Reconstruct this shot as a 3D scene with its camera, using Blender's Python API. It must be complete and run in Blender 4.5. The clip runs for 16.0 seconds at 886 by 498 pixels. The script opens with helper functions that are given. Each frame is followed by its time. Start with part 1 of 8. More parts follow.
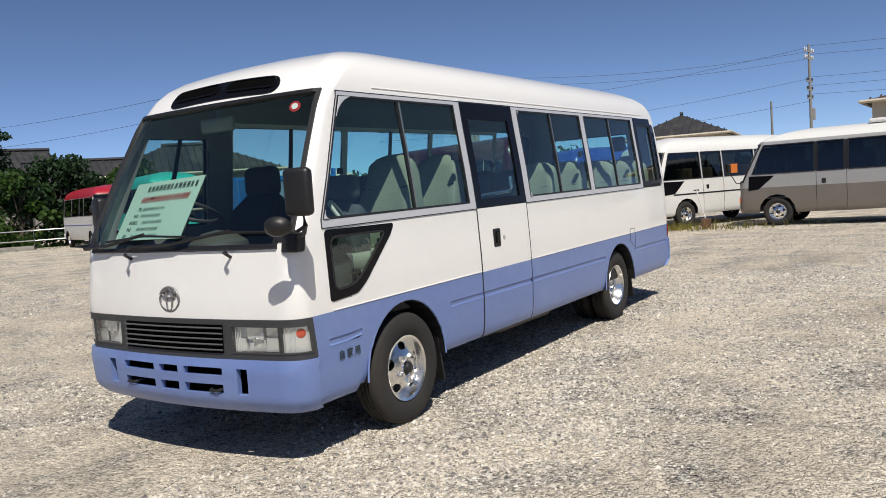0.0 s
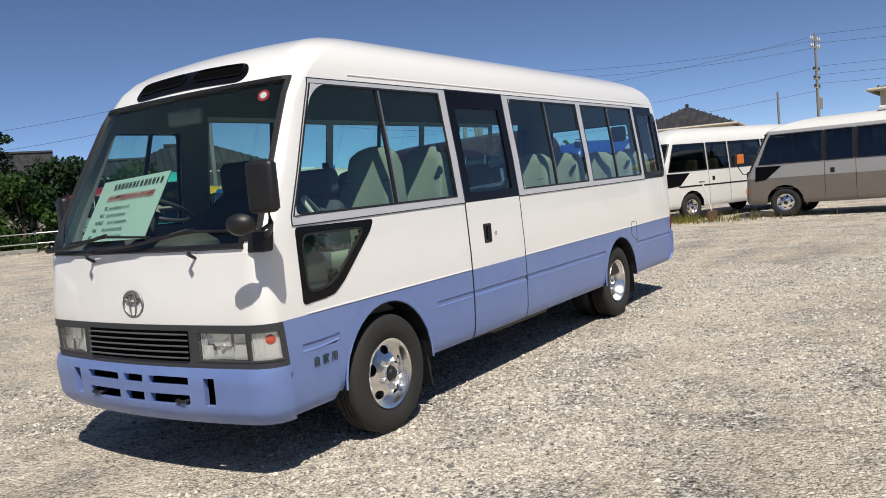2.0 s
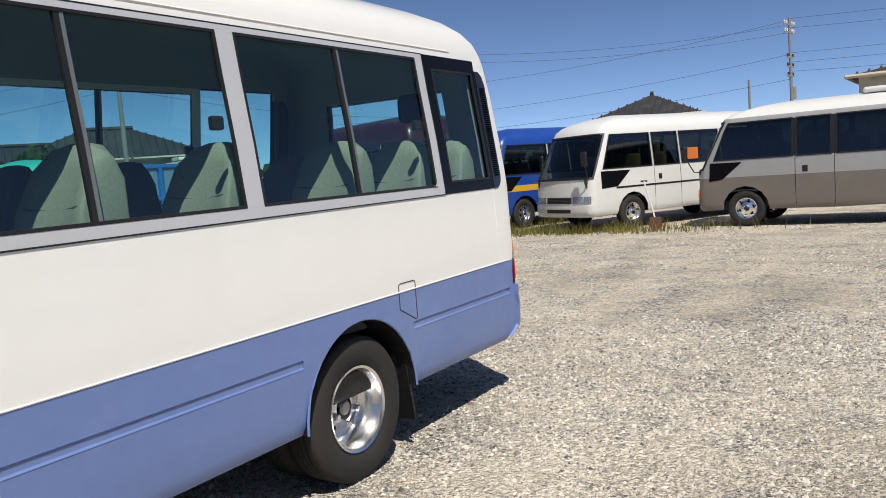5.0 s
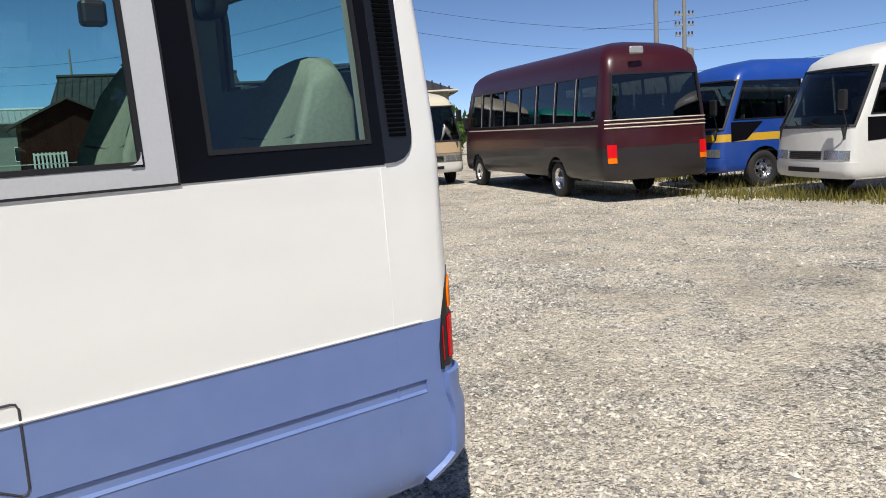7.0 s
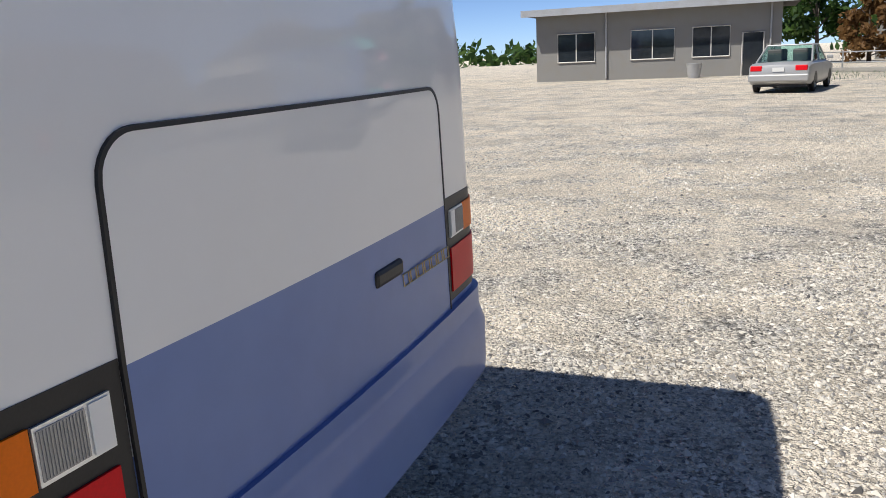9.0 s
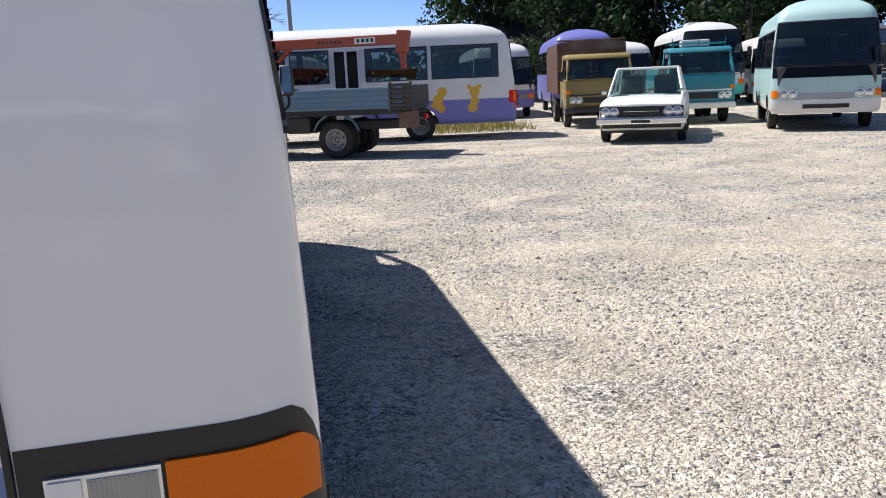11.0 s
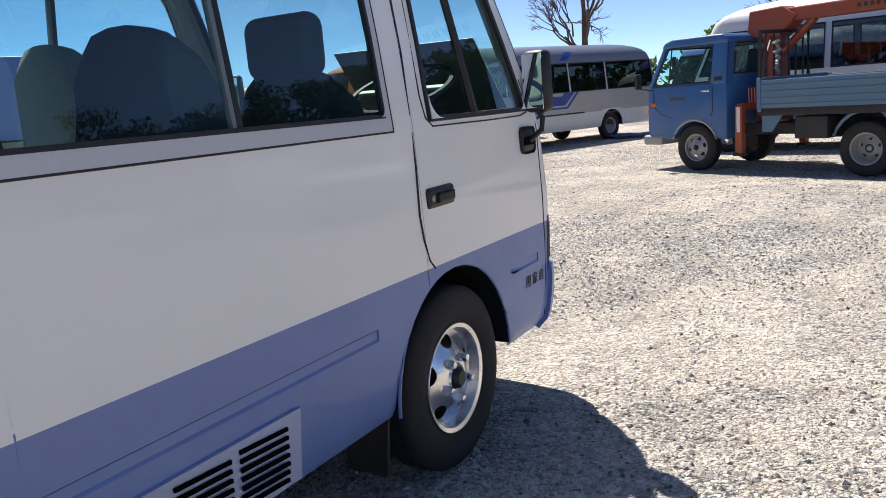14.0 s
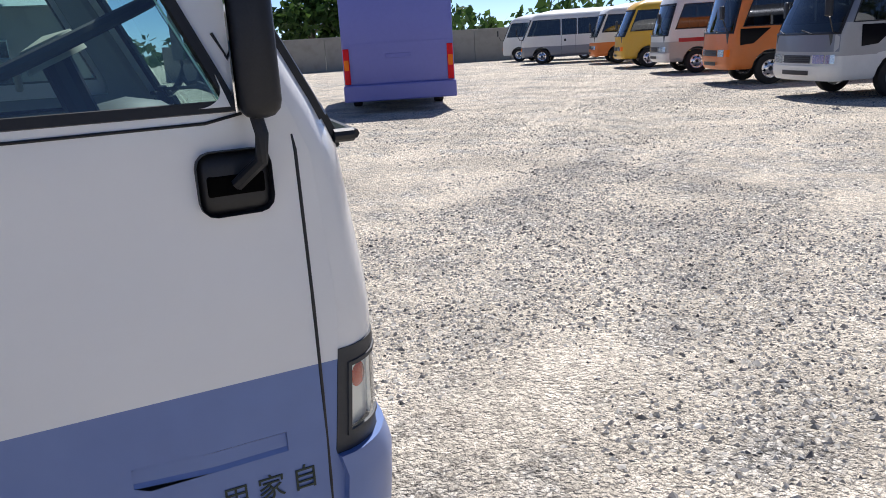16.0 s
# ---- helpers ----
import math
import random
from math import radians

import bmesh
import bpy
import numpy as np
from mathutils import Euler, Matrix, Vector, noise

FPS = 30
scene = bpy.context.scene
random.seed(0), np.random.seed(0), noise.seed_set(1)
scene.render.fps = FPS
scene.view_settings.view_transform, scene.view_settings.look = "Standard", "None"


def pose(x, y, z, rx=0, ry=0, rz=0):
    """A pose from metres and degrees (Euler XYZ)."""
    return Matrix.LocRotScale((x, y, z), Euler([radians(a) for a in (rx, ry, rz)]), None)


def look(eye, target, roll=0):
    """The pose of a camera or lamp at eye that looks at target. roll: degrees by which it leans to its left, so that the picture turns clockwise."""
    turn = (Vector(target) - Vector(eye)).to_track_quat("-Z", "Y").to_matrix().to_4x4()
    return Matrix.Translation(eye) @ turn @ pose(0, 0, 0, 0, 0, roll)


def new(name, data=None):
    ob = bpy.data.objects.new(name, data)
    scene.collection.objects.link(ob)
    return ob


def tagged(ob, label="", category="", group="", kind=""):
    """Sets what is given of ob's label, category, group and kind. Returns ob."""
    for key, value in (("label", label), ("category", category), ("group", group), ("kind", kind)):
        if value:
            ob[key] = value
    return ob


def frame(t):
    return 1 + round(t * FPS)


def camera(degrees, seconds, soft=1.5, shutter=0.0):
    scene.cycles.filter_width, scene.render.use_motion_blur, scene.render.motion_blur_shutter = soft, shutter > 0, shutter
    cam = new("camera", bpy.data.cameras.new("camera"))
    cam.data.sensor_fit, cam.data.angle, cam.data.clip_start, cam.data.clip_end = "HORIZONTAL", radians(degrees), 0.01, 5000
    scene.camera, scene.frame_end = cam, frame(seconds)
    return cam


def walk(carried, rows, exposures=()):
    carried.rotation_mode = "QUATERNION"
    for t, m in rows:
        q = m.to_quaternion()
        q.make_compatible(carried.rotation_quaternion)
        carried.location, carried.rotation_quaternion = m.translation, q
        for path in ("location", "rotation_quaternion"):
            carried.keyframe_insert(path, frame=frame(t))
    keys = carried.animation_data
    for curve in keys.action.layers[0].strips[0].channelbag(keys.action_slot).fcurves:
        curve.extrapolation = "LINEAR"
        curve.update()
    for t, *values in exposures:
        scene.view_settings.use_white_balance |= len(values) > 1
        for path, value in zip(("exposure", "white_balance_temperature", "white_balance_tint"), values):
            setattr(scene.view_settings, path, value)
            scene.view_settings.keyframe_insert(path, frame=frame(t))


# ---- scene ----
cam = camera(58.0, 16.0, soft=0.9)
PATH = [
    (0, (4.129, -4.326, 1.559), (3.046, -2.651, 1.411), -4.0),
    (0.5, (4.134, -4.317, 1.554), (3.057, -2.639, 1.409), -4.2),
    (1, (4.134, -4.312, 1.552), (3.049, -2.639, 1.41), -4.1),
    (1.5, (4.145, -4.27, 1.552), (3.043, -2.608, 1.403), -4.3),
    (2, (4.069, -3.961, 1.524), (2.97, -2.296, 1.369), -4.9),
    (2.5, (3.937, -3.323, 1.522), (2.924, -1.606, 1.359), -5.7),
    (3, (3.855, -2.541, 1.514), (2.93, -0.777, 1.337), -5.1),
    (3.5, (3.749, -1.668, 1.505), (2.859, 0.114, 1.328), -4.9),
    (4, (3.607, -0.775, 1.51), (2.7, 0.999, 1.331), -4.7),
    (4.5, (3.514, 0.14, 1.519), (2.566, 1.892, 1.349), -4.6),
    (5, (3.473, 0.939, 1.539), (2.422, 2.63, 1.352), -4.3),
    (7.3, (2.80, 4.771, 1.497), (1.12, 5.809, 1.145), -2.8),
    (7.5, (2.70, 5.108, 1.484), (0.927, 5.964, 1.094), -2.4),
    (8, (2.434, 5.816, 1.482), (0.505, 6.133, 1.029), -2.2),
    (8.2, (2.302, 6.064, 1.488), (0.351, 6.127, 1.027), -2.3),
    (10.5, (-0.449, 7.091, 1.478), (-1.404, 5.384, 1.059), -2.5),
    (11, (-0.994, 6.82, 1.478), (-1.36, 4.90, 1.064), -2.5),
    (11.5, (-1.446, 6.357, 1.478), (-1.263, 4.407, 1.07), -3.3),
    (12, (-1.831, 5.755, 1.467), (-1.318, 3.866, 1.061), -2.7),
    (12.5, (-2.126, 5.024, 1.466), (-1.472, 3.182, 1.039), -2.6),
    (13, (-2.355, 4.244, 1.475), (-1.552, 2.453, 1.086), -3.3),
    (13.5, (-2.478, 3.463, 1.497), (-1.58, 1.71, 1.148), -3.7),
    (14, (-2.548, 2.659, 1.49), (-1.541, 0.971, 1.119), -4.5),
    (14.5, (-2.631, 1.868, 1.49), (-1.514, 0.259, 1.086), -5.4),
    (15, (-2.628, 1.068, 1.487), (-1.367, -0.421, 1.047), -4.9),
    (15.5, (-2.636, 0.336, 1.502), (-1.154, -0.923, 1.035), -4.8),
    (16, (-2.534, -0.395, 1.509), (-0.823, -1.298, 1.002), -3.5),
]
walk(cam, [(t, look(eye, target, roll)) for t, eye, target, roll in PATH], [(0, 0.07, 6600, 11), (8.2, 0.2, 6400, 10), (10.5, 0.56, 6200, 13), (11.3, 0.6, 6260, 13), (12.5, 0.96, 6300, 13), (13.2, 0.89, 6300, 13), (13.8, 0.72, 6300, 14), (14.5, 0.6, 6220, 15), (16, 0.5, 6060, 14)])

# world, sun
SUN = Vector((0.485, -0.45, 1.0)).normalized()
world = bpy.data.worlds.new("sky")
scene.world = world
world.use_nodes = True
wn, wl = world.node_tree.nodes, world.node_tree.links
sky = wn.new("ShaderNodeTexSky")
sky.sky_type, sky.sun_disc, sky.altitude = "NISHITA", False, 1200.0
sky.sun_elevation, sky.sun_rotation = math.asin(SUN.z), math.atan2(SUN.x, SUN.y)
sky.air_density, sky.dust_density, sky.ozone_density = 0.42, 0.5, 3.6
wl.new(sky.outputs["Color"], wn["Background"].inputs["Color"])
wn["Background"].inputs["Strength"].default_value = 0.113
sun = new("sun", bpy.data.lights.new("sun", "SUN"))
sun.data.energy, sun.data.angle, sun.data.color = 4.3, radians(0.55), (1.0, 0.95, 0.865)
sun.matrix_world = look(SUN * 60, (0, 0, 0))


# ---- materials ----
def material(name, color, rough=0.5, metal=0.0, grain=60.0, vary=0.08, stain=0.0, bump=0.0, coat=0.0, stain_color=(0.25, 0.21, 0.16), spec=0.5):
    """Principled material with colour variation at two scales, stains and fine relief."""
    m = bpy.data.materials.new(name)
    m.use_nodes = True
    n, l = m.node_tree.nodes, m.node_tree.links
    b = n["Principled BSDF"]
    b.inputs["Roughness"].default_value, b.inputs["Metallic"].default_value = rough, metal
    b.inputs["Coat Weight"].default_value, b.inputs["Coat Roughness"].default_value = coat, 0.04
    b.inputs["Specular IOR Level"].default_value = spec
    tc = n.new("ShaderNodeTexCoord")
    fine, wide = n.new("ShaderNodeTexNoise"), n.new("ShaderNodeTexNoise")
    fine.inputs["Scale"].default_value, fine.inputs["Detail"].default_value = grain, 4
    wide.inputs["Scale"].default_value, wide.inputs["Detail"].default_value = 1.7, 5
    for t in (fine, wide):
        l.new(tc.outputs["Object"], t.inputs["Vector"])
    a = n.new("ShaderNodeMix"); a.data_type = "RGBA"
    a.inputs["A"].default_value = (*[c * (1 - vary) for c in color], 1)
    a.inputs["B"].default_value = (*[min(1, c * (1 + vary)) for c in color], 1)
    l.new(fine.outputs["Fac"], a.inputs["Factor"])
    s = n.new("ShaderNodeMix"); s.data_type = "RGBA"
    ramp = n.new("ShaderNodeMapRange")
    ramp.inputs["From Min"].default_value, ramp.inputs["From Max"].default_value = 0.48, 0.78
    ramp.inputs["To Max"].default_value = stain
    l.new(wide.outputs["Fac"], ramp.inputs["Value"])
    l.new(ramp.outputs["Result"], s.inputs["Factor"])
    l.new(a.outputs["Result"], s.inputs["A"])
    s.inputs["B"].default_value = (*stain_color, 1)
    l.new(s.outputs["Result"], b.inputs["Base Color"])
    rr = n.new("ShaderNodeMapRange")
    rr.inputs["To Min"].default_value, rr.inputs["To Max"].default_value = max(0.02, rough * 0.8), min(1, rough * 1.25)
    l.new(wide.outputs["Fac"], rr.inputs["Value"]); l.new(rr.outputs["Result"], b.inputs["Roughness"])
    if bump:
        bp = n.new("ShaderNodeBump")
        bp.inputs["Strength"].default_value, bp.inputs["Distance"].default_value = 0.6, bump
        l.new(fine.outputs["Fac"], bp.inputs["Height"]); l.new(bp.outputs["Normal"], b.inputs["Normal"])
    return m


def glass(name, tint, ior=1.5):
    """Thin tinted pane: see-through, its gloss growing towards a grazing view alike from both sides."""
    m = bpy.data.materials.new(name)
    m.use_nodes = True
    n, l = m.node_tree.nodes, m.node_tree.links
    n.remove(n["Principled BSDF"])
    t, g, f, x = (n.new("ShaderNode" + k) for k in ("BsdfTransparent", "BsdfGlossy", "LayerWeight", "MixShader"))
    t.inputs["Color"].default_value = (*tint, 1)
    g.inputs["Roughness"].default_value = 0.01
    g.inputs["Color"].default_value = (0.95, 0.97, 1, 1)
    f.inputs["Blend"].default_value = 0.5
    rise, gloss = n.new("ShaderNodeMath"), n.new("ShaderNodeMath")
    rise.operation, gloss.operation = "POWER", "MULTIPLY_ADD"
    rise.inputs[1].default_value = 5.0
    low = 1.7 * ((ior - 1) / (ior + 1)) ** 2
    gloss.inputs[1].default_value, gloss.inputs[2].default_value = 1 - low, low
    l.new(f.outputs["Facing"], rise.inputs[0]); l.new(rise.outputs[0], gloss.inputs[0]); l.new(gloss.outputs[0], x.inputs["Fac"])
    l.new(t.outputs["BSDF"], x.inputs[1]); l.new(g.outputs["BSDF"], x.inputs[2])
    l.new(x.outputs["Shader"], n["Material Output"].inputs["Surface"])
    return m


def gravel_material(name):
    """Crushed stone over pale earth."""
    m = bpy.data.materials.new(name)
    m.use_nodes = True
    n, l = m.node_tree.nodes, m.node_tree.links
    b = n["Principled BSDF"]
    b.inputs["Roughness"].default_value, b.inputs["Specular IOR Level"].default_value = 0.95, 0.15
    tc = n.new("ShaderNodeTexCoord")
    v1, v2, n1, n2, n3 = n.new("ShaderNodeTexVoronoi"), n.new("ShaderNodeTexVoronoi"), n.new("ShaderNodeTexNoise"), n.new("ShaderNodeTexNoise"), n.new("ShaderNodeTexNoise")
    v1.inputs["Scale"].default_value, v2.inputs["Scale"].default_value = 38, 72
    n1.inputs["Scale"].default_value, n1.inputs["Detail"].default_value, n1.inputs["Roughness"].default_value = 0.22, 6, 0.6
    n2.inputs["Scale"].default_value, n2.inputs["Detail"].default_value = 220, 4
    n3.inputs["Scale"].default_value, n3.inputs["Detail"].default_value, n3.inputs["Roughness"].default_value = 1.6, 7, 0.65
    # crooked, angular stone outlines
    nw, wob, mv = n.new("ShaderNodeTexNoise"), n.new("ShaderNodeVectorMath"), n.new("ShaderNodeVectorMath")
    nw.inputs["Scale"].default_value, nw.inputs["Detail"].default_value = 70, 3
    wob.operation, mv.operation = "MULTIPLY_ADD", "SUBTRACT"
    l.new(tc.outputs["Object"], nw.inputs["Vector"])
    mv.inputs[1].default_value = (0.5, 0.5, 0.5)
    l.new(nw.outputs["Color"], mv.inputs[0]); l.new(mv.outputs["Vector"], wob.inputs[0])
    wob.inputs[1].default_value = (0.03, 0.03, 0.0)
    l.new(tc.outputs["Object"], wob.inputs[2])
    v1.distance = "MANHATTAN"
    for t in (v1, v2, n1, n2, n3):
        l.new((wob.outputs["Vector"] if t in (v1, v2) else tc.outputs["Object"]), t.inputs["Vector"])
    sand, stone = n.new("ShaderNodeValToRGB"), n.new("ShaderNodeValToRGB")
    stone.color_ramp.elements[0].color, stone.color_ramp.elements[1].color = (0.15, 0.145, 0.135, 1), (0.90, 0.85, 0.765, 1)
    stone.color_ramp.elements[0].position, stone.color_ramp.elements[1].position = 0.0, 0.9
    for p_, c_ in ((0.16, (0.30, 0.285, 0.26)), (0.40, (0.62, 0.57, 0.48))):
        e = stone.color_ramp.elements.new(p_); e.color = (*c_, 1)
    sand.color_ramp.elements[0].color, sand.color_ramp.elements[1].color = (0.72, 0.635, 0.505, 1), (0.92, 0.825, 0.68, 1)
    sep = n.new("ShaderNodeSeparateColor")
    l.new(v1.outputs["Color"], sep.inputs["Color"]); l.new(sep.outputs["Red"], stone.inputs["Fac"]); l.new(n2.outputs["Fac"], sand.inputs["Fac"])
    mask = n.new("ShaderNodeMath"); mask.operation = "MULTIPLY_ADD"
    l.new(n1.outputs["Fac"], mask.inputs[0]); mask.inputs[1].default_value = 0.55; 
    l.new(n3.outputs["Fac"], mask.inputs[2])
    mr = n.new("ShaderNodeMapRange")
    mr.inputs["From Min"].default_value, mr.inputs["From Max"].default_value = 0.62, 0.80
    l.new(mask.outputs[0], mr.inputs["Value"])
    mix = n.new("ShaderNodeMix"); mix.data_type = "RGBA"
    l.new(mr.outputs["Result"], mix.inputs["Factor"]); l.new(stone.outputs["Color"], mix.inputs["A"]); l.new(sand.outputs["Color"], mix.inputs["B"])
    # grit: darker, greyer drifts and clumps
    n4, n5 = n.new("ShaderNodeTexNoise"), n.new("ShaderNodeTexNoise")
    n4.inputs["Scale"].default_value, n4.inputs["Detail"].default_value, n4.inputs["Roughness"].default_value = 0.75, 8, 0.72
    n5.inputs["Scale"].default_value, n5.inputs["Detail"].default_value, n5.inputs["Roughness"].default_value = 14, 5, 0.7
    l.new(tc.outputs["Object"], n4.inputs["Vector"]); l.new(tc.outputs["Object"], n5.inputs["Vector"])
    m1, m2 = n.new("ShaderNodeMapRange"), n.new("ShaderNodeMapRange")
    m1.inputs["From Min"].default_value, m1.inputs["From Max"].default_value, m1.inputs["To Min"].default_value, m1.inputs["To Max"].default_value = 0.38, 0.58, 0.80, 1.14
    m2.inputs["From Min"].default_value, m2.inputs["From Max"].default_value, m2.inputs["To Min"].default_value, m2.inputs["To Max"].default_value = 0.36, 0.58, 0.80, 1.18
    l.new(n4.outputs["Fac"], m1.inputs["Value"]); l.new(n5.outputs["Fac"], m2.inputs["Value"])
    mm = n.new("ShaderNodeMath"); mm.operation = "MULTIPLY"
    sep2, m3, mk = n.new("ShaderNodeSeparateColor"), n.new("ShaderNodeMapRange"), n.new("ShaderNodeMath")
    mk.operation = "MULTIPLY"
    m3.inputs["From Max"].default_value, m3.inputs["To Min"].default_value, m3.inputs["To Max"].default_value = 0.55, 0.26, 1.12
    l.new(v2.outputs["Color"], sep2.inputs["Color"]); l.new(sep2.outputs["Green"], m3.inputs["Value"])
    # dark grit thins out on the sandy patches
    thin = n.new("ShaderNodeMix")
    thin.inputs["B"].default_value = 0.98
    half = n.new("ShaderNodeMath"); half.operation = "MULTIPLY"; half.inputs[1].default_value = 0.4
    l.new(mr.outputs["Result"], half.inputs[0]); l.new(half.outputs[0], thin.inputs["Factor"]); l.new(m3.outputs["Result"], thin.inputs["A"])
    l.new(m2.outputs["Result"], mk.inputs[0]); l.new(thin.outputs["Result"], mk.inputs[1])
    l.new(m1.outputs["Result"], mm.inputs[0]); l.new(mk.outputs[0], mm.inputs[1])
    tone = n.new("ShaderNodeVectorMath"); tone.operation = "SCALE"
    l.new(mix.outputs["Result"], tone.inputs["Vector"]); l.new(mm.outputs[0], tone.inputs["Scale"])
    l.new(tone.outputs["Vector"], b.inputs["Base Color"])
    h = n.new("ShaderNodeMath"); h.operation = "ADD"
    l.new(v1.outputs["Distance"], h.inputs[0]); l.new(v2.outputs["Distance"], h.inputs[1])
    bp = n.new("ShaderNodeBump"); bp.invert = True
    bp.inputs["Strength"].default_value, bp.inputs["Distance"].default_value = 1.0, 0.024
    l.new(h.outputs[0], bp.inputs["Height"]); l.new(bp.outputs["Normal"], b.inputs["Normal"])
    return m


def stone_material(name):
    m = bpy.data.materials.new(name)
    m.use_nodes = True
    n, l = m.node_tree.nodes, m.node_tree.links
    b = n["Principled BSDF"]
    b.inputs["Roughness"].default_value, b.inputs["Specular IOR Level"].default_value = 0.9, 0.2
    g, r = n.new("ShaderNodeNewGeometry"), n.new("ShaderNodeValToRGB")
    r.color_ramp.elements[0].color, r.color_ramp.elements[1].color = (0.12, 0.115, 0.11, 1), (0.75, 0.71, 0.63, 1)
    for p, c in ((0.16, (0.24, 0.232, 0.22)), (0.4, (0.44, 0.42, 0.38)), (0.75, (0.66, 0.61, 0.52))):
        e = r.color_ramp.elements.new(p); e.color = (*c, 1)
    l.new(g.outputs["Random Per Island"], r.inputs["Fac"]); l.new(r.outputs["Color"], b.inputs["Base Color"])
    return m


def leaf_material(name, dark, light):
    m = bpy.data.materials.new(name)
    m.use_nodes = True
    n, l = m.node_tree.nodes, m.node_tree.links
    b = n["Principled BSDF"]
    b.inputs["Roughness"].default_value, b.inputs["Specular IOR Level"].default_value = 0.6, 0.3
    g, r = n.new("ShaderNodeNewGeometry"), n.new("ShaderNodeValToRGB")
    r.color_ramp.elements[0].color, r.color_ramp.elements[1].color = (*dark, 1), (*light, 1)
    l.new(g.outputs["Random Per Island"], r.inputs["Fac"]); l.new(r.outputs["Color"], b.inputs["Base Color"])
    # thin leaves let some sun through
    t, x = n.new("ShaderNodeBsdfTranslucent"), n.new("ShaderNodeMixShader")
    x.inputs["Fac"].default_value = 0.38
    l.new(r.outputs["Color"], t.inputs["Color"]); l.new(b.outputs["BSDF"], x.inputs[1]); l.new(t.outputs["BSDF"], x.inputs[2])
    l.new(x.outputs["Shader"], n["Material Output"].inputs["Surface"])
    return m


WHITE = material("white_paint", (0.90, 0.895, 0.865), 0.38, grain=9, vary=0.015, stain=0.12, stain_color=(0.72, 0.70, 0.63), coat=0.8)
BLUE = material("periwinkle_paint", (0.151, 0.225, 0.48), 0.42, grain=14, vary=0.07, stain=0.5, stain_color=(0.225, 0.31, 0.54), coat=0.3)
BLACK = material("black_plastic", (0.014, 0.014, 0.015), 0.45, grain=200, vary=0.3, bump=0.0004)
VENTBLACK = material("black_vent_plastic", (0.012, 0.012, 0.013), 0.28, vary=0.1, coat=0.3)
DEEPBLACK = material("vent_gap", (0.002, 0.002, 0.002), 0.9, vary=0.1, spec=0.05)
GLOSSBLACK = material("black_gloss", (0.006, 0.006, 0.008), 0.12, vary=0.1, coat=0.0, spec=0.14)
RUBBER = material("tyre_rubber", (0.022, 0.021, 0.02), 0.85, grain=90, vary=0.35, stain=0.35, stain_color=(0.07, 0.062, 0.05), bump=0.001)
ALU = material("aluminium_trim", (0.60, 0.61, 0.63), 0.4, 0.2, grain=120, vary=0.06)
RAIL = material("anodised_rail", (0.22, 0.25, 0.25), 0.4, 0.5, grain=120, vary=0.08)
CHROME = material("polished_metal", (0.86, 0.86, 0.85), 0.24, 1.0, grain=80, vary=0.05, stain=0.12)
STEEL = material("bare_steel", (0.33, 0.33, 0.33), 0.45, 0.8, grain=80, vary=0.15, stain=0.3)
GREYTRIM = material("charcoal_plastic", (0.045, 0.047, 0.05), 0.5, grain=150, vary=0.15, bump=0.0003)
SLAT = material("grey_slat_plastic", (0.10, 0.105, 0.105), 0.45, grain=150, vary=0.15)
LINING = material("interior_vinyl", (0.24, 0.25, 0.235), 0.7, grain=60, vary=0.06)
CEILING = material("headliner", (0.24, 0.245, 0.23), 0.85, grain=80, vary=0.06)
SEATCLOTH = material("green_grey_moquette", (0.23, 0.255, 0.20), 0.9, grain=70, vary=0.22, bump=0.002, spec=0.2)
DARKCLOTH = material("dark_grey_seat", (0.06, 0.066, 0.075), 0.85, grain=120, vary=0.2, bump=0.001)
DASH = material("grey_dashboard", (0.07, 0.075, 0.07), 0.6, grain=150, vary=0.1)
IVORY = material("ivory_plastic", (0.36, 0.36, 0.30), 0.5, vary=0.05)
RED = material("red_lens", (0.72, 0.004, 0.010), 0.4, grain=200, vary=0.12, spec=0.25)
LAMPGREY = material("ribbed_lens_grey", (0.34, 0.34, 0.34), 0.25, 0.3, vary=0.1, coat=0.5)
AMBER = material("amber_lens", (0.94, 0.19, 0.0), 0.4, grain=200, vary=0.12, spec=0.25)
CLEAR = material("clear_lens", (0.66, 0.67, 0.64), 0.22, 0.8, grain=60, vary=0.15, coat=0.8)
REFLECTOR = material("lamp_reflector", (0.84, 0.85, 0.84), 0.32, 0.55, grain=5, vary=0.1)
LAMPGLASS = glass("lamp_cover", (0.93, 0.95, 0.94), 1.6)
PALEBLUE = material("pale_louvre_paint", (0.44, 0.49, 0.64), 0.45, grain=40, vary=0.08, stain=0.2, coat=0.1)
TURNLENS = material("turn_lens", (0.62, 0.06, 0.015), 0.2, grain=120, vary=0.15, coat=0.5)
SIGNGREEN = material("mint_sign_card", (0.50, 0.72, 0.63), 0.5, vary=0.02)
INK = material("dark_ink", (0.03, 0.045, 0.03), 0.6, vary=0.1)
REDINK = material("red_ink", (0.45, 0.02, 0.02), 0.6, vary=0.1)
GREYINK = material("grey_green_ink", (0.16, 0.25, 0.21), 0.6, vary=0.1)
GOLD = material("gold_film", (0.48, 0.38, 0.20), 0.35, 0.6, vary=0.1)
GLASS = glass("window_glass", (0.64, 0.86, 0.83), 1.5)
SHIELD = glass("windscreen_glass", (0.66, 0.78, 0.74))
DARKGLASS = glass("privacy_glass", (0.08, 0.10, 0.10))
MIRROR = material("mirror_glass", (0.85, 0.87, 0.88), 0.02, 1.0, vary=0.0)
GRAVEL = gravel_material("gravel")
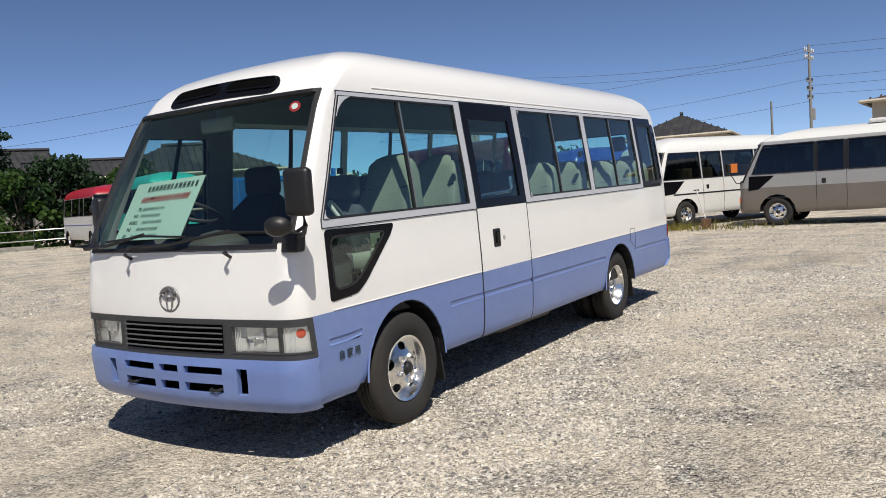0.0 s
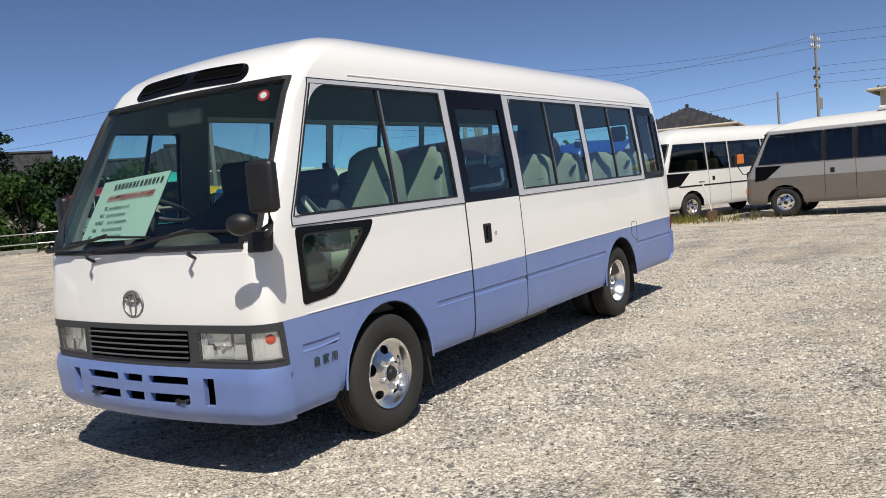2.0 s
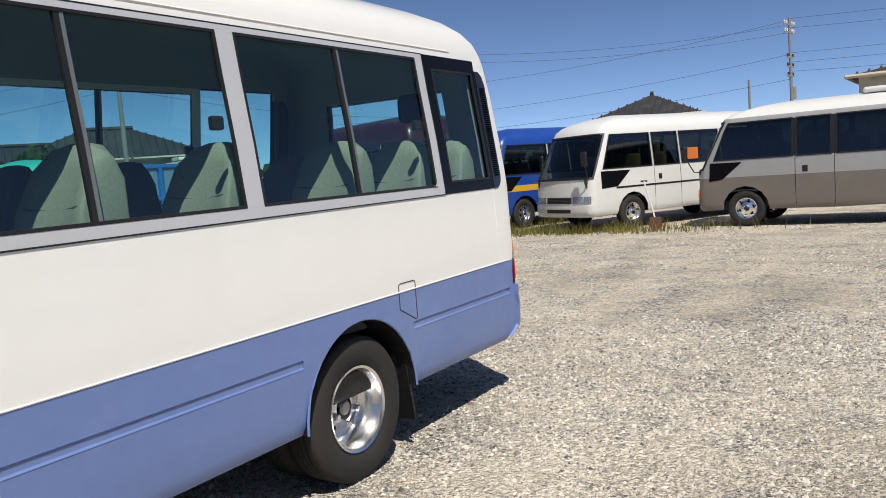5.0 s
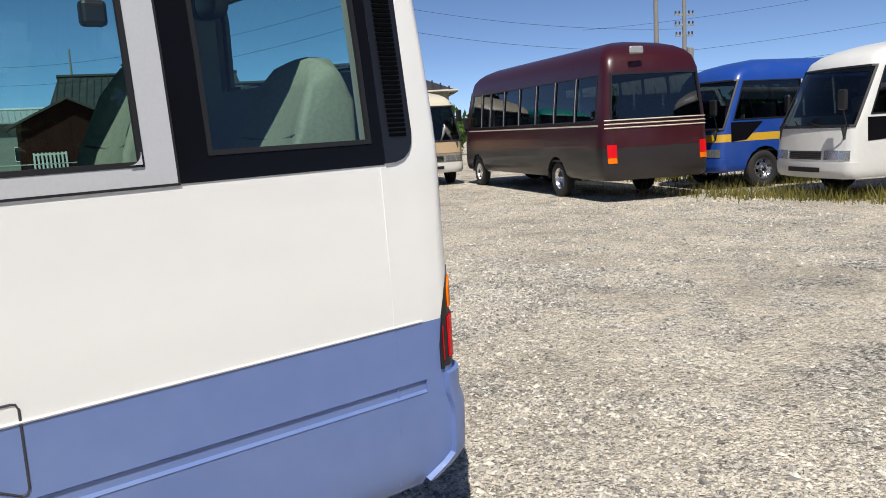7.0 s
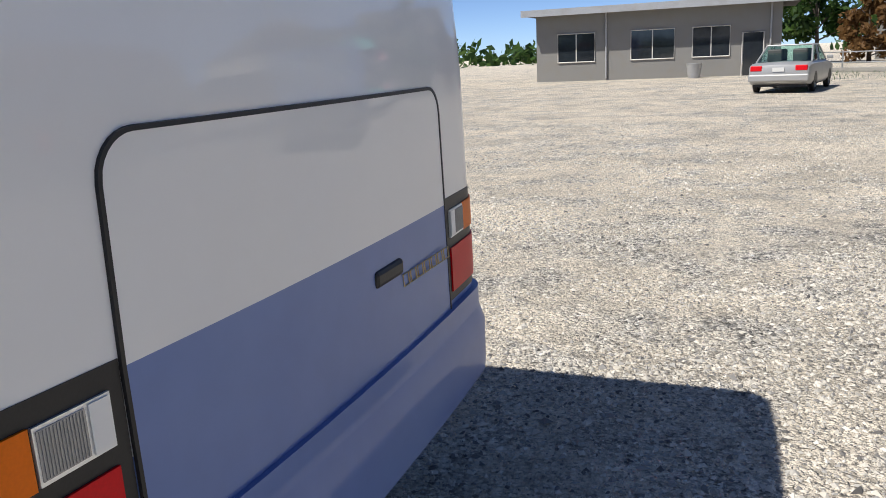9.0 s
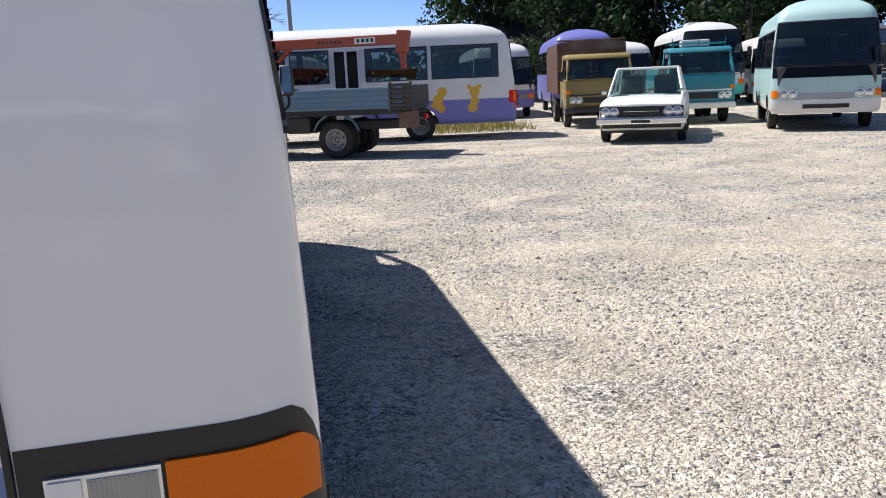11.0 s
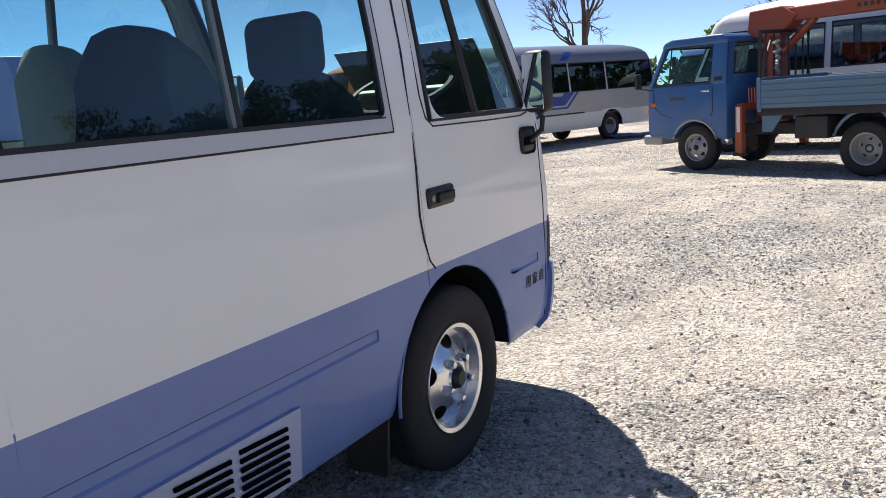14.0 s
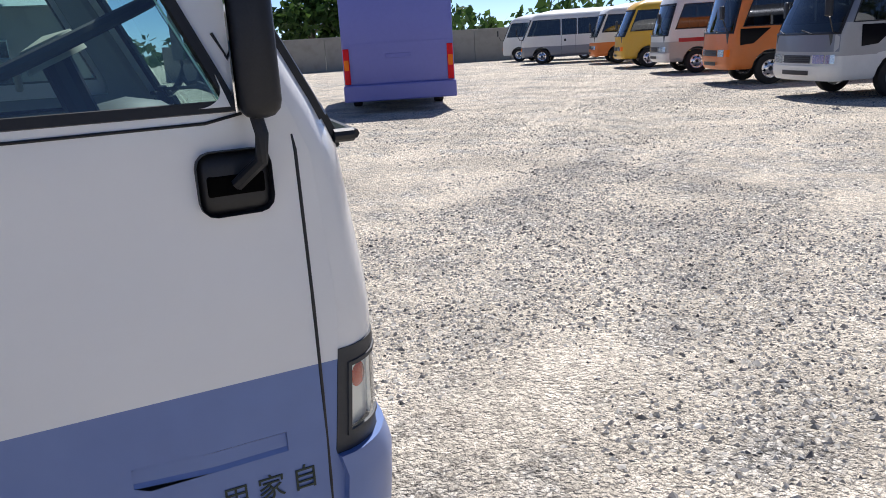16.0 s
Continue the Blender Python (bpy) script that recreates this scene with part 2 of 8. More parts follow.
STONES = stone_material("crushed_stone")


# ---- mesh helpers ----
def link_mesh(name, bm, mats, parent=None, label="", smooth=False):
    me = bpy.data.meshes.new(name)
    bm.normal_update()
    bm.to_mesh(me)
    bm.free()
    for m in mats if isinstance(mats, (list, tuple)) else (mats,):
        me.materials.append(m)
    if smooth:
        me.polygons.foreach_set("use_smooth", [True] * len(me.polygons))
        try:
            me.set_sharp_from_angle(angle=radians(smooth if smooth is not True else 40))
        except AttributeError:
            pass
    ob = new(name, me)
    if parent:
        ob.parent = parent
    if label:
        ob["label"] = label
    return ob


def part(name, bm, material, parent, label="", smooth=False):
    return link_mesh(name, bm, material, parent, label, smooth)


def thing(name, label, category, group="", m=None, kind=""):
    e = new(name)
    e.empty_display_size = 0.3
    tagged(e, label, category, group, kind)
    if m is not None:
        e.matrix_world = m
    return e


def box(x0, x1, y0, y1, z0, z1, bevel=0.0, seg=2, bm=None):
    bm = bm or bmesh.new()
    r = bmesh.ops.create_cube(bm, size=1)
    vs = r["verts"]
    for v in vs:
        v.co = Vector((x0 + (v.co.x + .5) * (x1 - x0), y0 + (v.co.y + .5) * (y1 - y0), z0 + (v.co.z + .5) * (z1 - z0)))
    if bevel:
        es = list({e for v in vs for e in v.link_edges})
        bmesh.ops.bevel(bm, geom=es, offset=bevel, segments=seg, affect="EDGES", profile=0.5)
    return bm


def turned(bm, m, start=0):
    bm.verts.ensure_lookup_table()
    bmesh.ops.transform(bm, matrix=m, verts=bm.verts[start:])
    return bm


def lathe(profile, seg=32, axis="X", bm=None, closed=False):
    """Turn a profile of (radius, along) about an axis."""
    bm = bm or bmesh.new()
    rings = []
    for r, a in profile:
        ring = []
        for k in range(seg):
            t = 2 * math.pi * k / seg
            p = {"X": (a, r * math.cos(t), r * math.sin(t)), "Y": (r * math.sin(t), a, r * math.cos(t)), "Z": (r * math.cos(t), r * math.sin(t), a)}[axis]
            ring.append(bm.verts.new(p))
        rings.append(ring)
    for a, b in zip(rings, rings[1:]):
        for k in range(seg):
            bm.faces.new((a[k], a[(k + 1) % seg], b[(k + 1) % seg], b[k]))
    if closed:
        bm.faces.new(rings[0][::-1]); bm.faces.new(rings[-1])
    bmesh.ops.remove_doubles(bm, verts=bm.verts[:], dist=1e-6)
    bmesh.ops.recalc_face_normals(bm, faces=bm.faces[:])
    return bm


def tube(points, radius, seg=8, bm=None, cap=True):
    """A round bar along points."""
    bm = bm or bmesh.new()
    pts = [Vector(p) for p in points]
    rings = []
    for i, p in enumerate(pts):
        d = (pts[min(i + 1, len(pts) - 1)] - pts[max(i - 1, 0)]).normalized()
        up = Vector((0, 0, 1)) if abs(d.z) < 0.9 else Vector((1, 0, 0))
        a = d.cross(up).normalized(); b = d.cross(a)
        r = radius[i] if isinstance(radius, (list, tuple)) else radius
        rings.append([bm.verts.new(p + r * (math.cos(t) * a + math.sin(t) * b)) for t in (2 * math.pi * k / seg for k in range(seg))])
    for x, y in zip(rings, rings[1:]):
        for k in range(seg):
            bm.faces.new((x[k], x[(k + 1) % seg], y[(k + 1) % seg], y[k]))
    if cap:
        bm.faces.new(rings[0]); bm.faces.new(rings[-1][::-1])
    return bm


def prism(outline, axis, a0, a1, bevel=0.0, bm=None):
    """A flat outline of (u, v) carried along an axis: X takes (y, z), Y takes (x, z), Z takes (x, y)."""
    bm = bm or bmesh.new()
    place = {"X": lambda u, v, a: (a, u, v), "Y": lambda u, v, a: (u, a, v), "Z": lambda u, v, a: (u, v, a)}[axis]
    lo = [bm.verts.new(place(u, v, a0)) for u, v in outline]
    hi = [bm.verts.new(place(u, v, a1)) for u, v in outline]
    k = len(outline)
    fs = [bm.faces.new(lo), bm.faces.new(hi[::-1])] + [bm.faces.new((lo[i], hi[i], hi[(i + 1) % k], lo[(i + 1) % k])) for i in range(k)]
    bmesh.ops.recalc_face_normals(bm, faces=fs)
    if bevel:
        bmesh.ops.bevel(bm, geom=list({e for f in fs for e in f.edges}), offset=bevel, segments=2, affect="EDGES", profile=0.5)
    return bm


def text_mesh(words, size, m, depth=0.001):
    """Lettering as a mesh."""
    cu = bpy.data.curves.new("lettering", "FONT")
    cu.body, cu.size, cu.align_x, cu.align_y, cu.extrude = words, size, "CENTER", "CENTER", depth
    ob = bpy.data.objects.new("lettering", cu)
    scene.collection.objects.link(ob)
    bpy.context.view_layer.update()
    me = bpy.data.meshes.new_from_object(ob.evaluated_get(bpy.context.evaluated_depsgraph_get()))
    bpy.data.objects.remove(ob)
    bm = bmesh.new()
    bm.from_mesh(me)
    bmesh.ops.transform(bm, matrix=m, verts=bm.verts[:])
    return bm


# ---- ground ----
def build_ground():
    bm = bmesh.new()
    n = 60
    # one sheet, finer near the lot, gently uneven far from the wheels
    def span(k):
        u = (k / n) * 2 - 1
        return math.copysign(abs(u) ** 3.2 * 900, u)
    grid = [[bm.verts.new((span(i), span(j), 0)) for j in range(n + 1)] for i in range(n + 1)]
    for i in range(n):
        for j in range(n):
            bm.faces.new((grid[i][j], grid[i + 1][j], grid[i + 1][j + 1], grid[i][j + 1]))
    g = link_mesh("ground", bm, GRAVEL)
    tagged(g, "pale crushed-stone gravel lot with sandy bare patches", "ground", kind="structure")


def build_stones(name, count, region, smin, smax, seed, label):
    """Loose angular stones strewn on the lot."""
    rng = np.random.default_rng(seed)
    pts = region(rng, count)
    # cluster: keep more where the patch noise is high
    keep = np.array([noise.noise(Vector((x * 0.35, y * 0.35, 3.1))) + 0.7 * noise.noise(Vector((x * 1.3, y * 1.3, 7.7))) for x, y in pts])
    pts = pts[keep * 1.3 + rng.uniform(-0.42, 0.42, len(keep)) > -0.12]
    k = len(pts)
    base = np.array([(1, 0, 0), (-1, 0, 0), (0, 1, 0), (0, -1, 0), (0, 0, 1)], float)
    tri = np.array([(0, 2, 4), (2, 1, 4), (1, 3, 4), (3, 0, 4)])
    size = smin + (smax - smin) * rng.random(k) ** 2.2
    v = base[None] + rng.uniform(-0.35, 0.35, (k, 5, 3))
    v *= np.stack([size * rng.uniform(.7, 1.3, k), size * rng.uniform(.5, 1.0, k), size * rng.uniform(.4, .85, k)], 1)[:, None]
    a = rng.uniform(0, 2 * math.pi, k)
    c, s = np.cos(a)[:, None], np.sin(a)[:, None]
    x, y = v[..., 0] * c - v[..., 1] * s, v[..., 0] * s + v[..., 1] * c
    v = np.stack([x + pts[:, :1], y + pts[:, 1:], v[..., 2] + (size * 0.03)[:, None]], -1)
    me = bpy.data.meshes.new(name)
    me.from_pydata(v.reshape(-1, 3).tolist(), [], (tri[None] + 5 * np.arange(k)[:, None, None]).reshape(-1, 3).tolist())
    me.materials.append(STONES)
    tagged(new(name, me), label, "gravel", kind="stuff")


build_ground()
build_stones("gravel_stones", 360000, lambda r, k: np.stack([r.uniform(-5.5, 5.0, k), r.uniform(-6.5, 10.5, k)], 1), 0.004, 0.018, 11, "loose pale grey crushed stones strewn over the lot")
build_stones("gravel_stones", 190000, lambda r, k: np.stack([r.uniform(-16, 13, k), r.uniform(-17, 19, k)], 1), 0.008, 0.026, 12, "scattered coarse gravel stones across the open lot")


# ---- hull of a bus ----
def G(f):
    """Rounding of a corner: flat, then a quarter round."""
    u = min(1.0, max(0.0, (f - 0.87) / 0.13))
    return 1 - math.sqrt(1 - u * u)


class Hull:
    """A bus body as a grid of stations (round from front middle to rear middle) and levels."""

    def __init__(self, tab, ff, ys, fr, rows, zb, arches, lean=(0.0, 1.43, 0.7), rake=0.0, bottom=None):
        self.tab = {k: ([p[0] for p in v], [p[1] for p in v]) for k, v in tab.items()}
        self.st = [("F", f) for f in ff] + [("S", y) for y in ys] + [("R", f) for f in reversed(fr)]
        self.rows, self.zb, self.arches, self.lean, self.rake = rows, zb, arches, lean, rake
        self.bottom = bottom or rows[0]

    def t(self, k, z):
        return float(np.interp(z, *self.tab[k]))

    def at(self, st, z, side=1):
        kind, q = st
        zz = z
        if z < self.zb:
            low = self.bottom["FSR".index(kind)] if isinstance(self.bottom, tuple) else self.bottom
            if kind == "S" and isinstance(self.bottom, tuple) and q < -.5:
                low = self.bottom[0]
            if kind == "S":
                for yc, r, zc in self.arches:
                    d = r * r - (q - yc) ** 2
                    if d > 0:
                        low = max(low, zc + math.sqrt(d))
            zz = low + (self.zb - low) * (z - self.rows[0]) / (self.zb - self.rows[0])
        w = self.t("w", max(z, zz))
        fe, re = self.t("yf", z) + self.t("bf", z) + self.t("rf", z), self.t("yr", z) - self.t("br", z) - self.t("rr", z)
        if kind == "F":
            x, y = w * q, self.t("yf", z) + self.t("bf", z) * q * q + self.t("rf", z) * G(q)
        elif kind == "R":
            x, y = w * q, self.t("yr", z) - self.t("br", z) * q * q - self.t("rr", z) * G(q)
        else:
            amount, z0, dz = self.lean
            up = min(max((z - z0) / dz, 0), 1.1)
            y = q + amount * up * min(max(-q / 0.66, 0), 1)
            x, y = w, min(max(y, fe + 0.002), re - 0.002)
        return Vector((side * x, y, zz + (self.rake * y if z > .866 else 0)))

    def on(self, side, y, z, off=0.0):
        """A place on the side wall, off metres outside it."""
        p = self.at(("S", y), z, side)
        p.x += side * off
        return p

    def cells(self, cls):
        out = {}
        for side in (1, -1):
            for (a, b) in zip(self.st, self.st[1:]):
                zone = a[0] if a[0] == b[0] else ("S" if "S" in (a[0], b[0]) else a[0])
                for z0, z1 in zip(self.rows, self.rows[1:]):
                    if a[0] == "F" and b[0] == "S":
                        mid = b[1] - 0.02
                    elif a[0] == "S" and b[0] == "R":
                        mid = self.at(b, (z0 + z1) / 2).y
                    else:
                        mid = (a[1] + b[1]) / 2
                    key = cls(side, zone, mid, (z0 + z1) / 2)
                    if key is None:
                        continue
                    quad = [self.at(a, z0, side), self.at(b, z0, side), self.at(b, z1, side), self.at(a, z1, side)]
                    out.setdefault(key, []).append(quad if side > 0 else quad[::-1])
        return out


def sheet(quads, off=0.0, thick=0.0, mats=None):
    """A mesh from cells, moved outwards and given thickness. quads: lists of four places, or pairs (material index, four places)."""
    bm, seen = bmesh.new(), {}
    for q in quads:
        idx, q = q if isinstance(q, tuple) else (0, q)
        vs = []
        for p in q:
            k = (round(p.x, 4), round(p.y, 4), round(p.z, 4))
            if k not in seen:
                seen[k] = bm.verts.new(p)
            if seen[k] not in vs:
                vs.append(seen[k])
        if len(vs) > 2:
            try:
                bm.faces.new(vs).material_index = idx
            except ValueError:
                pass
    bmesh.ops.remove_doubles(bm, verts=bm.verts[:], dist=0.0008)
    bm.normal_update()
    if off:
        for v, n in [(v, v.normal.copy()) for v in bm.verts]:
            v.co += n * off
    if thick:
        bmesh.ops.solidify(bm, geom=bm.faces[:], thickness=thick)
    return bm


def gasket(quads, r, off=0.0):
    """A thin rubber strip along the border of a group of cells, one closed band a loop."""
    bm = sheet(quads, off)
    bm.normal_update()
    near = {}
    for e in bm.edges:
        if len(e.link_faces) == 1:
            for v in e.verts:
                near.setdefault(v, []).append(e.other_vert(v))
    loops, used = [], set()
    for start in list(near):
        if start in used:
            continue
        loop, v = [start], start
        used.add(start)
        while True:
            step = [w for w in near[v] if w not in used]
            if not step:
                break
            v = step[0]
            used.add(v)
            loop.append(v)
        if len(loop) > 2:
            loops.append([(v.co.copy(), v.normal.copy()) for v in loop])
    bm.free()
    out = bmesh.new()
    for loop in loops:
        k, rings = len(loop), []
        for i, (p, n) in enumerate(loop):
            d0, d1 = (p - loop[i - 1][0]).normalized(), (loop[(i + 1) % k][0] - p).normalized()
            d = (d0 + d1).normalized() if (d0 + d1).length > .05 else d1
            wide = min(1.5, 1 / max(.5, d.dot(d1)))
            s = d.cross(n).normalized()
            rings.append([out.verts.new(p + r * (u * wide * s + v * n)) for u, v in ((-1, -0.6), (1, -0.6), (0.8, 0.6), (-0.8, 0.6))])
        for p, q in zip(rings, rings[1:] + rings[:1]):
            for j in range(4):
                out.faces.new((p[j], p[(j + 1) % 4], q[(j + 1) % 4], q[j]))
    bmesh.ops.recalc_face_normals(out, faces=out.faces[:])
    return out


def arch_steps(yc, r, n=8):
    return [yc - r * math.cos(math.pi * k / n) for k in range(n + 1)]


# ---- wheels ----
def tyre_mesh(R=0.375, W=0.20, rim=0.225, seg=48):
    h = W / 2
    prof = [(rim, -h * .75), (rim + .02, -h * .9), ((R + rim) / 2, -h), (R - .03, -h * .93), (R - .008, -h * .8), (R, -h * .66),
            (R, -h * .36), (R - .010, -h * .33), (R - .010, -h * .27), (R, -h * .24), (R, -h * .05), (R - .010, -h * .03), (R - .010, h * .03), (R, h * .05),
            (R, h * .24), (R - .010, h * .27), (R - .010, h * .33), (R, h * .36), (R, h * .66), (R - .008, h * .8), (R - .03, h * .93), ((R + rim) / 2, h), (rim + .02, h * .9), (rim, h * .75)]
    return lathe(prof, seg)


def disc_with_holes(r0, r1, x0, x1, holes, hr, hc, seg=80, rows=8, bm=None, squash=1.0):
    """A dished wheel disc pierced by round holes: x runs from x0 at r0 to x1 at r1."""
    bm = bm or bmesh.new()
    grid = []
    for j in range(rows + 1):
        u = j / rows
        r = r0 + (r1 - r0) * u
        x = x0 + (x1 - x0) * (u * u * (3 - 2 * u))
        ring = []
        for k in range(seg):
            y, z = r * math.cos(2 * math.pi * k / seg), r * math.sin(2 * math.pi * k / seg)
            for h in range(holes):
                a = 2 * math.pi * (h + .25) / holes
                p, q = (y * math.cos(a) + z * math.sin(a) - hc) / (hr * squash), (-y * math.sin(a) + z * math.cos(a)) / hr
                e = math.hypot(p, q)
                if .8 < e < 1.2:
                    p, q = hc + p / e * hr * squash, q / e * hr
                    y, z = p * math.cos(a) - q * math.sin(a), p * math.sin(a) + q * math.cos(a)
            ring.append(bm.verts.new((x, y, z)))
        grid.append(ring)
    for j in range(rows):
        for k in range(seg):
            r = r0 + (r1 - r0) * (j + .5) / rows
            t = 2 * math.pi * (k + .5) / seg
            y, z = r * math.cos(t), r * math.sin(t)
            inside = False
            for h in range(holes):
                a = 2 * math.pi * (h + .25) / holes
                u = (y * math.cos(a) + z * math.sin(a) - hc) / (hr * squash)
                v = (-y * math.sin(a) + z * math.cos(a)) / hr
                inside |= u * u + v * v < 1
            if not inside:
                bm.faces.new((grid[j][k], grid[j][(k + 1) % seg], grid[j + 1][(k + 1) % seg], grid[j + 1][k]))
    return bm


def wheel(parent, x, y, side, R=0.375, style="front", detail=True, rim_mat=None, W=0.20):
    """A wheel whose outer face looks along side * X."""
    rim_mat = rim_mat or CHROME
    k = R / 0.375
    hub = new("wheel")
    hub.parent = parent
    hub.matrix_basis = pose(x, y, R, 0, 0, 0 if side > 0 else 180)
    part("tyre", tyre_mesh(R, W, 0.225 * k, 48 if detail else 28), RUBBER, hub, smooth=30)
    bm = bmesh.new()
    h = W / 2
    if style == "front":
        lathe([(0.228 * k, -h), (0.228 * k, h * .72), (0.222 * k, h * .86), (0.205 * k, h * .80), (0.200 * k, h * .55), (0.192 * k, h * .35)], 48 if detail else 24, bm=bm)
        disc_with_holes(0.062 * k, 0.193 * k, h * .82, h * .35, 5 if detail else 6, 0.038 * k, 0.150 * k, 150 if detail else 36, 18 if detail else 4, bm, 0.72)
        lathe([(0.062 * k, h * .82), (0.056 * k, h * .9), (0.045 * k, h * .85)], 24, bm=bm)
    else:
        lathe([(0.228 * k, -h), (0.228 * k, h * .72), (0.222 * k, h * .86), (0.208 * k, h * .80), (0.202 * k, h * .5), (0.185 * k, h * .3), (0.178 * k, -h * .45), (0.165 * k, -h * .6)], 48 if detail else 24, bm=bm)
        disc_with_holes(0.06 * k, 0.168 * k, -h * .15, -h * .62, 5, 0.024 * k, 0.128 * k, 150 if detail else 36, 18 if detail else 4, bm)
    part("rim", bm, rim_mat, hub, smooth=35)
    front = h * 1.0 if style == "front" else -h * .1
    part("hub_cap", lathe([(0.0, front + .012), (0.03 * k, front + .010), (0.044 * k, front - .004), (0.05 * k, front - .05)], 20), BLACK if style == "front" else STEEL, hub, smooth=35)
    part("brake_drum", lathe([(0.0, -h * .75), (0.16 * k, -h * .75), (0.16 * k, -h * .95)], 24), BLACK, hub)
    if detail:
        for i in range(5):
            a = 2 * math.pi * (i + .75) / 5
            x0 = front - (0.016 if style == "front" else 0.0)
            bm = lathe([(0.0, x0 + .030), (0.014, x0 + .028), (0.017, x0 + .020), (0.020, x0 + .006), (0.021, x0 - .03)], 6)
            part("wheel_nut", turned(bm, Matrix.Translation((0, 0.088 * math.cos(a), 0.088 * math.sin(a)))), CHROME, hub)
    return hub


# ---- the white and periwinkle minibus ----
def main_bus():
    bus = thing("minibus", "white minibus with faded periwinkle-blue lower band parked on gravel", "minibus")
    tab = {
        "w": [(.37, .955), (.41, .985), (.5, 1.0), (.7, 1.01), (1.0, 1.01), (1.4, .993), (1.7, .96), (2.0, .918), (2.2, .893), (2.28, .884), (2.34, .870), (2.41, .838), (2.47, .782), (2.52, .70), (2.57, .58), (2.60, .46), (2.63, .28), (2.645, .12), (2.65, 0.0)],
        "yf": [(.37, -1.09), (.42, -1.14), (.62, -1.145), (.66, -1.125), (.95, -1.11), (1.31, -1.06), (1.40, -1.02), (1.75, -.845), (2.135, -.635), (2.24, -.58), (2.34, -.51), (2.41, -.43), (2.47, -.32), (2.52, -.18), (2.57, .03), (2.60, .22), (2.63, .55), (2.65, 1.0)],
        "bf": [(.37, .11), (.66, .10), (.9, .075), (1.0, .065), (1.4, .055), (2.13, .05), (2.59, .10)], "rf": [(.37, .13), (.66, .12), (1.0, .10), (1.31, .085), (1.4, .08), (2.13, .06), (2.3, .12), (2.59, .3)],
        "yr": [(.37, 5.83), (.43, 5.93), (.62, 5.93), (.66, 5.91), (1.4, 5.905), (2.0, 5.885), (2.25, 5.85), (2.34, 5.815), (2.41, 5.75), (2.47, 5.64), (2.52, 5.44), (2.57, 5.18), (2.60, 4.95), (2.63, 4.7), (2.65, 4.4)],
        "br": [(.37, .03), (2.59, .05)], "rr": [(.37, .09), (1.1, .085), (1.5, .055), (2.2, .055), (2.35, .11), (2.59, .28)],
    }
    ff = [0, .085, .14, .22, .30, .38, .455, .51, .565, .64, .72, .79, .855, .868, .91, .945, .96, .975, .988, .996, 1.0]
    fr = [0, .15, .3, .45, .58, .63, .66, .72, .80, .85, .88, .905, .93, .95, .968, .982, .992, .998, 1.0]
    ys = sorted(set([-.80, -.77, -.75, -.72, -.49, .08, .13, .20, .24, .33, .37, .55, .62, .945, 1.03, 1.04, 1.06, 1.14, 1.45, 1.78, 1.80, 1.86, 1.885, 1.895, 1.915, 2.0, 2.3, 2.675, 3.0, 3.31, 3.385, 3.5, 3.6, 4.83, 4.90, 4.915, 5.0, 5.09, 5.575, 5.62, 5.66, 5.715]
                    + [round(v, 4) for v in arch_steps(0, .455, 12) + arch_steps(4.08, .455, 12)]))
    rows = [.37, .41, .44, .462, .517, .567, .607, .655, .665, .695, .737, .765, .846, .868, .89, .95, 1.02, 1.2, 1.31, 1.385, 1.415, 1.44, 1.455, 1.50, 1.6, 1.7, 1.85, 2.0, 2.09, 2.135, 2.187, 2.222, 2.25, 2.28, 2.31, 2.34, 2.375, 2.41, 2.47, 2.52, 2.57, 2.60, 2.63, 2.645, 2.65]
    ys = sorted(set(ys + [round(-.72 + .04 * k, 3) for k in range(17)]))
    rows = sorted(rows + [1.06, 1.10, 1.145, 1.24, 1.275, 1.345])
    corner_line = [(-.755, 1.375), (-.06, 1.365), (-.10, 1.30), (-.40, 1.03), (-.50, .965), (-.76, .945)]

    def within(y, z, outline, inset):
        """Whether a place lies inside a convex outline, clear of its edge."""
        for (ya, za), (yb, zb) in zip(outline, outline[1:] + outline[:1]):
            if ((yb - ya) * (z - za) - (zb - za) * (y - ya)) / math.hypot(yb - ya, zb - za) > -inset:
                return False
        return True

    hull = Hull(tab, ff, ys, fr, rows, .868, [(0, .455, .385), (4.08, .455, .385)], lean=(.31, 1.43, .7), rake=.006, bottom=(.345, .385, .41))

    # channels pressed into the blue band, by side
    GROOVES = {1: ((-.80, -.49), (.55, 1.03), (1.06, 1.885), (1.915, 3.625), (4.535, 5.715)), -1: ((-.80, -.49), (.55, 3.60), (4.535, 5.715))}

    def windows(side):
        """Glass along the side wall: name, from, to."""
        if side > 0:
            return [("a", -.75, .945), ("c", 2.0, 3.385), ("d", 3.5, 4.915)]
        return [("a", .37, 1.78), ("b", 1.86, 3.31), ("c", 3.37, 4.83)]

    def cls(side, zone, q, z):
        if zone == "F":
            if z < .655:
                hole = (.462 < z < .517 or .567 < z < .607) and (q < .085 or .14 < q < .455) or (.462 < z < .607 and .565 < q < .64)
                return None if hole else "bumper"
            if z < .89:
                if .695 < z < .846 and .51 < q < .855:
                    return "lamp_hole"
                if .695 < z < .846 and .868 < q < .996:
                    return "corner_hole"
                return "surround"
            if 1.31 < z < 2.222 and q < .945 and not (q > .91 and z < 1.385) and not (q > .855 and z < 1.345):
                return "windscreen"
            return "white"
        if zone == "R":
            if z < .737:
                return "rear_bumper"
            if 1.70 < z < 2.09 and q < .60:
                return "rear_glass"
            return "blue" if z < .89 else "white"
        # sides
        y = q
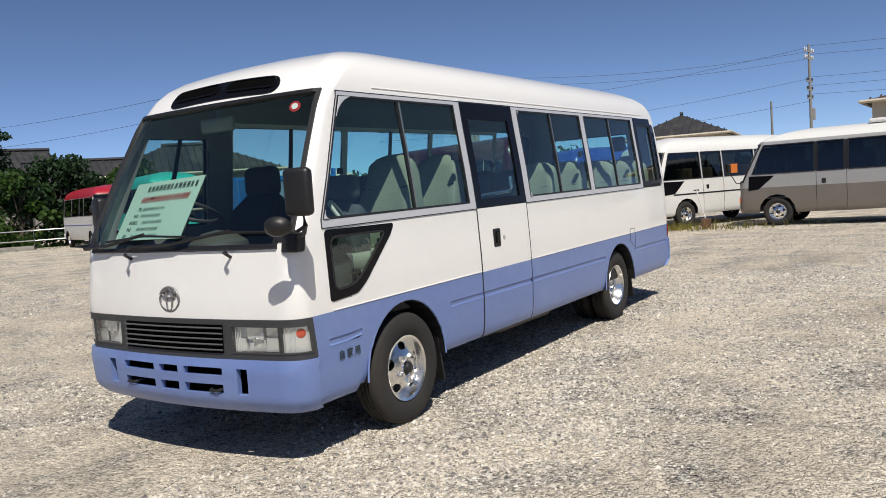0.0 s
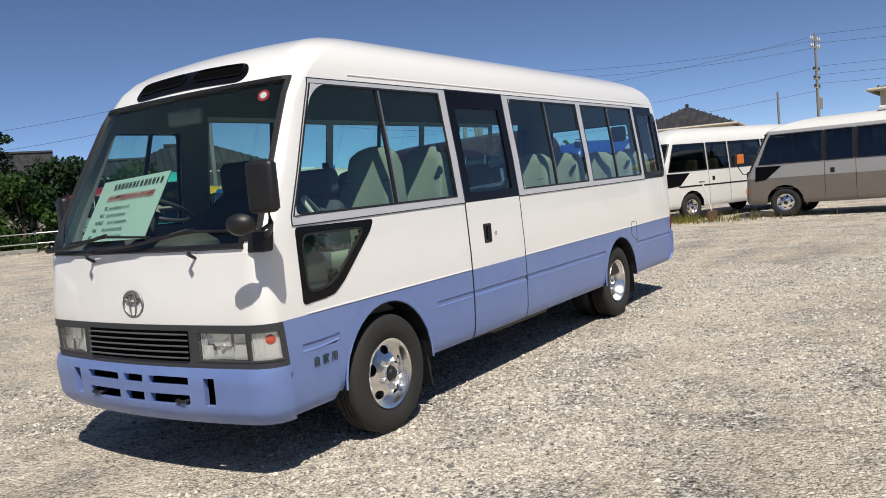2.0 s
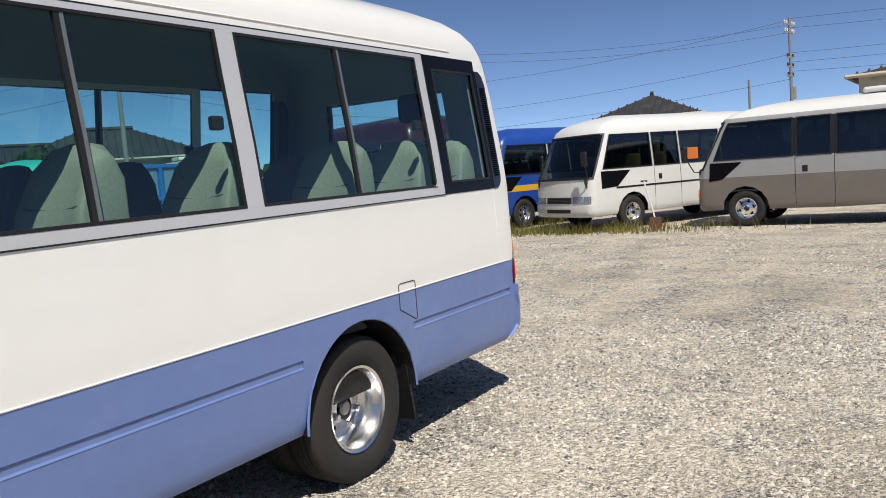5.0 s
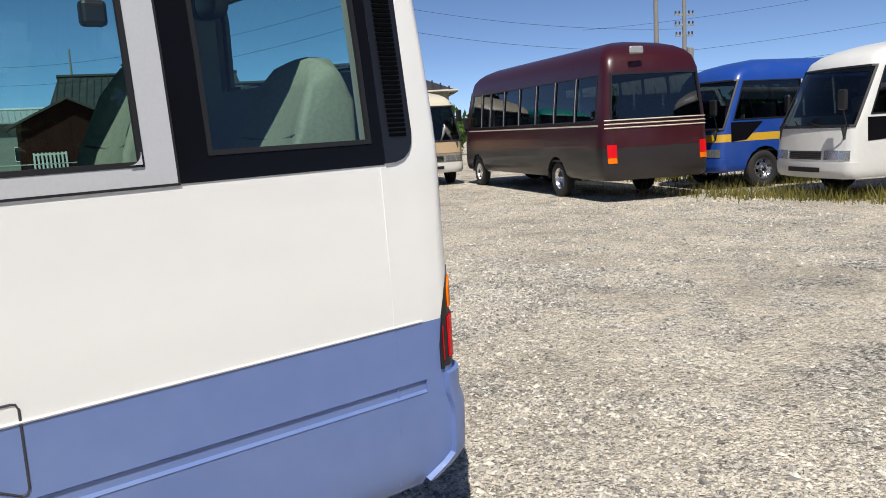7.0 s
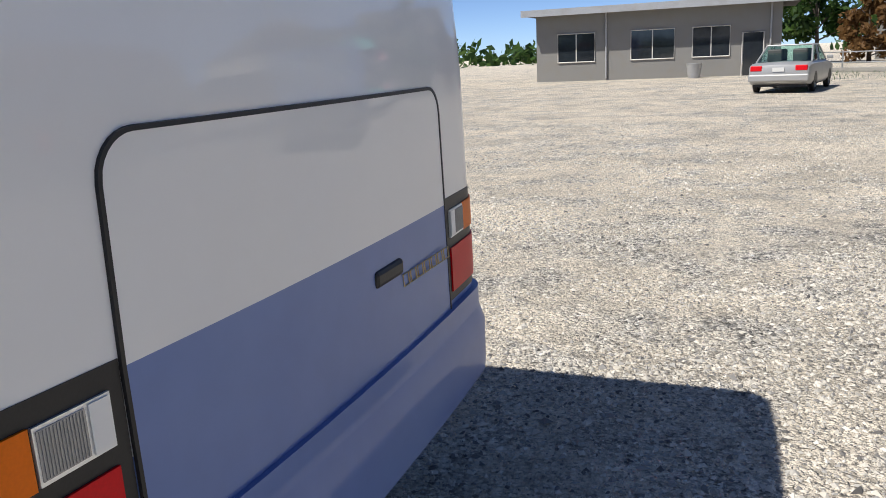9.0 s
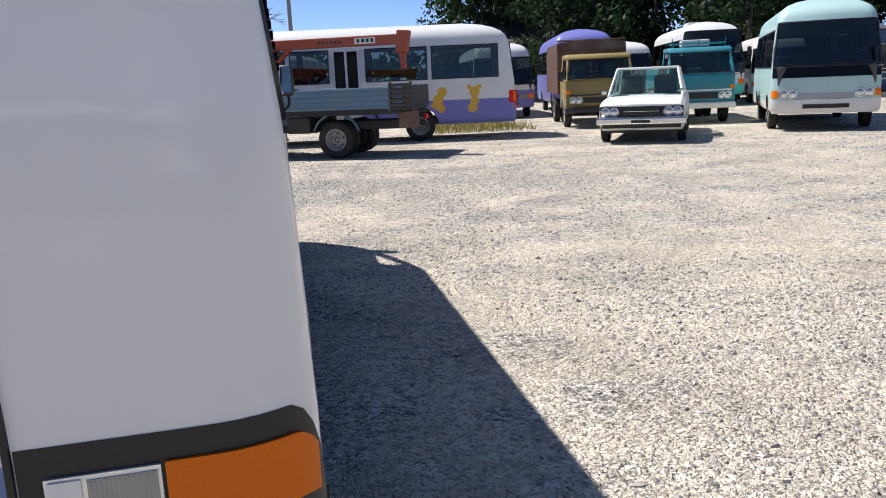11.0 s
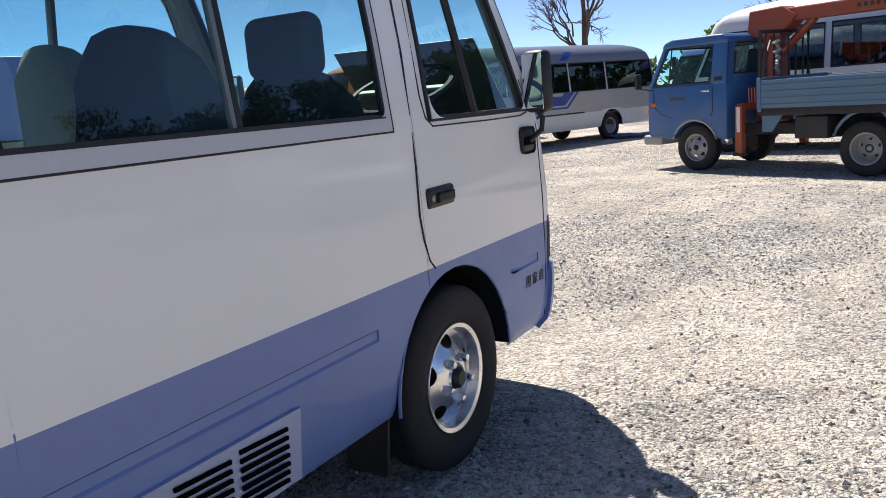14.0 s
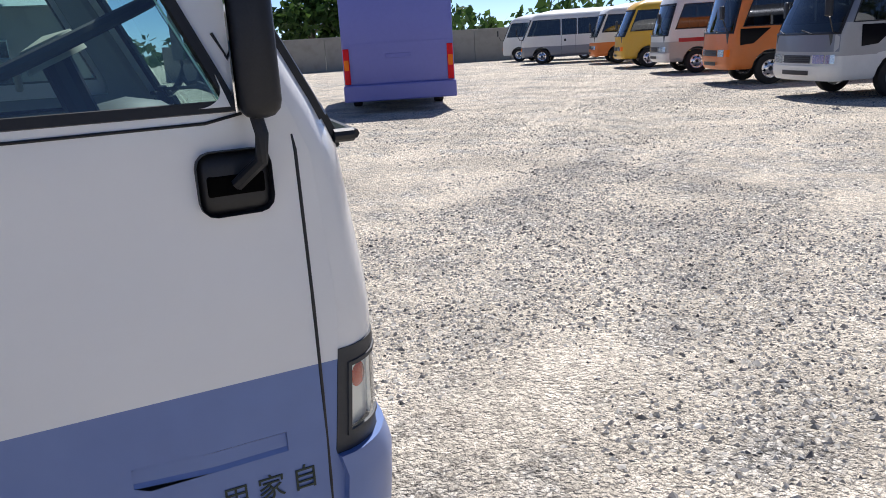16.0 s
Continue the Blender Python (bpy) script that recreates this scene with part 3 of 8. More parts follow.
        if side > 0:
            door = 1.04 < y < 1.895
            if .695 < z < .737 and any(a < y < b for a, b in GROOVES[1]):
                return "door_groove" if door else None
            if y < 0 and within(y, z, corner_line, .026):
                return "corner_glass"
            if 1.385 < z < 2.222:
                if door:
                    return "door_glass" if 1.14 < y < 1.80 and 1.455 < z < 2.09 else "door_black"
                if y > 5.0:
                    if y > 5.62:
                        return "white"
                    return "rear_quarter" if 5.09 < y < 5.575 and 1.455 < z < 2.135 else "black"
                if y < -.77:
                    return "white"
                if 1.44 < z < 2.187:
                    for k, a, b in windows(1):
                        if a < y < b:
                            return "left_" + k
                return "alu"
            if door:
                return "door_blue" if z < .89 else ("door_white" if z < 1.385 else "white")
        else:
            door = y < .20 and z < 2.222
            if .695 < z < .737 and any(a < y < b for a, b in GROOVES[-1]):
                return None
            if 1.385 < z < 2.222:
                if door:
                    return "cab_glass" if -.77 < y < .08 and 1.415 < z < 2.09 else "cab_white"
                if y > 4.90:
                    if y > 5.62:
                        return "white"
                    return "right_quarter"
                if y < .33:
                    return "white"
                if 1.44 < z < 2.187:
                    for k, a, b in windows(-1):
                        if a < y < b:
                            return "right_" + k
                return "alu"
            if door:
                return "cab_blue" if z < .868 else "cab_white"
        return "blue" if z < (.89 if side > 0 else .868) else "white"

    c = hull.cells(cls)
    part("body", sheet(c["white"] + [(1, q) for q in c["blue"]]), [WHITE, BLUE], bus, "white and periwinkle painted steel body", smooth=35)
    part("lining", sheet([q for k in ("white", "blue", "door_white", "cab_white", "black", "door_blue", "cab_blue", "surround") for q in c[k] if q[0].z > .55], -.045), LINING, bus, "grey vinyl inner lining", smooth=35)
    # doors, each a little apart from the body
    door = part("passenger_door", sheet(c["door_white"] + [(1, q) for q in c["door_blue"]] + [(2, q) for q in c["door_black"]], .003, .02), [WHITE, BLUE, GLOSSBLACK], bus, "folding passenger door with black window frame", smooth=35)
    part("door_seal", gasket(c["door_white"] + c["door_blue"] + c["door_black"] + c["door_groove"] + c["door_glass"], .006, .001), BLACK, door)
    part("pane", sheet(c["door_glass"], -.01), GLASS, door, smooth=True).visible_shadow = False
    part("grab_bar", tube([hull.on(1, y, z, -.05) for y, z in ((1.15, 1.478), (1.45, 1.49), (1.74, 1.50), (1.77, 1.53), (1.775, 1.62))], .014, 8), CHROME, door, "bright steel grab bar inside the door", smooth=True)
    cab = part("driver_door", sheet(c["cab_white"] + [(1, q) for q in c["cab_blue"]], .0015), [WHITE, BLUE], bus, "white driver's door", smooth=35)
    seam = [(.20, 2.21), (.195, 1.85), (.195, 1.65), (.212, 1.25), (.224, 1.07), (.212, .98), (.185, .90), (.15, .826)]
    part("door_seal", tube([hull.on(-1, y, z, .0015) for y, z in seam], .0045, 6), BLACK, cab)
    part("door_seal", tube([hull.on(-1, -.888, z, .0005) for z in (.42, .6, .8, 1.0, 1.2, 1.32)] + [hull.at(("F", .992), z, -1) for z in (1.5, 1.7, 1.9, 2.1)], .0042, 6), BLACK, cab)
    frame_line = [(.118, 2.0), (.122, 1.50), (.105, 1.42), (.06, 1.388), (-.40, 1.385), (-.72, 1.387), (-.79, 1.40), (-.815, 1.44), (-.81, 1.55)]
    part("frame_seal", tube([hull.on(-1, y, z, .002) for y, z in frame_line], .0035, 6), BLACK, cab)
    part("pane", sheet(c["cab_glass"], -.008), GLASS, cab, smooth=True).visible_shadow = False
    part("window_frame", gasket(c["cab_glass"], .012, .002), BLACK, cab)
    for dy, m_, r_ in ((0, BLACK, .016), (-.03, STEEL, .004)):
        part("window_bar", tube([hull.on(-1, -.29 + dy, z, -.004) for z in (1.415, 1.6, 1.75, 1.9, 2.09)], r_, 6), m_, cab)
    def band(qs, lo, hi, kind="R"):
        """Cells over the back between two edges that may curve: qs run across, lo and hi give the levels."""
        out = []
        for a, b in zip(qs, qs[1:]):
            put = lambda q, z: hull.at((kind, abs(q)), z, 1 if q >= 0 else -1)
            out.append([put(b, lo(b)), put(a, lo(a)), put(a, hi(a)), put(b, hi(b))])
        return out
    half = [0, .15, .3, .45, .575, .59, .605, .618, .63, .639, .645, .648]
    across = [-q for q in half[:0:-1]] + half
    top = lambda q: 1.30 + math.sqrt(max(0, .073 ** 2 - max(0, abs(q) - .575) ** 2))
    hb = band(across, lambda q: .652, lambda q: 1.033)
    hw = band(across, lambda q: 1.033, top)
    hatch = part("tailgate", sheet(hw + [(1, q) for q in hb], .004, .012), [WHITE, BLUE], bus, "white and blue rear hatch", smooth=35)
    part("hatch_seal", gasket(hw + hb, .005, .003), BLACK, hatch)
    part("pane", sheet(c["rear_glass"], -.008), GLASS, hatch, smooth=True).visible_shadow = False
    part("window_frame", gasket(c["rear_glass"], .018, .004), BLACK, hatch)
    # windscreen and side glass
    shield = part("windscreen", sheet(c["windscreen"], -.006), SHIELD, bus, "large curved windscreen with black rubber surround", smooth=True)
    shield.visible_shadow = False
    part("rubber_seal", gasket(c["windscreen"], .016, .003), BLACK, shield)
    for s_ in (1, -1):
        rim = [q for q in c["alu"] if q[0].x * s_ > 0]
        trim = part("window_trim", sheet(rim, .004, .012), ALU, bus, "brushed aluminium window trim", smooth=35)
        part("trim_seal", gasket(rim, .0035, .003), BLACK, trim)
    for s_ in (1, -1):
        part("rear_pillar_cover", sheet([q for q in c["black"] if q[0].x * s_ > 0], .003, .01), GLOSSBLACK, bus, smooth=35)
    for key in ("left_a", "left_c", "left_d", "right_a", "right_b", "right_c", "rear_quarter", "right_quarter"):
        w = part("side_window", sheet(c[key], -.008), GLASS, bus, smooth=True)
        w.visible_shadow = False
        part("rubber_seal", gasket(c[key], .008, .001), BLACK, w)
        ya, yb = min(p.y for q in c[key] for p in q), max(p.y for q in c[key] for p in q)
        side = 1 if c[key][0][0].x > 0 else -1
        if "quarter" not in key:
            ym = ya + (yb - ya) * (.57 if key == "left_a" else .485)
            for k, (dy, mat_, wd) in enumerate(((0, BLACK, .010), (.020, RAIL, .008))):
                bm = bmesh.new()
                zs = [1.44, 1.6, 1.75, 1.9, 2.02, 2.187]
                for z0, z1 in zip(zs, zs[1:]):
                    cor = [hull.on(side, ym + dy + s * wd, z, o) for z in (z0, z1) for s in (-1, 1) for o in (.002, -.016)]
                    vs = [bm.verts.new(p) for p in cor]
                    for f in ((0, 2, 6, 4), (1, 5, 7, 3), (0, 4, 5, 1), (2, 3, 7, 6)):
                        bm.faces.new([vs[i] for i in f])
                bmesh.ops.recalc_face_normals(bm, faces=bm.faces[:])
                part("sliding_rail", bm, mat_, w)
            # catch on the rail
            p = hull.on(side, yb - .05, 1.80, -.03)
            part("window_catch", box(p.x - .02, p.x + .02, p.y - .03, p.y + .03, p.z - .03, p.z + .03, .01), BLACK, w)
    # rounded corners of the window openings
    def fillet(name, side, y, z, dy, dz, r, m, owner, off=.012):
        arc = [(y + dy * r * (1 - math.sin(a)), z + dz * r * (1 - math.cos(a))) for a in (math.pi / 2 * k / 8 for k in range(9))]
        bm = bmesh.new()
        bm.faces.new([bm.verts.new(hull.on(side, p, q, off)) for p, q in [(y, z)] + arc])
        bmesh.ops.recalc_face_normals(bm, faces=bm.faces[:])
        bmesh.ops.solidify(bm, geom=bm.faces[:], thickness=.004)
        part(name, bm, m, owner)
    for y, z, dy, dz, r in ((-.75, 2.187, 1, -1, .13), (-.75, 1.44, 1, 1, .05), (2.0, 1.44, 1, 1, .03), (2.0, 2.187, 1, -1, .03), (4.915, 1.44, -1, 1, .03)):
        fillet("trim_corner", 1, y, z, dy, dz, r, ALU, bus)
    for y, z, dy, dz, r in ((-.77, 1.415, 1, 1, .06), (.08, 1.415, -1, 1, .09), (.08, 2.09, -1, -1, .06)):
        fillet("frame_corner", -1, y, z, dy, dz, r, WHITE, cab, .014)
    for y, z, dy, dz, r in ((.37, 1.44, 1, 1, .03), (.37, 2.187, 1, -1, .03)):
        fillet("trim_corner", -1, y, z, dy, dz, r, ALU, bus)
    # lower front corner windows
    for side in (1,):
        tri = corner_line
        def eased(pts, r=.16):
            """The outline with its corners rounded off."""
            out = []
            for i, p in enumerate(pts):
                p, a, b = Vector(p), Vector(pts[i - 1]), Vector(pts[(i + 1) % len(pts)])
                s0, s1 = p.lerp(a, min(.45, r * .3 / (a - p).length)), p.lerp(b, min(.45, r * .3 / (b - p).length))
                out += [s0.lerp(p, u).lerp(p.lerp(s1, u), u) for u in (0, .33, .67, 1)]
            return out
        inner = [(-.712, 1.33), (-.175, 1.322), (-.20, 1.285), (-.455, 1.065), (-.54, 1.022), (-.712, 1.008)]
        bm = bmesh.new()
        vo = [bm.verts.new(hull.on(side, y, z, .004)) for y, z in eased(tri, .1)]
        vi = [bm.verts.new(hull.on(side, y, z, .004)) for y, z in eased(inner, .2)]
        for i in range(len(vo)):
            j = (i + 1) % len(vo)
            bm.faces.new((vo[i], vo[j], vi[j], vi[i]))
        bmesh.ops.recalc_face_normals(bm, faces=bm.faces[:])
        bmesh.ops.solidify(bm, geom=bm.faces[:], thickness=.008)
        q = part("corner_window", bm, GLOSSBLACK, bus, "black-framed low corner window")
        bm = bmesh.new()
        bm.faces.new([bm.verts.new(hull.on(side, y, z, -.004)) for y, z in eased(inner, .2)])
        part("pane_lip", tube([hull.on(side, y, z, .003) for y, z in eased(inner, .2) + eased(inner, .2)[:1]], .008, 6), BLACK, q)
        bmesh.ops.recalc_face_normals(bm, faces=bm.faces[:])
        part("pane", bm, GLASS, q).visible_shadow = False
    # roof: raised ventilator panel and gutter
    bm = bmesh.new()
    lathe([(0.0, .05), (.32, .045), (.42, .02), (.46, -.03)], 4, "Z", bm)
    turned(bm, Matrix.Translation((0, 3.1, 2.60)) @ Matrix.Diagonal((1.15, 4.6, 1, 1)) @ Matrix.Rotation(radians(45), 4, "Z"))
    bmesh.ops.bevel(bm, geom=bm.edges[:], offset=.02, segments=2, affect="EDGES")
    part("roof_panel", bm, WHITE, bus, smooth=40)
    for side in (1, -1):
        bm = bmesh.new()
        tube([hull.on(side, -.1 + .34 * k, 2.262, .001) for k in range(17)], .005, 6, bm)
        part("rain_gutter", bm, WHITE, bus, smooth=True)
    # air intake above the windscreen
    def front_band(q0, q1, mid, half, n=24):
        """Cells over the nose, rounded at both ends."""
        qs = [q0 + (q1 - q0) * (.5 - .5 * math.cos(math.pi * k / n)) for k in range(n + 1)]
        levels = (-1, -.6, -.2, .2, .6, 1)
        h = lambda q: half * math.sqrt(max(0.0004, 1 - abs(2 * (q - q0) / (q1 - q0) - 1) ** 16))
        put = lambda q, z: hull.at(("F", abs(q)), z, 1 if q >= 0 else -1)
        return [[put(a, mid(a) + u * h(a)), put(b, mid(b) + u * h(b)), put(b, mid(b) + v * h(b)), put(a, mid(a) + v * h(a))] for a, b in zip(qs, qs[1:]) for u, v in zip(levels, levels[1:])]
    arch_mid = lambda q: 2.322 - .05 * q * q
    inlet = part("air_intake", sheet(front_band(-.59, .585, arch_mid, .062), .006, .014), GLOSSBLACK, bus, "black air intake over the windscreen", smooth=35)
    for s in (1, -1):
        lip_mid = lambda q: arch_mid(q) + .014
        cells = front_band(.05, .545, lip_mid, .034) if s > 0 else front_band(-.55, -.05, lip_mid, .034)
        part("intake_mouth", sheet(cells, .008), DEEPBLACK, inlet)
        part("intake_lip", gasket(cells, .007, .011), GLOSSBLACK, inlet, smooth=40)
    # grille and headlamps
    part("lamp_surround", sheet(c["surround"], .004, .03), GREYTRIM, bus, "charcoal grille and lamp surround", smooth=35)
    grille = part("grille", sheet([[hull.at(("F", f0), z0, s), hull.at(("F", f1), z0, s), hull.at(("F", f1), z1, s), hull.at(("F", f0), z1, s)][::s] for s in (1, -1) for f0, f1 in ((0, .14), (.14, .31), (.31, .45)) for z0, z1 in ((.69, .852),)], .006), DEEPBLACK, bus)
    for i in range(5):
        z = .710 + .031 * i
        part("grille_slat", tube([hull.at(("F", abs(f)), z, 1 if f >= 0 else -1) + Vector((0, -.016, 0)) for f in (-.45, -.34, -.22, -.11, 0, .11, .22, .34, .45)], .0055, 6), SLAT, grille)
    for s in (1, -1):
        def patch(f0, f1, z0, z1, off, n=5):
            fs = [f0 + (f1 - f0) * k / n for k in range(n + 1)]
            return sheet([[hull.at(("F", a), z0, s), hull.at(("F", b), z0, s), hull.at(("F", b), z1, s), hull.at(("F", a), z1, s)][::s] for a, b in zip(fs, fs[1:])], off, .01)
        mine = lambda key: [q for q in c[key] if (q[0].x + q[2].x) * s > 0]
        lamp = part("headlamp", sheet(mine("lamp_hole"), -.045), REFLECTOR, bus, "clear rectangular headlamp", smooth=30)
        for k, (f0, f1, z0, z1, dp) in enumerate(((.52, .60, .70, .775, .018), (.52, .60, .78, .84, .026), (.61, .73, .70, .765, .030), (.61, .73, .77, .84, .016), (.74, .845, .70, .78, .022), (.74, .845, .785, .84, .028))):
            quad = [hull.at(("F", f), z, s) + Vector((0, dp + (.006 if (i + k) % 2 else 0), 0)) for i, (f, z) in enumerate(((f0, z0), (f1, z0), (f1, z1), (f0, z1)))]
            part("reflector_facet", sheet([quad[::s]]), REFLECTOR, lamp)
        p = hull.at(("F", .67), .768, s)
        part("bulb", turned(lathe([(0, -.03), (.014, -.026), (.018, 0)], 14, "Y"), Matrix.Translation(p + Vector((0, .04, 0)))), CLEAR, lamp, smooth=True)
        for k in range(4):
            part("flute", tube([hull.at(("F", .53 + .012 * k), z, s) + Vector((0, .012, 0)) for z in (.70, .77, .84)], .003, 6), REFLECTOR, lamp, smooth=True)
        part("lamp_glass", sheet(mine("lamp_hole"), .004), LAMPGLASS, lamp, smooth=True).visible_shadow = False
        part("bezel", gasket(mine("lamp_hole"), .006, .004), GREYTRIM, lamp)
        corner = part("corner_lamp", sheet(mine("corner_hole"), -.014), REFLECTOR, bus, "clear corner lamp with amber bulb", smooth=30)
        part("amber_bulb", turned(lathe([(0, -.020), (.016, -.017), (.026, -.004), (.028, .018)], 20, "Y"), Matrix.Translation(hull.at(("F", .968), .803, s) + Vector((-.022 * s, .022, 0))) @ Matrix.Rotation(radians(50 * s), 4, "Z") @ Matrix.Diagonal((1.4, 1.2, 1.55, 1))), TURNLENS, corner, smooth=True)
        for f in (.885, .91, .935):
            part("lamp_rib", tube([hull.at(("F", f), z, s) + Vector((0, .010, 0)) for z in (.70, .77, .84)], .004, 6), REFLECTOR, corner)
        part("lamp_glass", sheet(mine("corner_hole"), .004), LAMPGLASS, corner, smooth=True).visible_shadow = False
        part("bezel", gasket(mine("corner_hole"), .006, .004), GREYTRIM, corner)
    # bumpers
    bump = part("front_bumper", sheet(c["bumper"], .022, .035), BLUE, bus, "periwinkle front bumper with cooling slots", smooth=40)
    part("bumper_recess", sheet([[hull.at(("F", a), z0, s), hull.at(("F", b), z0, s), hull.at(("F", b), z1, s), hull.at(("F", a), z1, s)][::s] for s in (1, -1) for a, b in zip(ff[:10], ff[1:11]) for z0, z1 in ((.42, .64),)], -.05), DEEPBLACK, bump)
    for s in (1, -1):
        part("tow_hook", tube([(s * .33, -1.06, .475), (s * .36, -1.155, .462), (s * .42, -1.155, .462), (s * .45, -1.05, .475)], .011, 8), BLACK, bump)
    part("rear_bumper", sheet(c["rear_bumper"], .02, .03), BLUE, bus, "periwinkle rear bumper", smooth=40)
    # tail lamps
    for s in (1, -1):
        def lens(q0, q1, lo, hi, off, thick=.012):
            qs = [q0 + (q1 - q0) * (1 - (1 - k / 16) ** 1.7) for k in range(17)]
            return sheet(band(qs, lo, hi) if s > 0 else band([-q for q in qs[::-1]], lo, hi), off, thick)
        # upper edge falls away round the corner
        fall = lambda q: .145 * (math.asin(min(1, max(0, (abs(q) - .962) / .038))) / (math.pi / 2)) ** 2.2
        tl = part("tail_lamp", lens(.655, 1.0, lambda q: .757, lambda q: 1.048 - fall(q), .002, .02), BLACK, bus, "tail lamp cluster in a black housing", smooth=40)
        # the cluster turns the corner on to the flank
        for name, m_, off, outline in (("flank_housing", BLACK, .006, ((5.835, .757), (5.775, .757), (5.774, .835), (5.790, .885), (5.835, .90))),
                                       ("flank_red_lens", RED, .011, ((5.835, .786), (5.79, .786), (5.789, .835), (5.835, .868)))):
            bm = bmesh.new()
            bm.faces.new([bm.verts.new(hull.on(s, y, z, off)) for y, z in outline])
            ring = bmesh.ops.extrude_face_region(bm, geom=bm.faces[:])["geom"]
            bmesh.ops.translate(bm, vec=(-s * .02, 0, 0), verts=[v for v in ring if isinstance(v, bmesh.types.BMVert)])
            bmesh.ops.recalc_face_normals(bm, faces=bm.faces[:])
            part(name, bm, m_, tl)
        part("red_lens", lens(.682, .994, lambda q: .786, lambda q: .893 - fall(q) * .12, .007), RED, tl, smooth=40)
        part("amber_lens", lens(.815, .990, lambda q: .923 - fall(q) * .12, lambda q: 1.012 - fall(q) * .8, .007), AMBER, tl, smooth=40)
        part("clear_lens", lens(.682, .81, lambda q: .925, lambda q: 1.010, .007), REFLECTOR, tl, smooth=40)
        part("reflector", lens(.686, .722, lambda q: .930, lambda q: 1.006, .010, .002), WHITE, tl)
        part("lens_panel", lens(.728, .806, lambda q: .932, lambda q: 1.004, .009, .002), LAMPGREY, tl)
        for k in range(14):
            part("lens_rib", lens(.731 + .0053 * k, .733 + .0053 * k, lambda q: .934, lambda q: 1.002, .0105, .002), LAMPGREY, tl)
        # rear corner air vent beside the quarter window
        vent = part("pillar_vent", prism([(5.622, 1.422), (5.66, 1.424), (5.69, 1.433), (5.712, 1.452), (5.724, 1.475), (5.73, 1.51), (5.73, 2.10), (5.71, 2.16), (5.67, 2.19), (5.622, 2.19)], "X", s * .89, s * .895), VENTBLACK, bus, "black louvred pillar vent")
        for v in vent.data.vertices:
            v.co.x = s * (hull.t("w", v.co.z) + (.010 if abs(v.co.x) > .892 else -.07))
        for i in range(42):
            z = 1.50 + .0140 * i
            x = hull.t("w", z)
            part("slot", box(s * (x + .010) - .003, s * (x + .010) + .003, 5.648, 5.708, z, z + .009), DEEPBLACK, vent)
    # channels pressed into the blue band
    for s, runs in GROOVES.items():
        for a, b in runs:
            bm = bmesh.new()
            n = max(2, int((b - a) / .12))
            lines = [[bm.verts.new(hull.on(s, a + (b - a) * k / n, z, o)) for k in range(n + 1)] for z, o in ((.737, .002), (.733, -.005 if s > 0 else -.004), (.704, -.005 if s > 0 else -.004), (.695, .002))]
            for u, v in zip(lines, lines[1:]):
                for k in range(n):
                    bm.faces.new((u[k], u[k + 1], v[k + 1], v[k]))
            for k in (0, n):
                bm.faces.new([u[k] for u in lines])
            bmesh.ops.recalc_face_normals(bm, faces=bm.faces[:])
            part("pressed_channel", bm, BLUE, bus, smooth=20)
    # moulding between the colours
    for s in (1, -1):
        for a, b in ((-.74, 1.03), (1.91, 5.71)) if s > 0 else ():
            part("side_moulding", tube([hull.on(s, a + (b - a) * k / 16, .895, .001) for k in range(17)], .004, 6), WHITE, bus, smooth=True)
    for s, y in ((1, 5.607), (-1, 5.607), (-1, 1.81), (1, 1.905)):
        part("panel_seam", tube([hull.on(s, y, z, -.001) for z in (.90, 1.1, 1.38)], .003, 6), WHITE, bus)
        part("panel_seam", tube([hull.on(s, y, z, -.001) for z in (.40, .6, .885)], .003, 6), BLUE, bus)
    # wheels, arches, mud flaps, underbody
    for s in (1, -1):
        wheel(bus, s * .895, 0.0, s, .375, "front")
        wheel(bus, s * .86, 4.08, s, .375, "rear")
        wheel(bus, s * .63, 4.08, s, .375, "rear", detail=False)
        for yc in (0, 4.08):
            bm = bmesh.new()
            st = [(yc - .449 * math.cos(math.pi * k / 14), .385 + .449 * math.sin(math.pi * k / 14)) for k in range(15)]
            for (y0, z0), (y1, z1) in zip(st, st[1:]):
                vs = [bm.verts.new((s * x, y, z)) for x, y, z in ((1.0, y0, z0), (1.0, y1, z1), (.25, y1, z1), (.25, y0, z0))]
                bm.faces.new(vs)
            bm.faces.new([bm.verts.new((s * .25, y, z)) for y, z in st])
            part("wheel_arch_liner", bm, BLACK, bus)
            bm = bmesh.new()
            tube([Vector((s * (hull.t("w", .6) - .002), yc - .455 * math.cos(math.pi * k / 20), .385 + .455 * math.sin(math.pi * k / 20))) for k in range(21)], .007, 6, bm)
            part("arch_lip", bm, BLUE, bus, smooth=True)
            part("mud_flap", prism([(yc + .43, .50), (yc + .445, .50), (yc + .50, .17), (yc + .485, .17)], "X", s * .77, s * .955, .004), BLACK, bus)
    part("underbody", box(-.9, .9, -.95, 5.75, .42, .58, .03), BLACK, bus)
    part("fuel_tank", box(.25, .8, 1.6, 2.7, .28, .5, .05), BLACK, bus)
    part("axle", tube([(-.85, 4.08, .36), (-.2, 4.08, .36), (-.12, 4.08, .36), (.12, 4.08, .36), (.2, 4.08, .36), (.85, 4.08, .36)], [.05, .05, .14, .14, .05, .05], 12), BLACK, bus)
    part("exhaust_pipe", tube([(-.5, 2.85, .40), (-.75, 3.0, .37), (-.90, 3.05, .32), (-.955, 3.06, .25), (-.96, 3.06, .18)], .038, 12, cap=False), BLACK, bus, "short black side exhaust pipe")
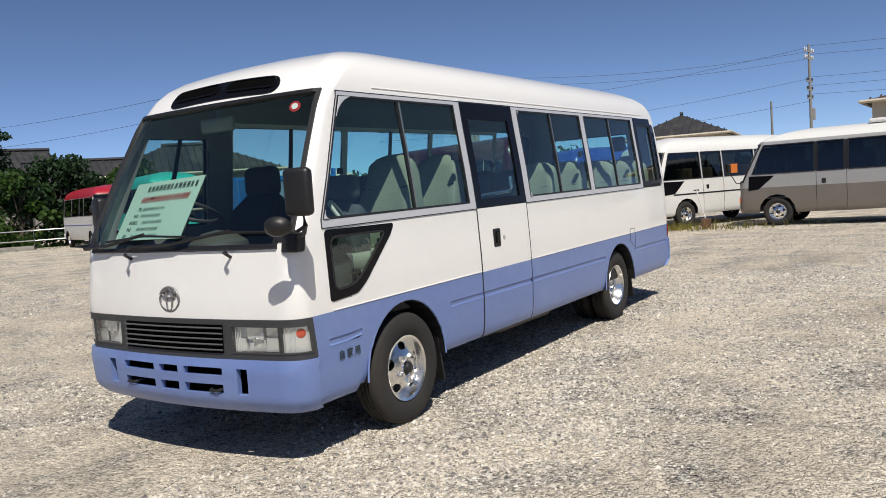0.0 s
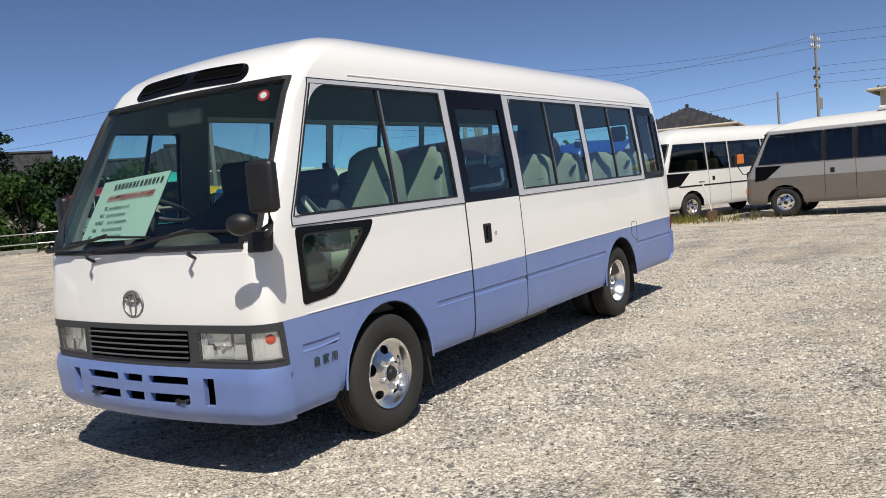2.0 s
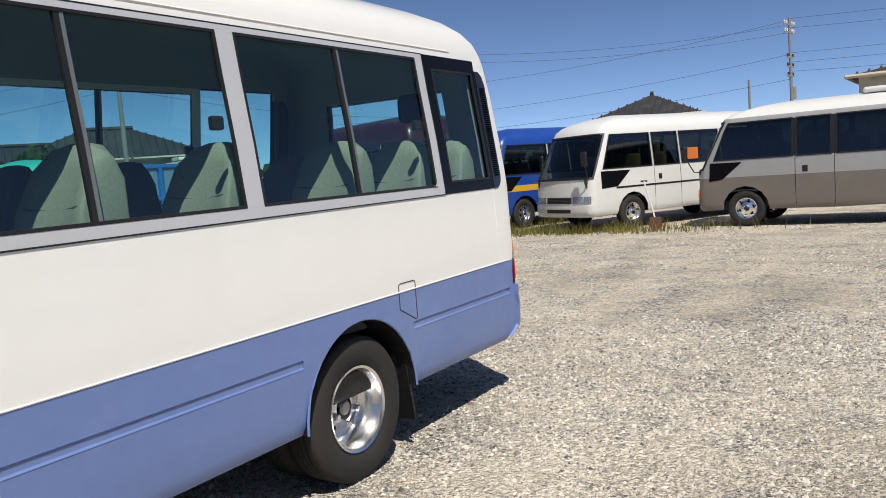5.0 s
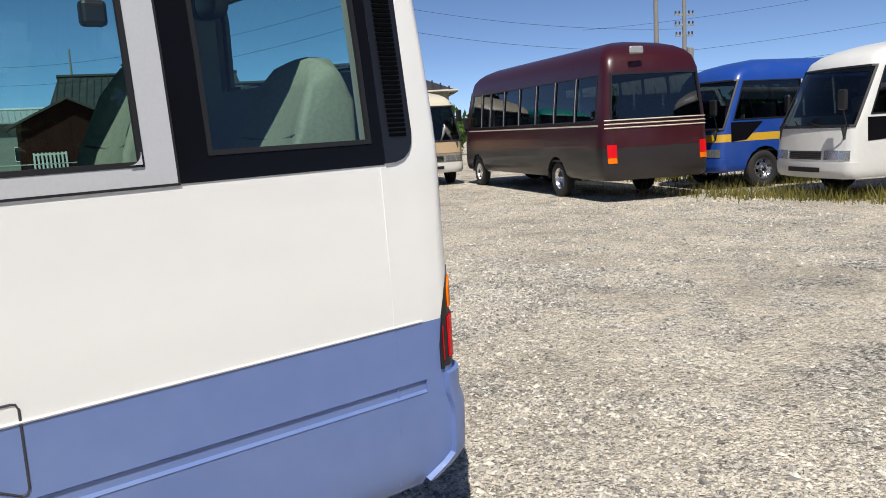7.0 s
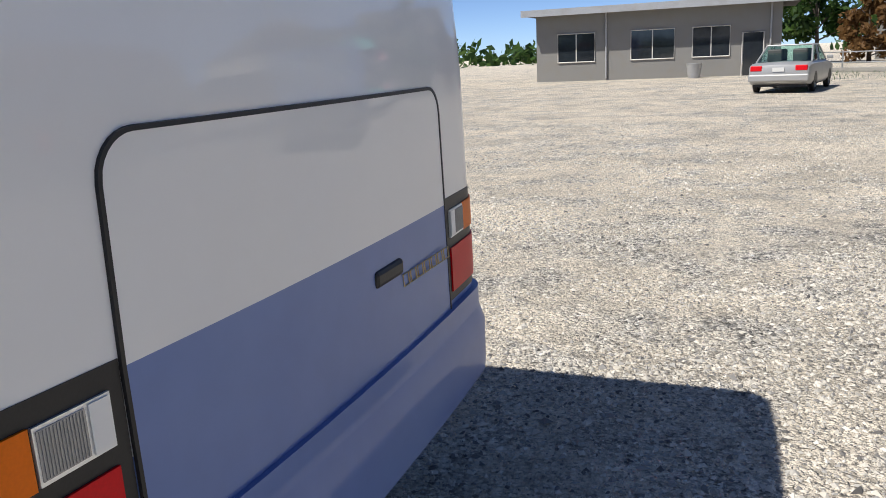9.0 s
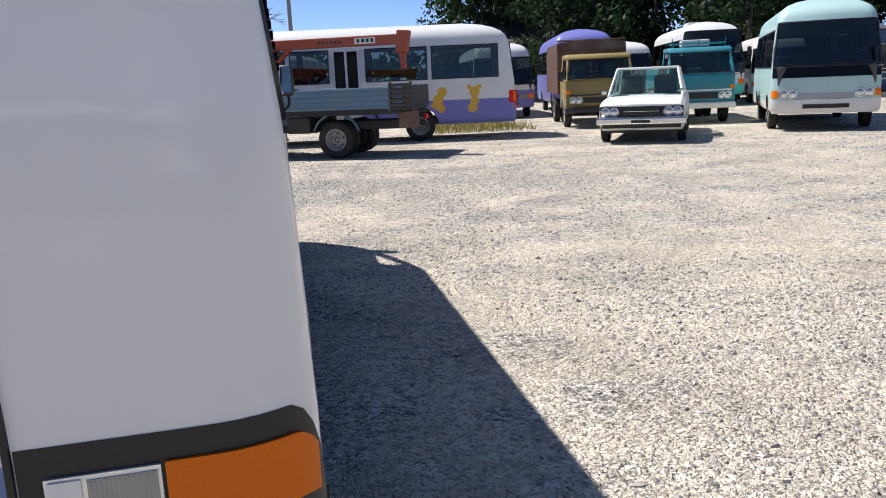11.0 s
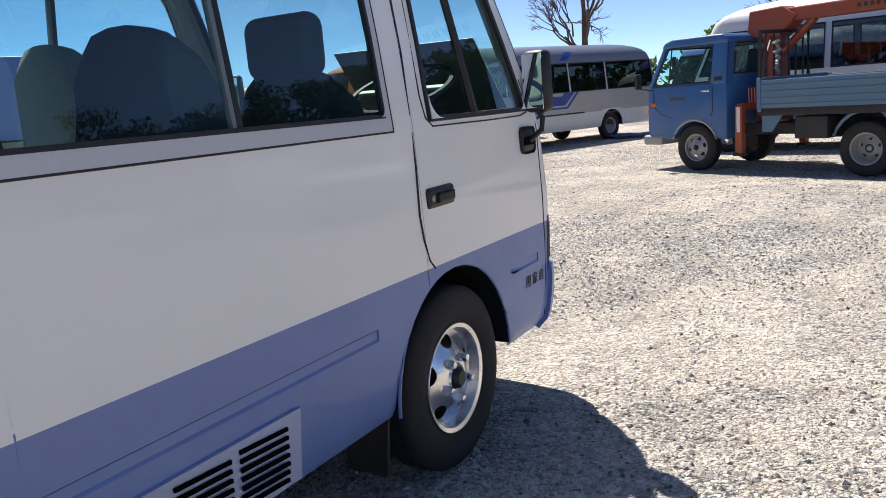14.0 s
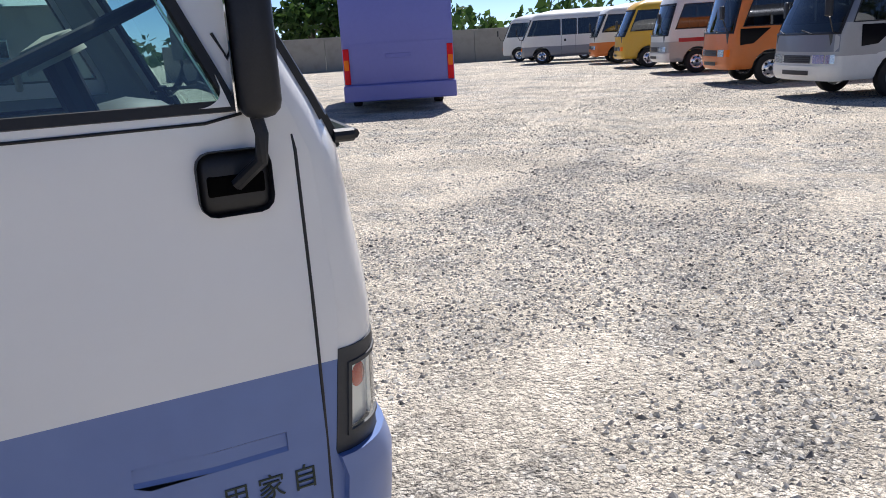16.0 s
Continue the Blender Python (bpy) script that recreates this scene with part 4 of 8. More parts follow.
    # right-hand louvred panel
    lv = part("side_louvre_panel", sheet([[hull.on(-1, y0, .39, .004), hull.on(-1, y1, .39, .004), hull.on(-1, y1, .625, .004), hull.on(-1, y0, .625, .004)][::-1] for y0, y1 in ((.98, 1.35), (1.35, 1.74))], .008, .014), PALEBLUE, bus, "pale blue louvred engine panel")
    for col in range(3):
        y0 = 1.045 + .225 * col
        for i in range(7):
            z = .412 + .0275 * i
            a, b = hull.on(-1, y0, z, .0145), hull.on(-1, y0 + .19, z + .014, .0145)
            part("louvre_slot", prism([(a.y, a.z), (b.y, a.z + .010), (b.y, a.z + .022), (a.y, a.z + .011)], "X", b.x - .003, b.x + .004), DEEPBLACK, lv)
    # fuel flap
    flap = [(4.50 + u * .08, .845 + v * .095) for u, v in ((-1, -.85), (-.93, -.97), (-.8, -1), (.8, -1), (.93, -.97), (1, -.85), (1, .85), (.93, .97), (.8, 1), (-.8, 1), (-.93, .97), (-1, .85), (-1, -.85))]
    part("fuel_flap", tube([hull.on(1, y, z, .0005) for y, z in flap], .003, 6), GREYTRIM, bus, "thin seam of the fuel flap")
    # handles and locks
    p = hull.on(1, 1.31, 1.135, 0)
    hd = part("door_handle", box(p.x - .02, p.x + .012, 1.255, 1.37, p.z - .075, p.z + .075, .012), BLACK, door, "black recessed door handle")
    part("grip", box(p.x + .008, p.x + .022, 1.28, 1.345, p.z - .045, p.z + .055, .008), GLOSSBLACK, hd)
    p = hull.on(1, 1.435, 1.125, 0)
    part("door_lock", turned(lathe([(0, .008), (.018, .007), (.022, -.004)], 16), Matrix.Translation(p)), CHROME, door, smooth=True)
    p = hull.on(-1, .095, 1.125, 0)
    hd = part("door_handle", box(p.x - .014, p.x + .02, -.035, .168, p.z - .040, p.z + .04, .016), BLACK, cab, "black driver's door handle")
    part("grip", box(p.x - .024, p.x - .006, -.02, .11, p.z - .022, p.z + .018, .008), GLOSSBLACK, hd)
    part("key_lock", turned(lathe([(0, -.008), (.012, -.007), (.014, .004)], 12), Matrix.Translation(p + Vector((-.012, .045, 0)))), STEEL, hd)
    # emblem: plain ovals
    em = part("emblem", tube([Vector((.088 * math.cos(a), 0, .075 * math.sin(a))) + Vector((0, hull.t("yf", 1.0) - .004, .998)) for a in (2 * math.pi * k / 32 for k in range(33))], .008, 8), STEEL, bus, "grey metal oval emblem", smooth=True)
    for ax, az, dz in ((.028, .072, 0), (.062, .026, .035)):
        part("oval", tube([Vector((ax * math.cos(a), -.004, az * math.sin(a) + dz)) + Vector((0, hull.t("yf", 1.0) - .002, .998)) for a in (2 * math.pi * k / 24 for k in range(25))], .007, 8), STEEL, em, smooth=True)
    # lettering by the front wheels (private use)
    for s, words in ((1, "自家用"), (-1, "用家自")):
        base = hull.on(s, -.62 if s > 0 else -.755, .622, .004)
        m = Matrix.Translation(base) @ Matrix.Rotation(radians(90 * s), 4, "Z") @ Matrix.Rotation(radians(90), 4, "X")
        for k, ch in enumerate(words):
            part("lettering", text_mesh(ch, .062, m @ Matrix.Translation((.075 * (k - 1), 0, 0))), INK, bus, "small black brush lettering")
    # wipers
    for x0, x1, y_, xp in ((.52, -.42, 0, .30), (-.28, -1.0, 0, -.62)):
        def ws(x, z, o=.03):
            f = min(abs(x) / hull.t("w", z), 1)
            return hull.at(("F", f), z, 1 if x > 0 else -1) + Vector((0, -o, .01))
        wp = part("wiper", tube([ws(x0 * .98, 1.40), ws((x0 + x1) / 2, 1.335, .045), ws(x1 * .92, 1.32, .05)], .011, 6), BLACK, bus, "black windscreen wiper")
        part("wiper_blade", tube([ws(x0 + .42, 1.375, .022), ws(x0, 1.39, .022), ws(x0 - .40, 1.36, .022)], .008, 6), BLACK, wp)
        part("wiper_pivot", tube([ws(x1 * .92, 1.32, .0), ws(x1 * .92, 1.32, .045)], .015, 10), BLACK, wp)
        q = ws(xp + .22, 1.245, 0)
        part("washer_nozzle", tube([q, q + Vector((0, -.05, .03)), q + Vector((.04, -.07, .035))], .010, 8), BLACK, bus)
    # sign card behind the windscreen
    def card(u, v, out=0.0):
        """Place on the card: u across, v up, out in front of it."""
        a, b, c2 = Vector((-.93, -.80, 1.355)), Vector((-.01, -.98, 1.37)), Vector((-.83, -.63, 1.745))
        n = (b - a).cross(c2 - a).normalized()
        return a + (b - a) * u + (c2 - a) * v + n * (out if n.y < 0 else -out)
    sign = thing("sign_card", "mint-green dealer sign card with red and dark lettering bars", "sign")
    bm = bmesh.new()
    for o in (0, -.004):
        f = bm.faces.new([bm.verts.new(card(u, v, o)) for u, v in ((0, 0), (1, 0), (1, 1), (0, 1))])
    bmesh.ops.bridge_loops(bm, edges=bm.edges[:])
    bmesh.ops.recalc_face_normals(bm, faces=bm.faces[:])
    part("card", bm, SIGNGREEN, sign)
    bm = bmesh.new()
    bm.faces.new([bm.verts.new(card(u, v, -.007)) for u, v in ((0, 0), (0, 1), (1, 1), (1, 0))])
    part("card_backing", bm, DASH, sign)
    rng = random.Random(5)
    def strokes(name, u, u1, v, h, m, slant=.25, step=.034):
        """A run of short unreadable strokes."""
        bm = bmesh.new()
        while u < u1:
            w = step * rng.uniform(.45, .72)
            for k in range(2):
                x0 = u + w * .55 * k
                bm.faces.new([bm.verts.new(card(x, y, .003)) for x, y in ((x0, v), (x0 + w * .33, v), (x0 + w * .33 + slant * h * .4, v + h), (x0 + slant * h * .4, v + h))])
            bm.faces.new([bm.verts.new(card(x, y, .003)) for x, y in ((u, v + h * .45), (u + w, v + h * .45), (u + w, v + h * .6), (u, v + h * .6))])
            u += step
        ob = part(name, bm, m, sign)
        ob["kind"] = "stuff"
    strokes("heading_bars", .22, .92, .83, .10, INK, .0, .058)
    strokes("title_bars", .18, .88, .64, .105, REDINK, .4, .036)
    for k, (word, u1) in enumerate((("TEL", .58), ("FAX", .56), ("MOBILE", .62), ("Mail", .60), ("HP", .62))):
        v = .50 - .115 * k
        ax, up = (card(1, 0) - card(0, 0)).normalized(), (card(0, 1) - card(0, 0)).normalized()
        up = (up - ax * up.dot(ax)).normalized()
        nz = ax.cross(up)
        m = Matrix((ax, up, nz)).transposed().to_4x4()
        m.translation = card(.20 - .02 * k + .006 * len(word), v + .03, .003)
        part("lettering", text_mesh(word, .036, m), GREYINK, sign)
        strokes("detail_bars", .20 + .022 * len(word), u1, v, .055, GREYINK, .2, .022)
    # rear lettering as a plain gold shape, hatch latch
    for i in range(7):
        x0 = -.63 + .048 * i
        y = hull.t("yr", .9) - hull.t("br", .9) * .25 + .012
        corners = [(x0, .918), (x0 + .034, .918), (x0 + .040, .950), (x0 + .006, .950), (x0, .918)]
        part("badge_outline", tube([(x, y, z) for x, z in corners], .0028, 4), GOLD, hatch)
    y = hull.t("yr", .9)
    part("hatch_handle", box(-.30, -.14, y - .02, y + .012, .955, 1.0, .012), BLACK, hatch)
    # inspection sticker
    p = hull.at(("F", .78), 2.14, 1) + Vector((-.01, .018, 0))
    st = part("sticker", turned(lathe([(0, 0), (.038, 0), (.038, .002)], 24, "Y"), Matrix.Translation(p) @ Matrix.Rotation(radians(-27), 4, "X") @ Matrix.Rotation(radians(14), 4, "Z")), REDINK, shield, "round red and white sticker")
    part("sticker_centre", turned(lathe([(0, -.003), (.022, -.003), (.022, 0)], 20, "Y"), Matrix.Translation(p) @ Matrix.Rotation(radians(-27), 4, "X") @ Matrix.Rotation(radians(14), 4, "Z")), WHITE, st)
    # mirrors: big square pair and round under-mirror on the near front corner
    mir = part("front_mirror", box(-.082, .082, -.035, .03, -.13, .13, .03, 3), BLACK, bus, "black front corner mirror on a bent arm", smooth=50)
    mir.matrix_basis = pose(1.18, -1.14, 1.60, 0, 0, 12)
    part("mirror_face", box(-.068, .068, .031, .034, -.112, .112), MIRROR, mir)
    part("mirror_arm", tube([(1.18, -1.12, 1.50), (1.18, -1.11, 1.42), (1.13, -1.07, 1.375), (.99, -.98, 1.34)], .014, 8), BLACK, bus, smooth=True)
    part("mirror_bracket", prism([(-1.03, 1.265), (-.95, 1.265), (-.93, 1.375), (-1.01, 1.375)], "X", .90, 1.02, .012), BLACK, bus)
    um = part("under_mirror", turned(lathe([(0, -.042), (.036, -.036), (.06, -.016), (.068, .012), (.06, .022), (0, .026)], 24, "Y"), Matrix.Diagonal((1.15, 1, .85, 1))), BLACK, bus, "round black under-mirror", smooth=True)
    um.matrix_basis = pose(1.07, -1.21, 1.42, 20, 0, 25)
    part("under_mirror_arm", tube([(1.08, -1.18, 1.40), (1.12, -1.12, 1.385), (1.17, -1.11, 1.41)], .011, 8), BLACK, bus)
    # driver's side mirror
    dm = part("side_mirror", box(-.066, .066, -.05, .03, -.14, .14, .03, 3), BLACK, bus, "black driver's door mirror", smooth=50)
    dm.matrix_basis = pose(-1.052, -.80, 1.53, 0, 0, -12)
    part("mirror_face", box(-.054, .054, .031, .034, -.125, .125, .0), MIRROR, dm)
    part("mirror_arm", tube([(-1.05, -.80, 1.41), (-1.07, -.805, 1.36), (-1.065, -.80, 1.31), (-1.02, -.76, 1.265)], .013, 8), BLACK, bus, smooth=True)
    mb = hull.on(-1, -.70, 1.28, 0)
    part("mirror_base", box(mb.x - .020, mb.x + .01, -.832, -.688, 1.205, 1.33, .03, 3), BLACK, bus, smooth=50)
    part("arm_slot", box(mb.x - .023, mb.x - .012, -.815, -.705, 1.245, 1.285, .005), DEEPBLACK, bus)
    # inside mirror seen behind the windscreen, round mirror at the rear
    part("inside_mirror", box(-.24, .08, -.535, -.505, 2.05, 2.15, .025, 3), IVORY, bus, "ivory interior mirror", smooth=50)
    part("inside_mirror_stalk", tube([(-.08, -.52, 2.12), (-.08, -.50, 2.25)], .012, 8), STEEL, bus)
    part("rear_view_mirror", turned(box(-.09, .09, -.02, .02, -.09, .09, .04, 3), pose(.60, 5.3, 1.97)), BLACK, bus, smooth=50)
    # inside: floor, ceiling, dashboard, wheel
    part("cabin_floor", box(-.94, .94, -.95, 5.65, .85, .89), DASH, bus)
    part("ceiling_lining", sheet([q for q in c["white"] if min(p.z for p in q) > 2.27], -.05), CEILING, bus, smooth=35)
    part("dashboard", prism([(-.98, .75), (-.98, 1.20), (-.88, 1.30), (-.55, 1.27), (-.42, 1.18), (-.42, .8)], "X", -.92, .92, .03), DASH, bus, "grey dashboard", smooth=40)
    part("instrument_hood", turned(lathe([(0, .12), (.08, .11), (.16, .06), (.18, 0)], 20, "Z"), Matrix.Translation((-.5, -.58, 1.24))), DASH, bus, smooth=True)
    part("meter_box", turned(lathe([(0, .15), (.10, .13), (.19, .07), (.21, 0)], 20, "Z"), Matrix.Translation((.05, -.72, 1.25))), DASH, bus, smooth=True)
    stw = part("steering_wheel", turned(tube([(.245 * math.cos(a), .245 * math.sin(a), 0) for a in (2 * math.pi * k / 32 for k in range(33))], .015, 8), pose(-.50, -.51, 1.54, -23)), GREYTRIM, bus, "large thin-rimmed steering wheel", smooth=True)
    part("steering_boss", turned(lathe([(0, .03), (.06, .02), (.07, -.03)], 16, "Z"), pose(-.50, -.51, 1.54, -23)), IVORY, stw, smooth=True)
    part("steering_spoke", turned(box(-.235, .235, -.018, .018, -.01, .005, .004), pose(-.50, -.51, 1.54, -23)), IVORY, stw)
    part("steering_column", tube([(-.50, -.515, 1.52), (-.50, -.63, 1.16)], .035, 10), BLACK, stw)
    part("grab_rail", tube([(.88, -.46, 1.42), (.80, -.46, 1.52), (.72, -.35, 1.53), (.68, -.2, 1.44)], .014, 8), IVORY, bus, "ivory grab handle", smooth=True)

    def seat(x, yb, mat_, wide=.46, top=1.80):
        """A forward-facing seat: cushion with back."""
        cu = part("seat", box(x - wide / 2, x + wide / 2, yb - .46, yb + .02, 1.03, 1.17, .05, 3), mat_, bus, smooth=50)
        prof = [(yb - .02, 1.12), (yb - .05, 1.3), (yb - .02, 1.5), (yb + .05, top - .12), (yb + .075, top - .03), (yb + .10, top), (yb + .14, top - .02), (yb + .17, top - .1), (yb + .15, 1.4), (yb + .12, 1.1)]
        bm = prism(prof, "X", x - wide / 2, x + wide / 2)
        bmesh.ops.subdivide_edges(bm, edges=[e for e in bm.edges if abs(e.verts[0].co.x - e.verts[1].co.x) > .1], cuts=4)
        for v in bm.verts:
            # shoulders round in to a broad head, the sides roll forward
            k = max(0, (v.co.z - (top - .34)) / .34)
            u = (v.co.x - x) / (wide / 2)
            v.co.x = x + u * wide / 2 * (1 - .16 * min(1, k * 1.6) - .20 * max(0, k - .6) ** 1.5)
            v.co.z -= .07 * abs(u) ** 3 * (1 if v.co.z > top - .12 else 0)
            v.co.y -= .035 * abs(u) ** 2 if v.co.y < yb + .08 else 0
        bmesh.ops.bevel(bm, geom=[e for e in bm.edges if e.is_manifold and e.calc_face_angle(0) > 1.2], offset=.02, segments=2, affect="EDGES", profile=.5)
        back = part("backrest", bm, mat_, cu, smooth=60)
        part("headrest_seam", tube([(x + u * wide * .42, yb - .012 + .30 * (top - .27 - 1.5) - .035 * (u * .9) ** 2, top - .27 + .012 * u * u) for u in (-1, -.6, -.2, .2, .6, 1)], .006, 6), DASH, back)
        part("seat_base", box(x - wide / 2 + .04, x + wide / 2 - .04, yb - .38, yb, .74, 1.03, .01), DASH, cu)
    for yb in (.34, .97, 2.75, 3.45, 4.33, 4.97, 5.46):
        seat(.66, yb, SEATCLOTH, top=1.86 if yb < 1 else 1.78)
    for yb in (1.0, 1.70, 2.50, 3.25, 3.95, 4.65, 5.4):
        seat(-.66, yb, DARKCLOTH, top=1.77)
    seat(-.5, .16, DARKCLOTH, .50, 1.67)
    part("headrest", box(-.67, -.33, .21, .33, 1.60, 1.84, .058, 4), DARKCLOTH, bus, smooth=50)
    seat(.45, -.02, DARKCLOTH, .46, 1.55)
    part("headrest", box(.28, .62, .01, .12, 1.53, 1.71, .05, 4), DARKCLOTH, bus, smooth=50)
    return bus


main_bus()


# ---- other vehicles on the lot ----
def paint(name, color, rough=0.4, stain=0.25, metal=0.0, sc=(0.3, 0.27, 0.22)):
    return material(name, color, rough, metal, grain=12, vary=0.05, stain=stain, stain_color=sc, coat=0.2)


P_WHITE = paint("dull_white_paint", (0.74, 0.74, 0.71), 0.4, 0.2, sc=(0.55, 0.53, 0.47))
P_SILVER = paint("silver_paint", (0.42, 0.42, 0.41), 0.38, 0.15, 0.3)
P_TAUPE = paint("taupe_brown_paint", (0.205, 0.182, 0.158), 0.4, 0.2, 0.2)
P_BLUE = paint("royal_blue_paint", (0.014, 0.065, 0.33), 0.35, 0.1)
P_YELLOW = paint("yellow_paint", (0.72, 0.42, 0.03), 0.4, 0.15)
P_MAROON = paint("maroon_paint", (0.046, 0.006, 0.010), 0.3, 0.15, sc=(0.1, 0.06, 0.05))
P_CHARCOAL = paint("charcoal_brown_paint", (0.026, 0.021, 0.021), 0.35, 0.25, sc=(0.05, 0.042, 0.038))
P_CREAM = paint("cream_paint", (0.66, 0.60, 0.46), 0.38, 0.15)
P_BEIGE = paint("beige_paint", (0.55, 0.40, 0.25), 0.4, 0.15)
P_CHAMP = paint("champagne_paint", (0.36, 0.33, 0.27), 0.35, 0.15, 0.3)
P_TEAL = paint("turquoise_paint", (0.03, 0.50, 0.42), 0.4, 0.15)
P_RED = paint("crimson_paint", (0.40, 0.015, 0.03), 0.35, 0.1)
P_MINT = paint("pale_mint_paint", (0.46, 0.66, 0.64), 0.4, 0.2, sc=(0.4, 0.46, 0.42))
P_PURPLE = paint("violet_blue_paint", (0.17, 0.18, 0.50), 0.45, 0.15, sc=(0.22, 0.23, 0.5))
P_ORANGE = paint("orange_paint", (0.70, 0.19, 0.03), 0.4, 0.12)
P_GREYBLUE = paint("slate_silver_paint", (0.20, 0.215, 0.25), 0.35, 0.15, 0.3)
P_SKY = paint("bright_blue_paint", (0.012, 0.155, 0.47), 0.45, 0.35, sc=(0.12, 0.24, 0.42))
P_CAB = paint("medium_blue_paint", (0.035, 0.12, 0.30), 0.45, 0.35, sc=(0.13, 0.20, 0.30))
P_BED = paint("faded_blue_steel", (0.10, 0.19, 0.28), 0.6, 0.5, sc=(0.2, 0.21, 0.21))
P_CRANE = paint("weathered_orange_paint", (0.36, 0.065, 0.025), 0.5, 0.45, sc=(0.25, 0.09, 0.05))
P_OCHRE = paint("dull_gold_paint", (0.30, 0.22, 0.06), 0.5, 0.4, sc=(0.2, 0.15, 0.07))
P_TEALDK = paint("sea_blue_paint", (0.02, 0.22, 0.28), 0.45, 0.2)
P_BROWN = paint("rust_brown_steel", (0.11, 0.05, 0.03), 0.7, 0.4)
P_FRAME = paint("chassis_black", (0.018, 0.018, 0.018), 0.7, 0.4, sc=(0.06, 0.055, 0.05))
RIMGREY = material("painted_steel_rim", (0.36, 0.36, 0.35), 0.45, 0.3, grain=60, vary=0.1, stain=0.3)
TINT = glass("tinted_coach_glass", (0.17, 0.20, 0.20))
COACHSHIELD = glass("coach_windscreen", (0.32, 0.37, 0.36))


def heading(x, y, yaw, z=0.0):
    """Pose of a vehicle built with its front to -Y, so that it faces yaw (0: +Y, to the left)."""
    return pose(x, y, z, 0, 0, yaw - 180)


def coach(label, x, y, yaw, L=7.0, W=1.03, H=2.6, WB=3.95, FO=1.15, bands=((3, P_WHITE),), win=(1.38, 2.12), shield=(1.2, 2.14), cuts=None, door=None,
          rake=.42, glass_side=TINT, lamps="square", bumper=None, grille=True, rims=None, nose=None, mirror=True, rear_lamps=True, group="parked buses", seats=None, roof_box=False, stripes=()):
    bus = thing("bus", label, "bus", group, heading(x, y, yaw))
    s = H / 2.6
    zs = lambda t: [(a * s, b) for a, b in t]
    RO = L - FO
    tab = {"w": [(a * s, b * W) for a, b in ((.34, .94), (.42, .985), (.6, 1), (1.0, 1), (1.4, .985), (2.15, .905), (2.28, .865), (2.38, .79), (2.46, .68), (2.53, .5), (2.58, .25), (2.6, 0))],
           "yf": zs([(a, -FO + b) for a, b in ((.34, .06), (.44, 0), (.62, 0), (.9, .02), (1.2, .04), (2.15, .04 + rake), (2.3, rake + .12), (2.42, rake + .32), (2.52, rake + .7), (2.6, rake + 1.3))]),
           "bf": [(0, .13), (3, .15)], "rf": [(0, .13), (3, .15)],
           "yr": zs([(a, RO + b) for a, b in ((.34, -.06), (.44, 0), (.62, 0), (1.3, -.03), (2.1, -.12), (2.3, -.22), (2.42, -.38), (2.52, -.7), (2.6, -1.3))]),
           "br": [(0, .06), (3, .1)], "rr": [(0, .12), (3, .14)]}
    cuts = cuts or [(-FO + .45, .95), (1.03, 1.75), (1.83, 3.25), (3.33, 4.75), (4.83, RO - .28)]
    edges = sorted(v for c in cuts for v in c)
    ys = sorted(set([round(v, 3) for v in edges + arch_steps(0, .46, 8) + arch_steps(WB, .46, 8)]))
    rows = sorted(set([round(v, 3) for v in ([.36 * s, .42 * s, .5 * s, .62 * s, .75 * s, .86, 1.0 * s, *win, *shield, 1.7, 1.95, 2.2 * s, 2.28 * s, 2.38 * s, 2.46 * s, 2.53 * s, 2.58 * s, 2.6 * s] + [b[0] for b in bands[:-1]])]))
    hull = Hull(tab, [0, .2, .4, .6, .75, .85, .92, .97, .99, 1.0], ys, [0, .25, .5, .7, .8, .88, .95, .985, 1.0], rows, .86, [(0, .46, .37), (WB, .46, .37)], lean=(.3, win[0], win[1] - win[0]))
    mats = []
    for _, m in bands:
        if m not in mats:
            mats.append(m)
    def col(z):
        return mats.index(next(m for top, m in bands if z < top))
    def cls(side, zone, q, z):
        if zone == "F":
            if shield[0] < z < shield[1] and q < .97:
                return "windscreen"
            if z < .62 * s and bumper:
                return "bumper"
        if zone == "R":
            if win[0] < z < win[1] and q < .85:
                return "rear_window"
            if z < .62 * s and bumper:
                return "rear_bumper"
        if zone == "S" and win[0] < z < win[1]:
            for k, (a, b) in enumerate(cuts):
                if a < q < b:
                    return ("glass", side, k)
            if edges[0] < q < edges[-1]:
                return ("pillar", side, sum(b <= q for a, b in cuts))
        return ("paint", col(z))
    c = hull.cells(cls)
    part("body", sheet([(k[1], q) for k, v in c.items() if k[0] == "paint" for q in v]), mats, bus, smooth=35)
    for k, v in c.items():
        if k[0] == "pillar":
            part("window_pillar", sheet(v, .002), BLACK if glass_side is DARKGLASS else ALU, bus)
    for k, v in c.items():
        if k[0] == "glass":
            w = part("side_window", sheet(v, -.012), glass_side, bus, smooth=True)
            part("window_frame", gasket(v, .014, .001), BLACK, w)
    sh = part("windscreen", sheet(c["windscreen"], -.008), COACHSHIELD, bus, smooth=True)
    part("rubber_seal", gasket(c["windscreen"], .022, .002), BLACK, sh)
    rw = part("rear_window", sheet(c["rear_window"], -.008), TINT, bus, smooth=True)
    part("rubber_seal", gasket(c["rear_window"], .02, .002), BLACK, rw)
    for k in ("bumper", "rear_bumper"):
        if k in c:
            part(k, sheet(c[k], .02, .03), bumper, bus, smooth=35)
    at = lambda f, z, sd=1, o=.02: hull.at(("F", f), z, sd) + Vector((0, -o, 0))
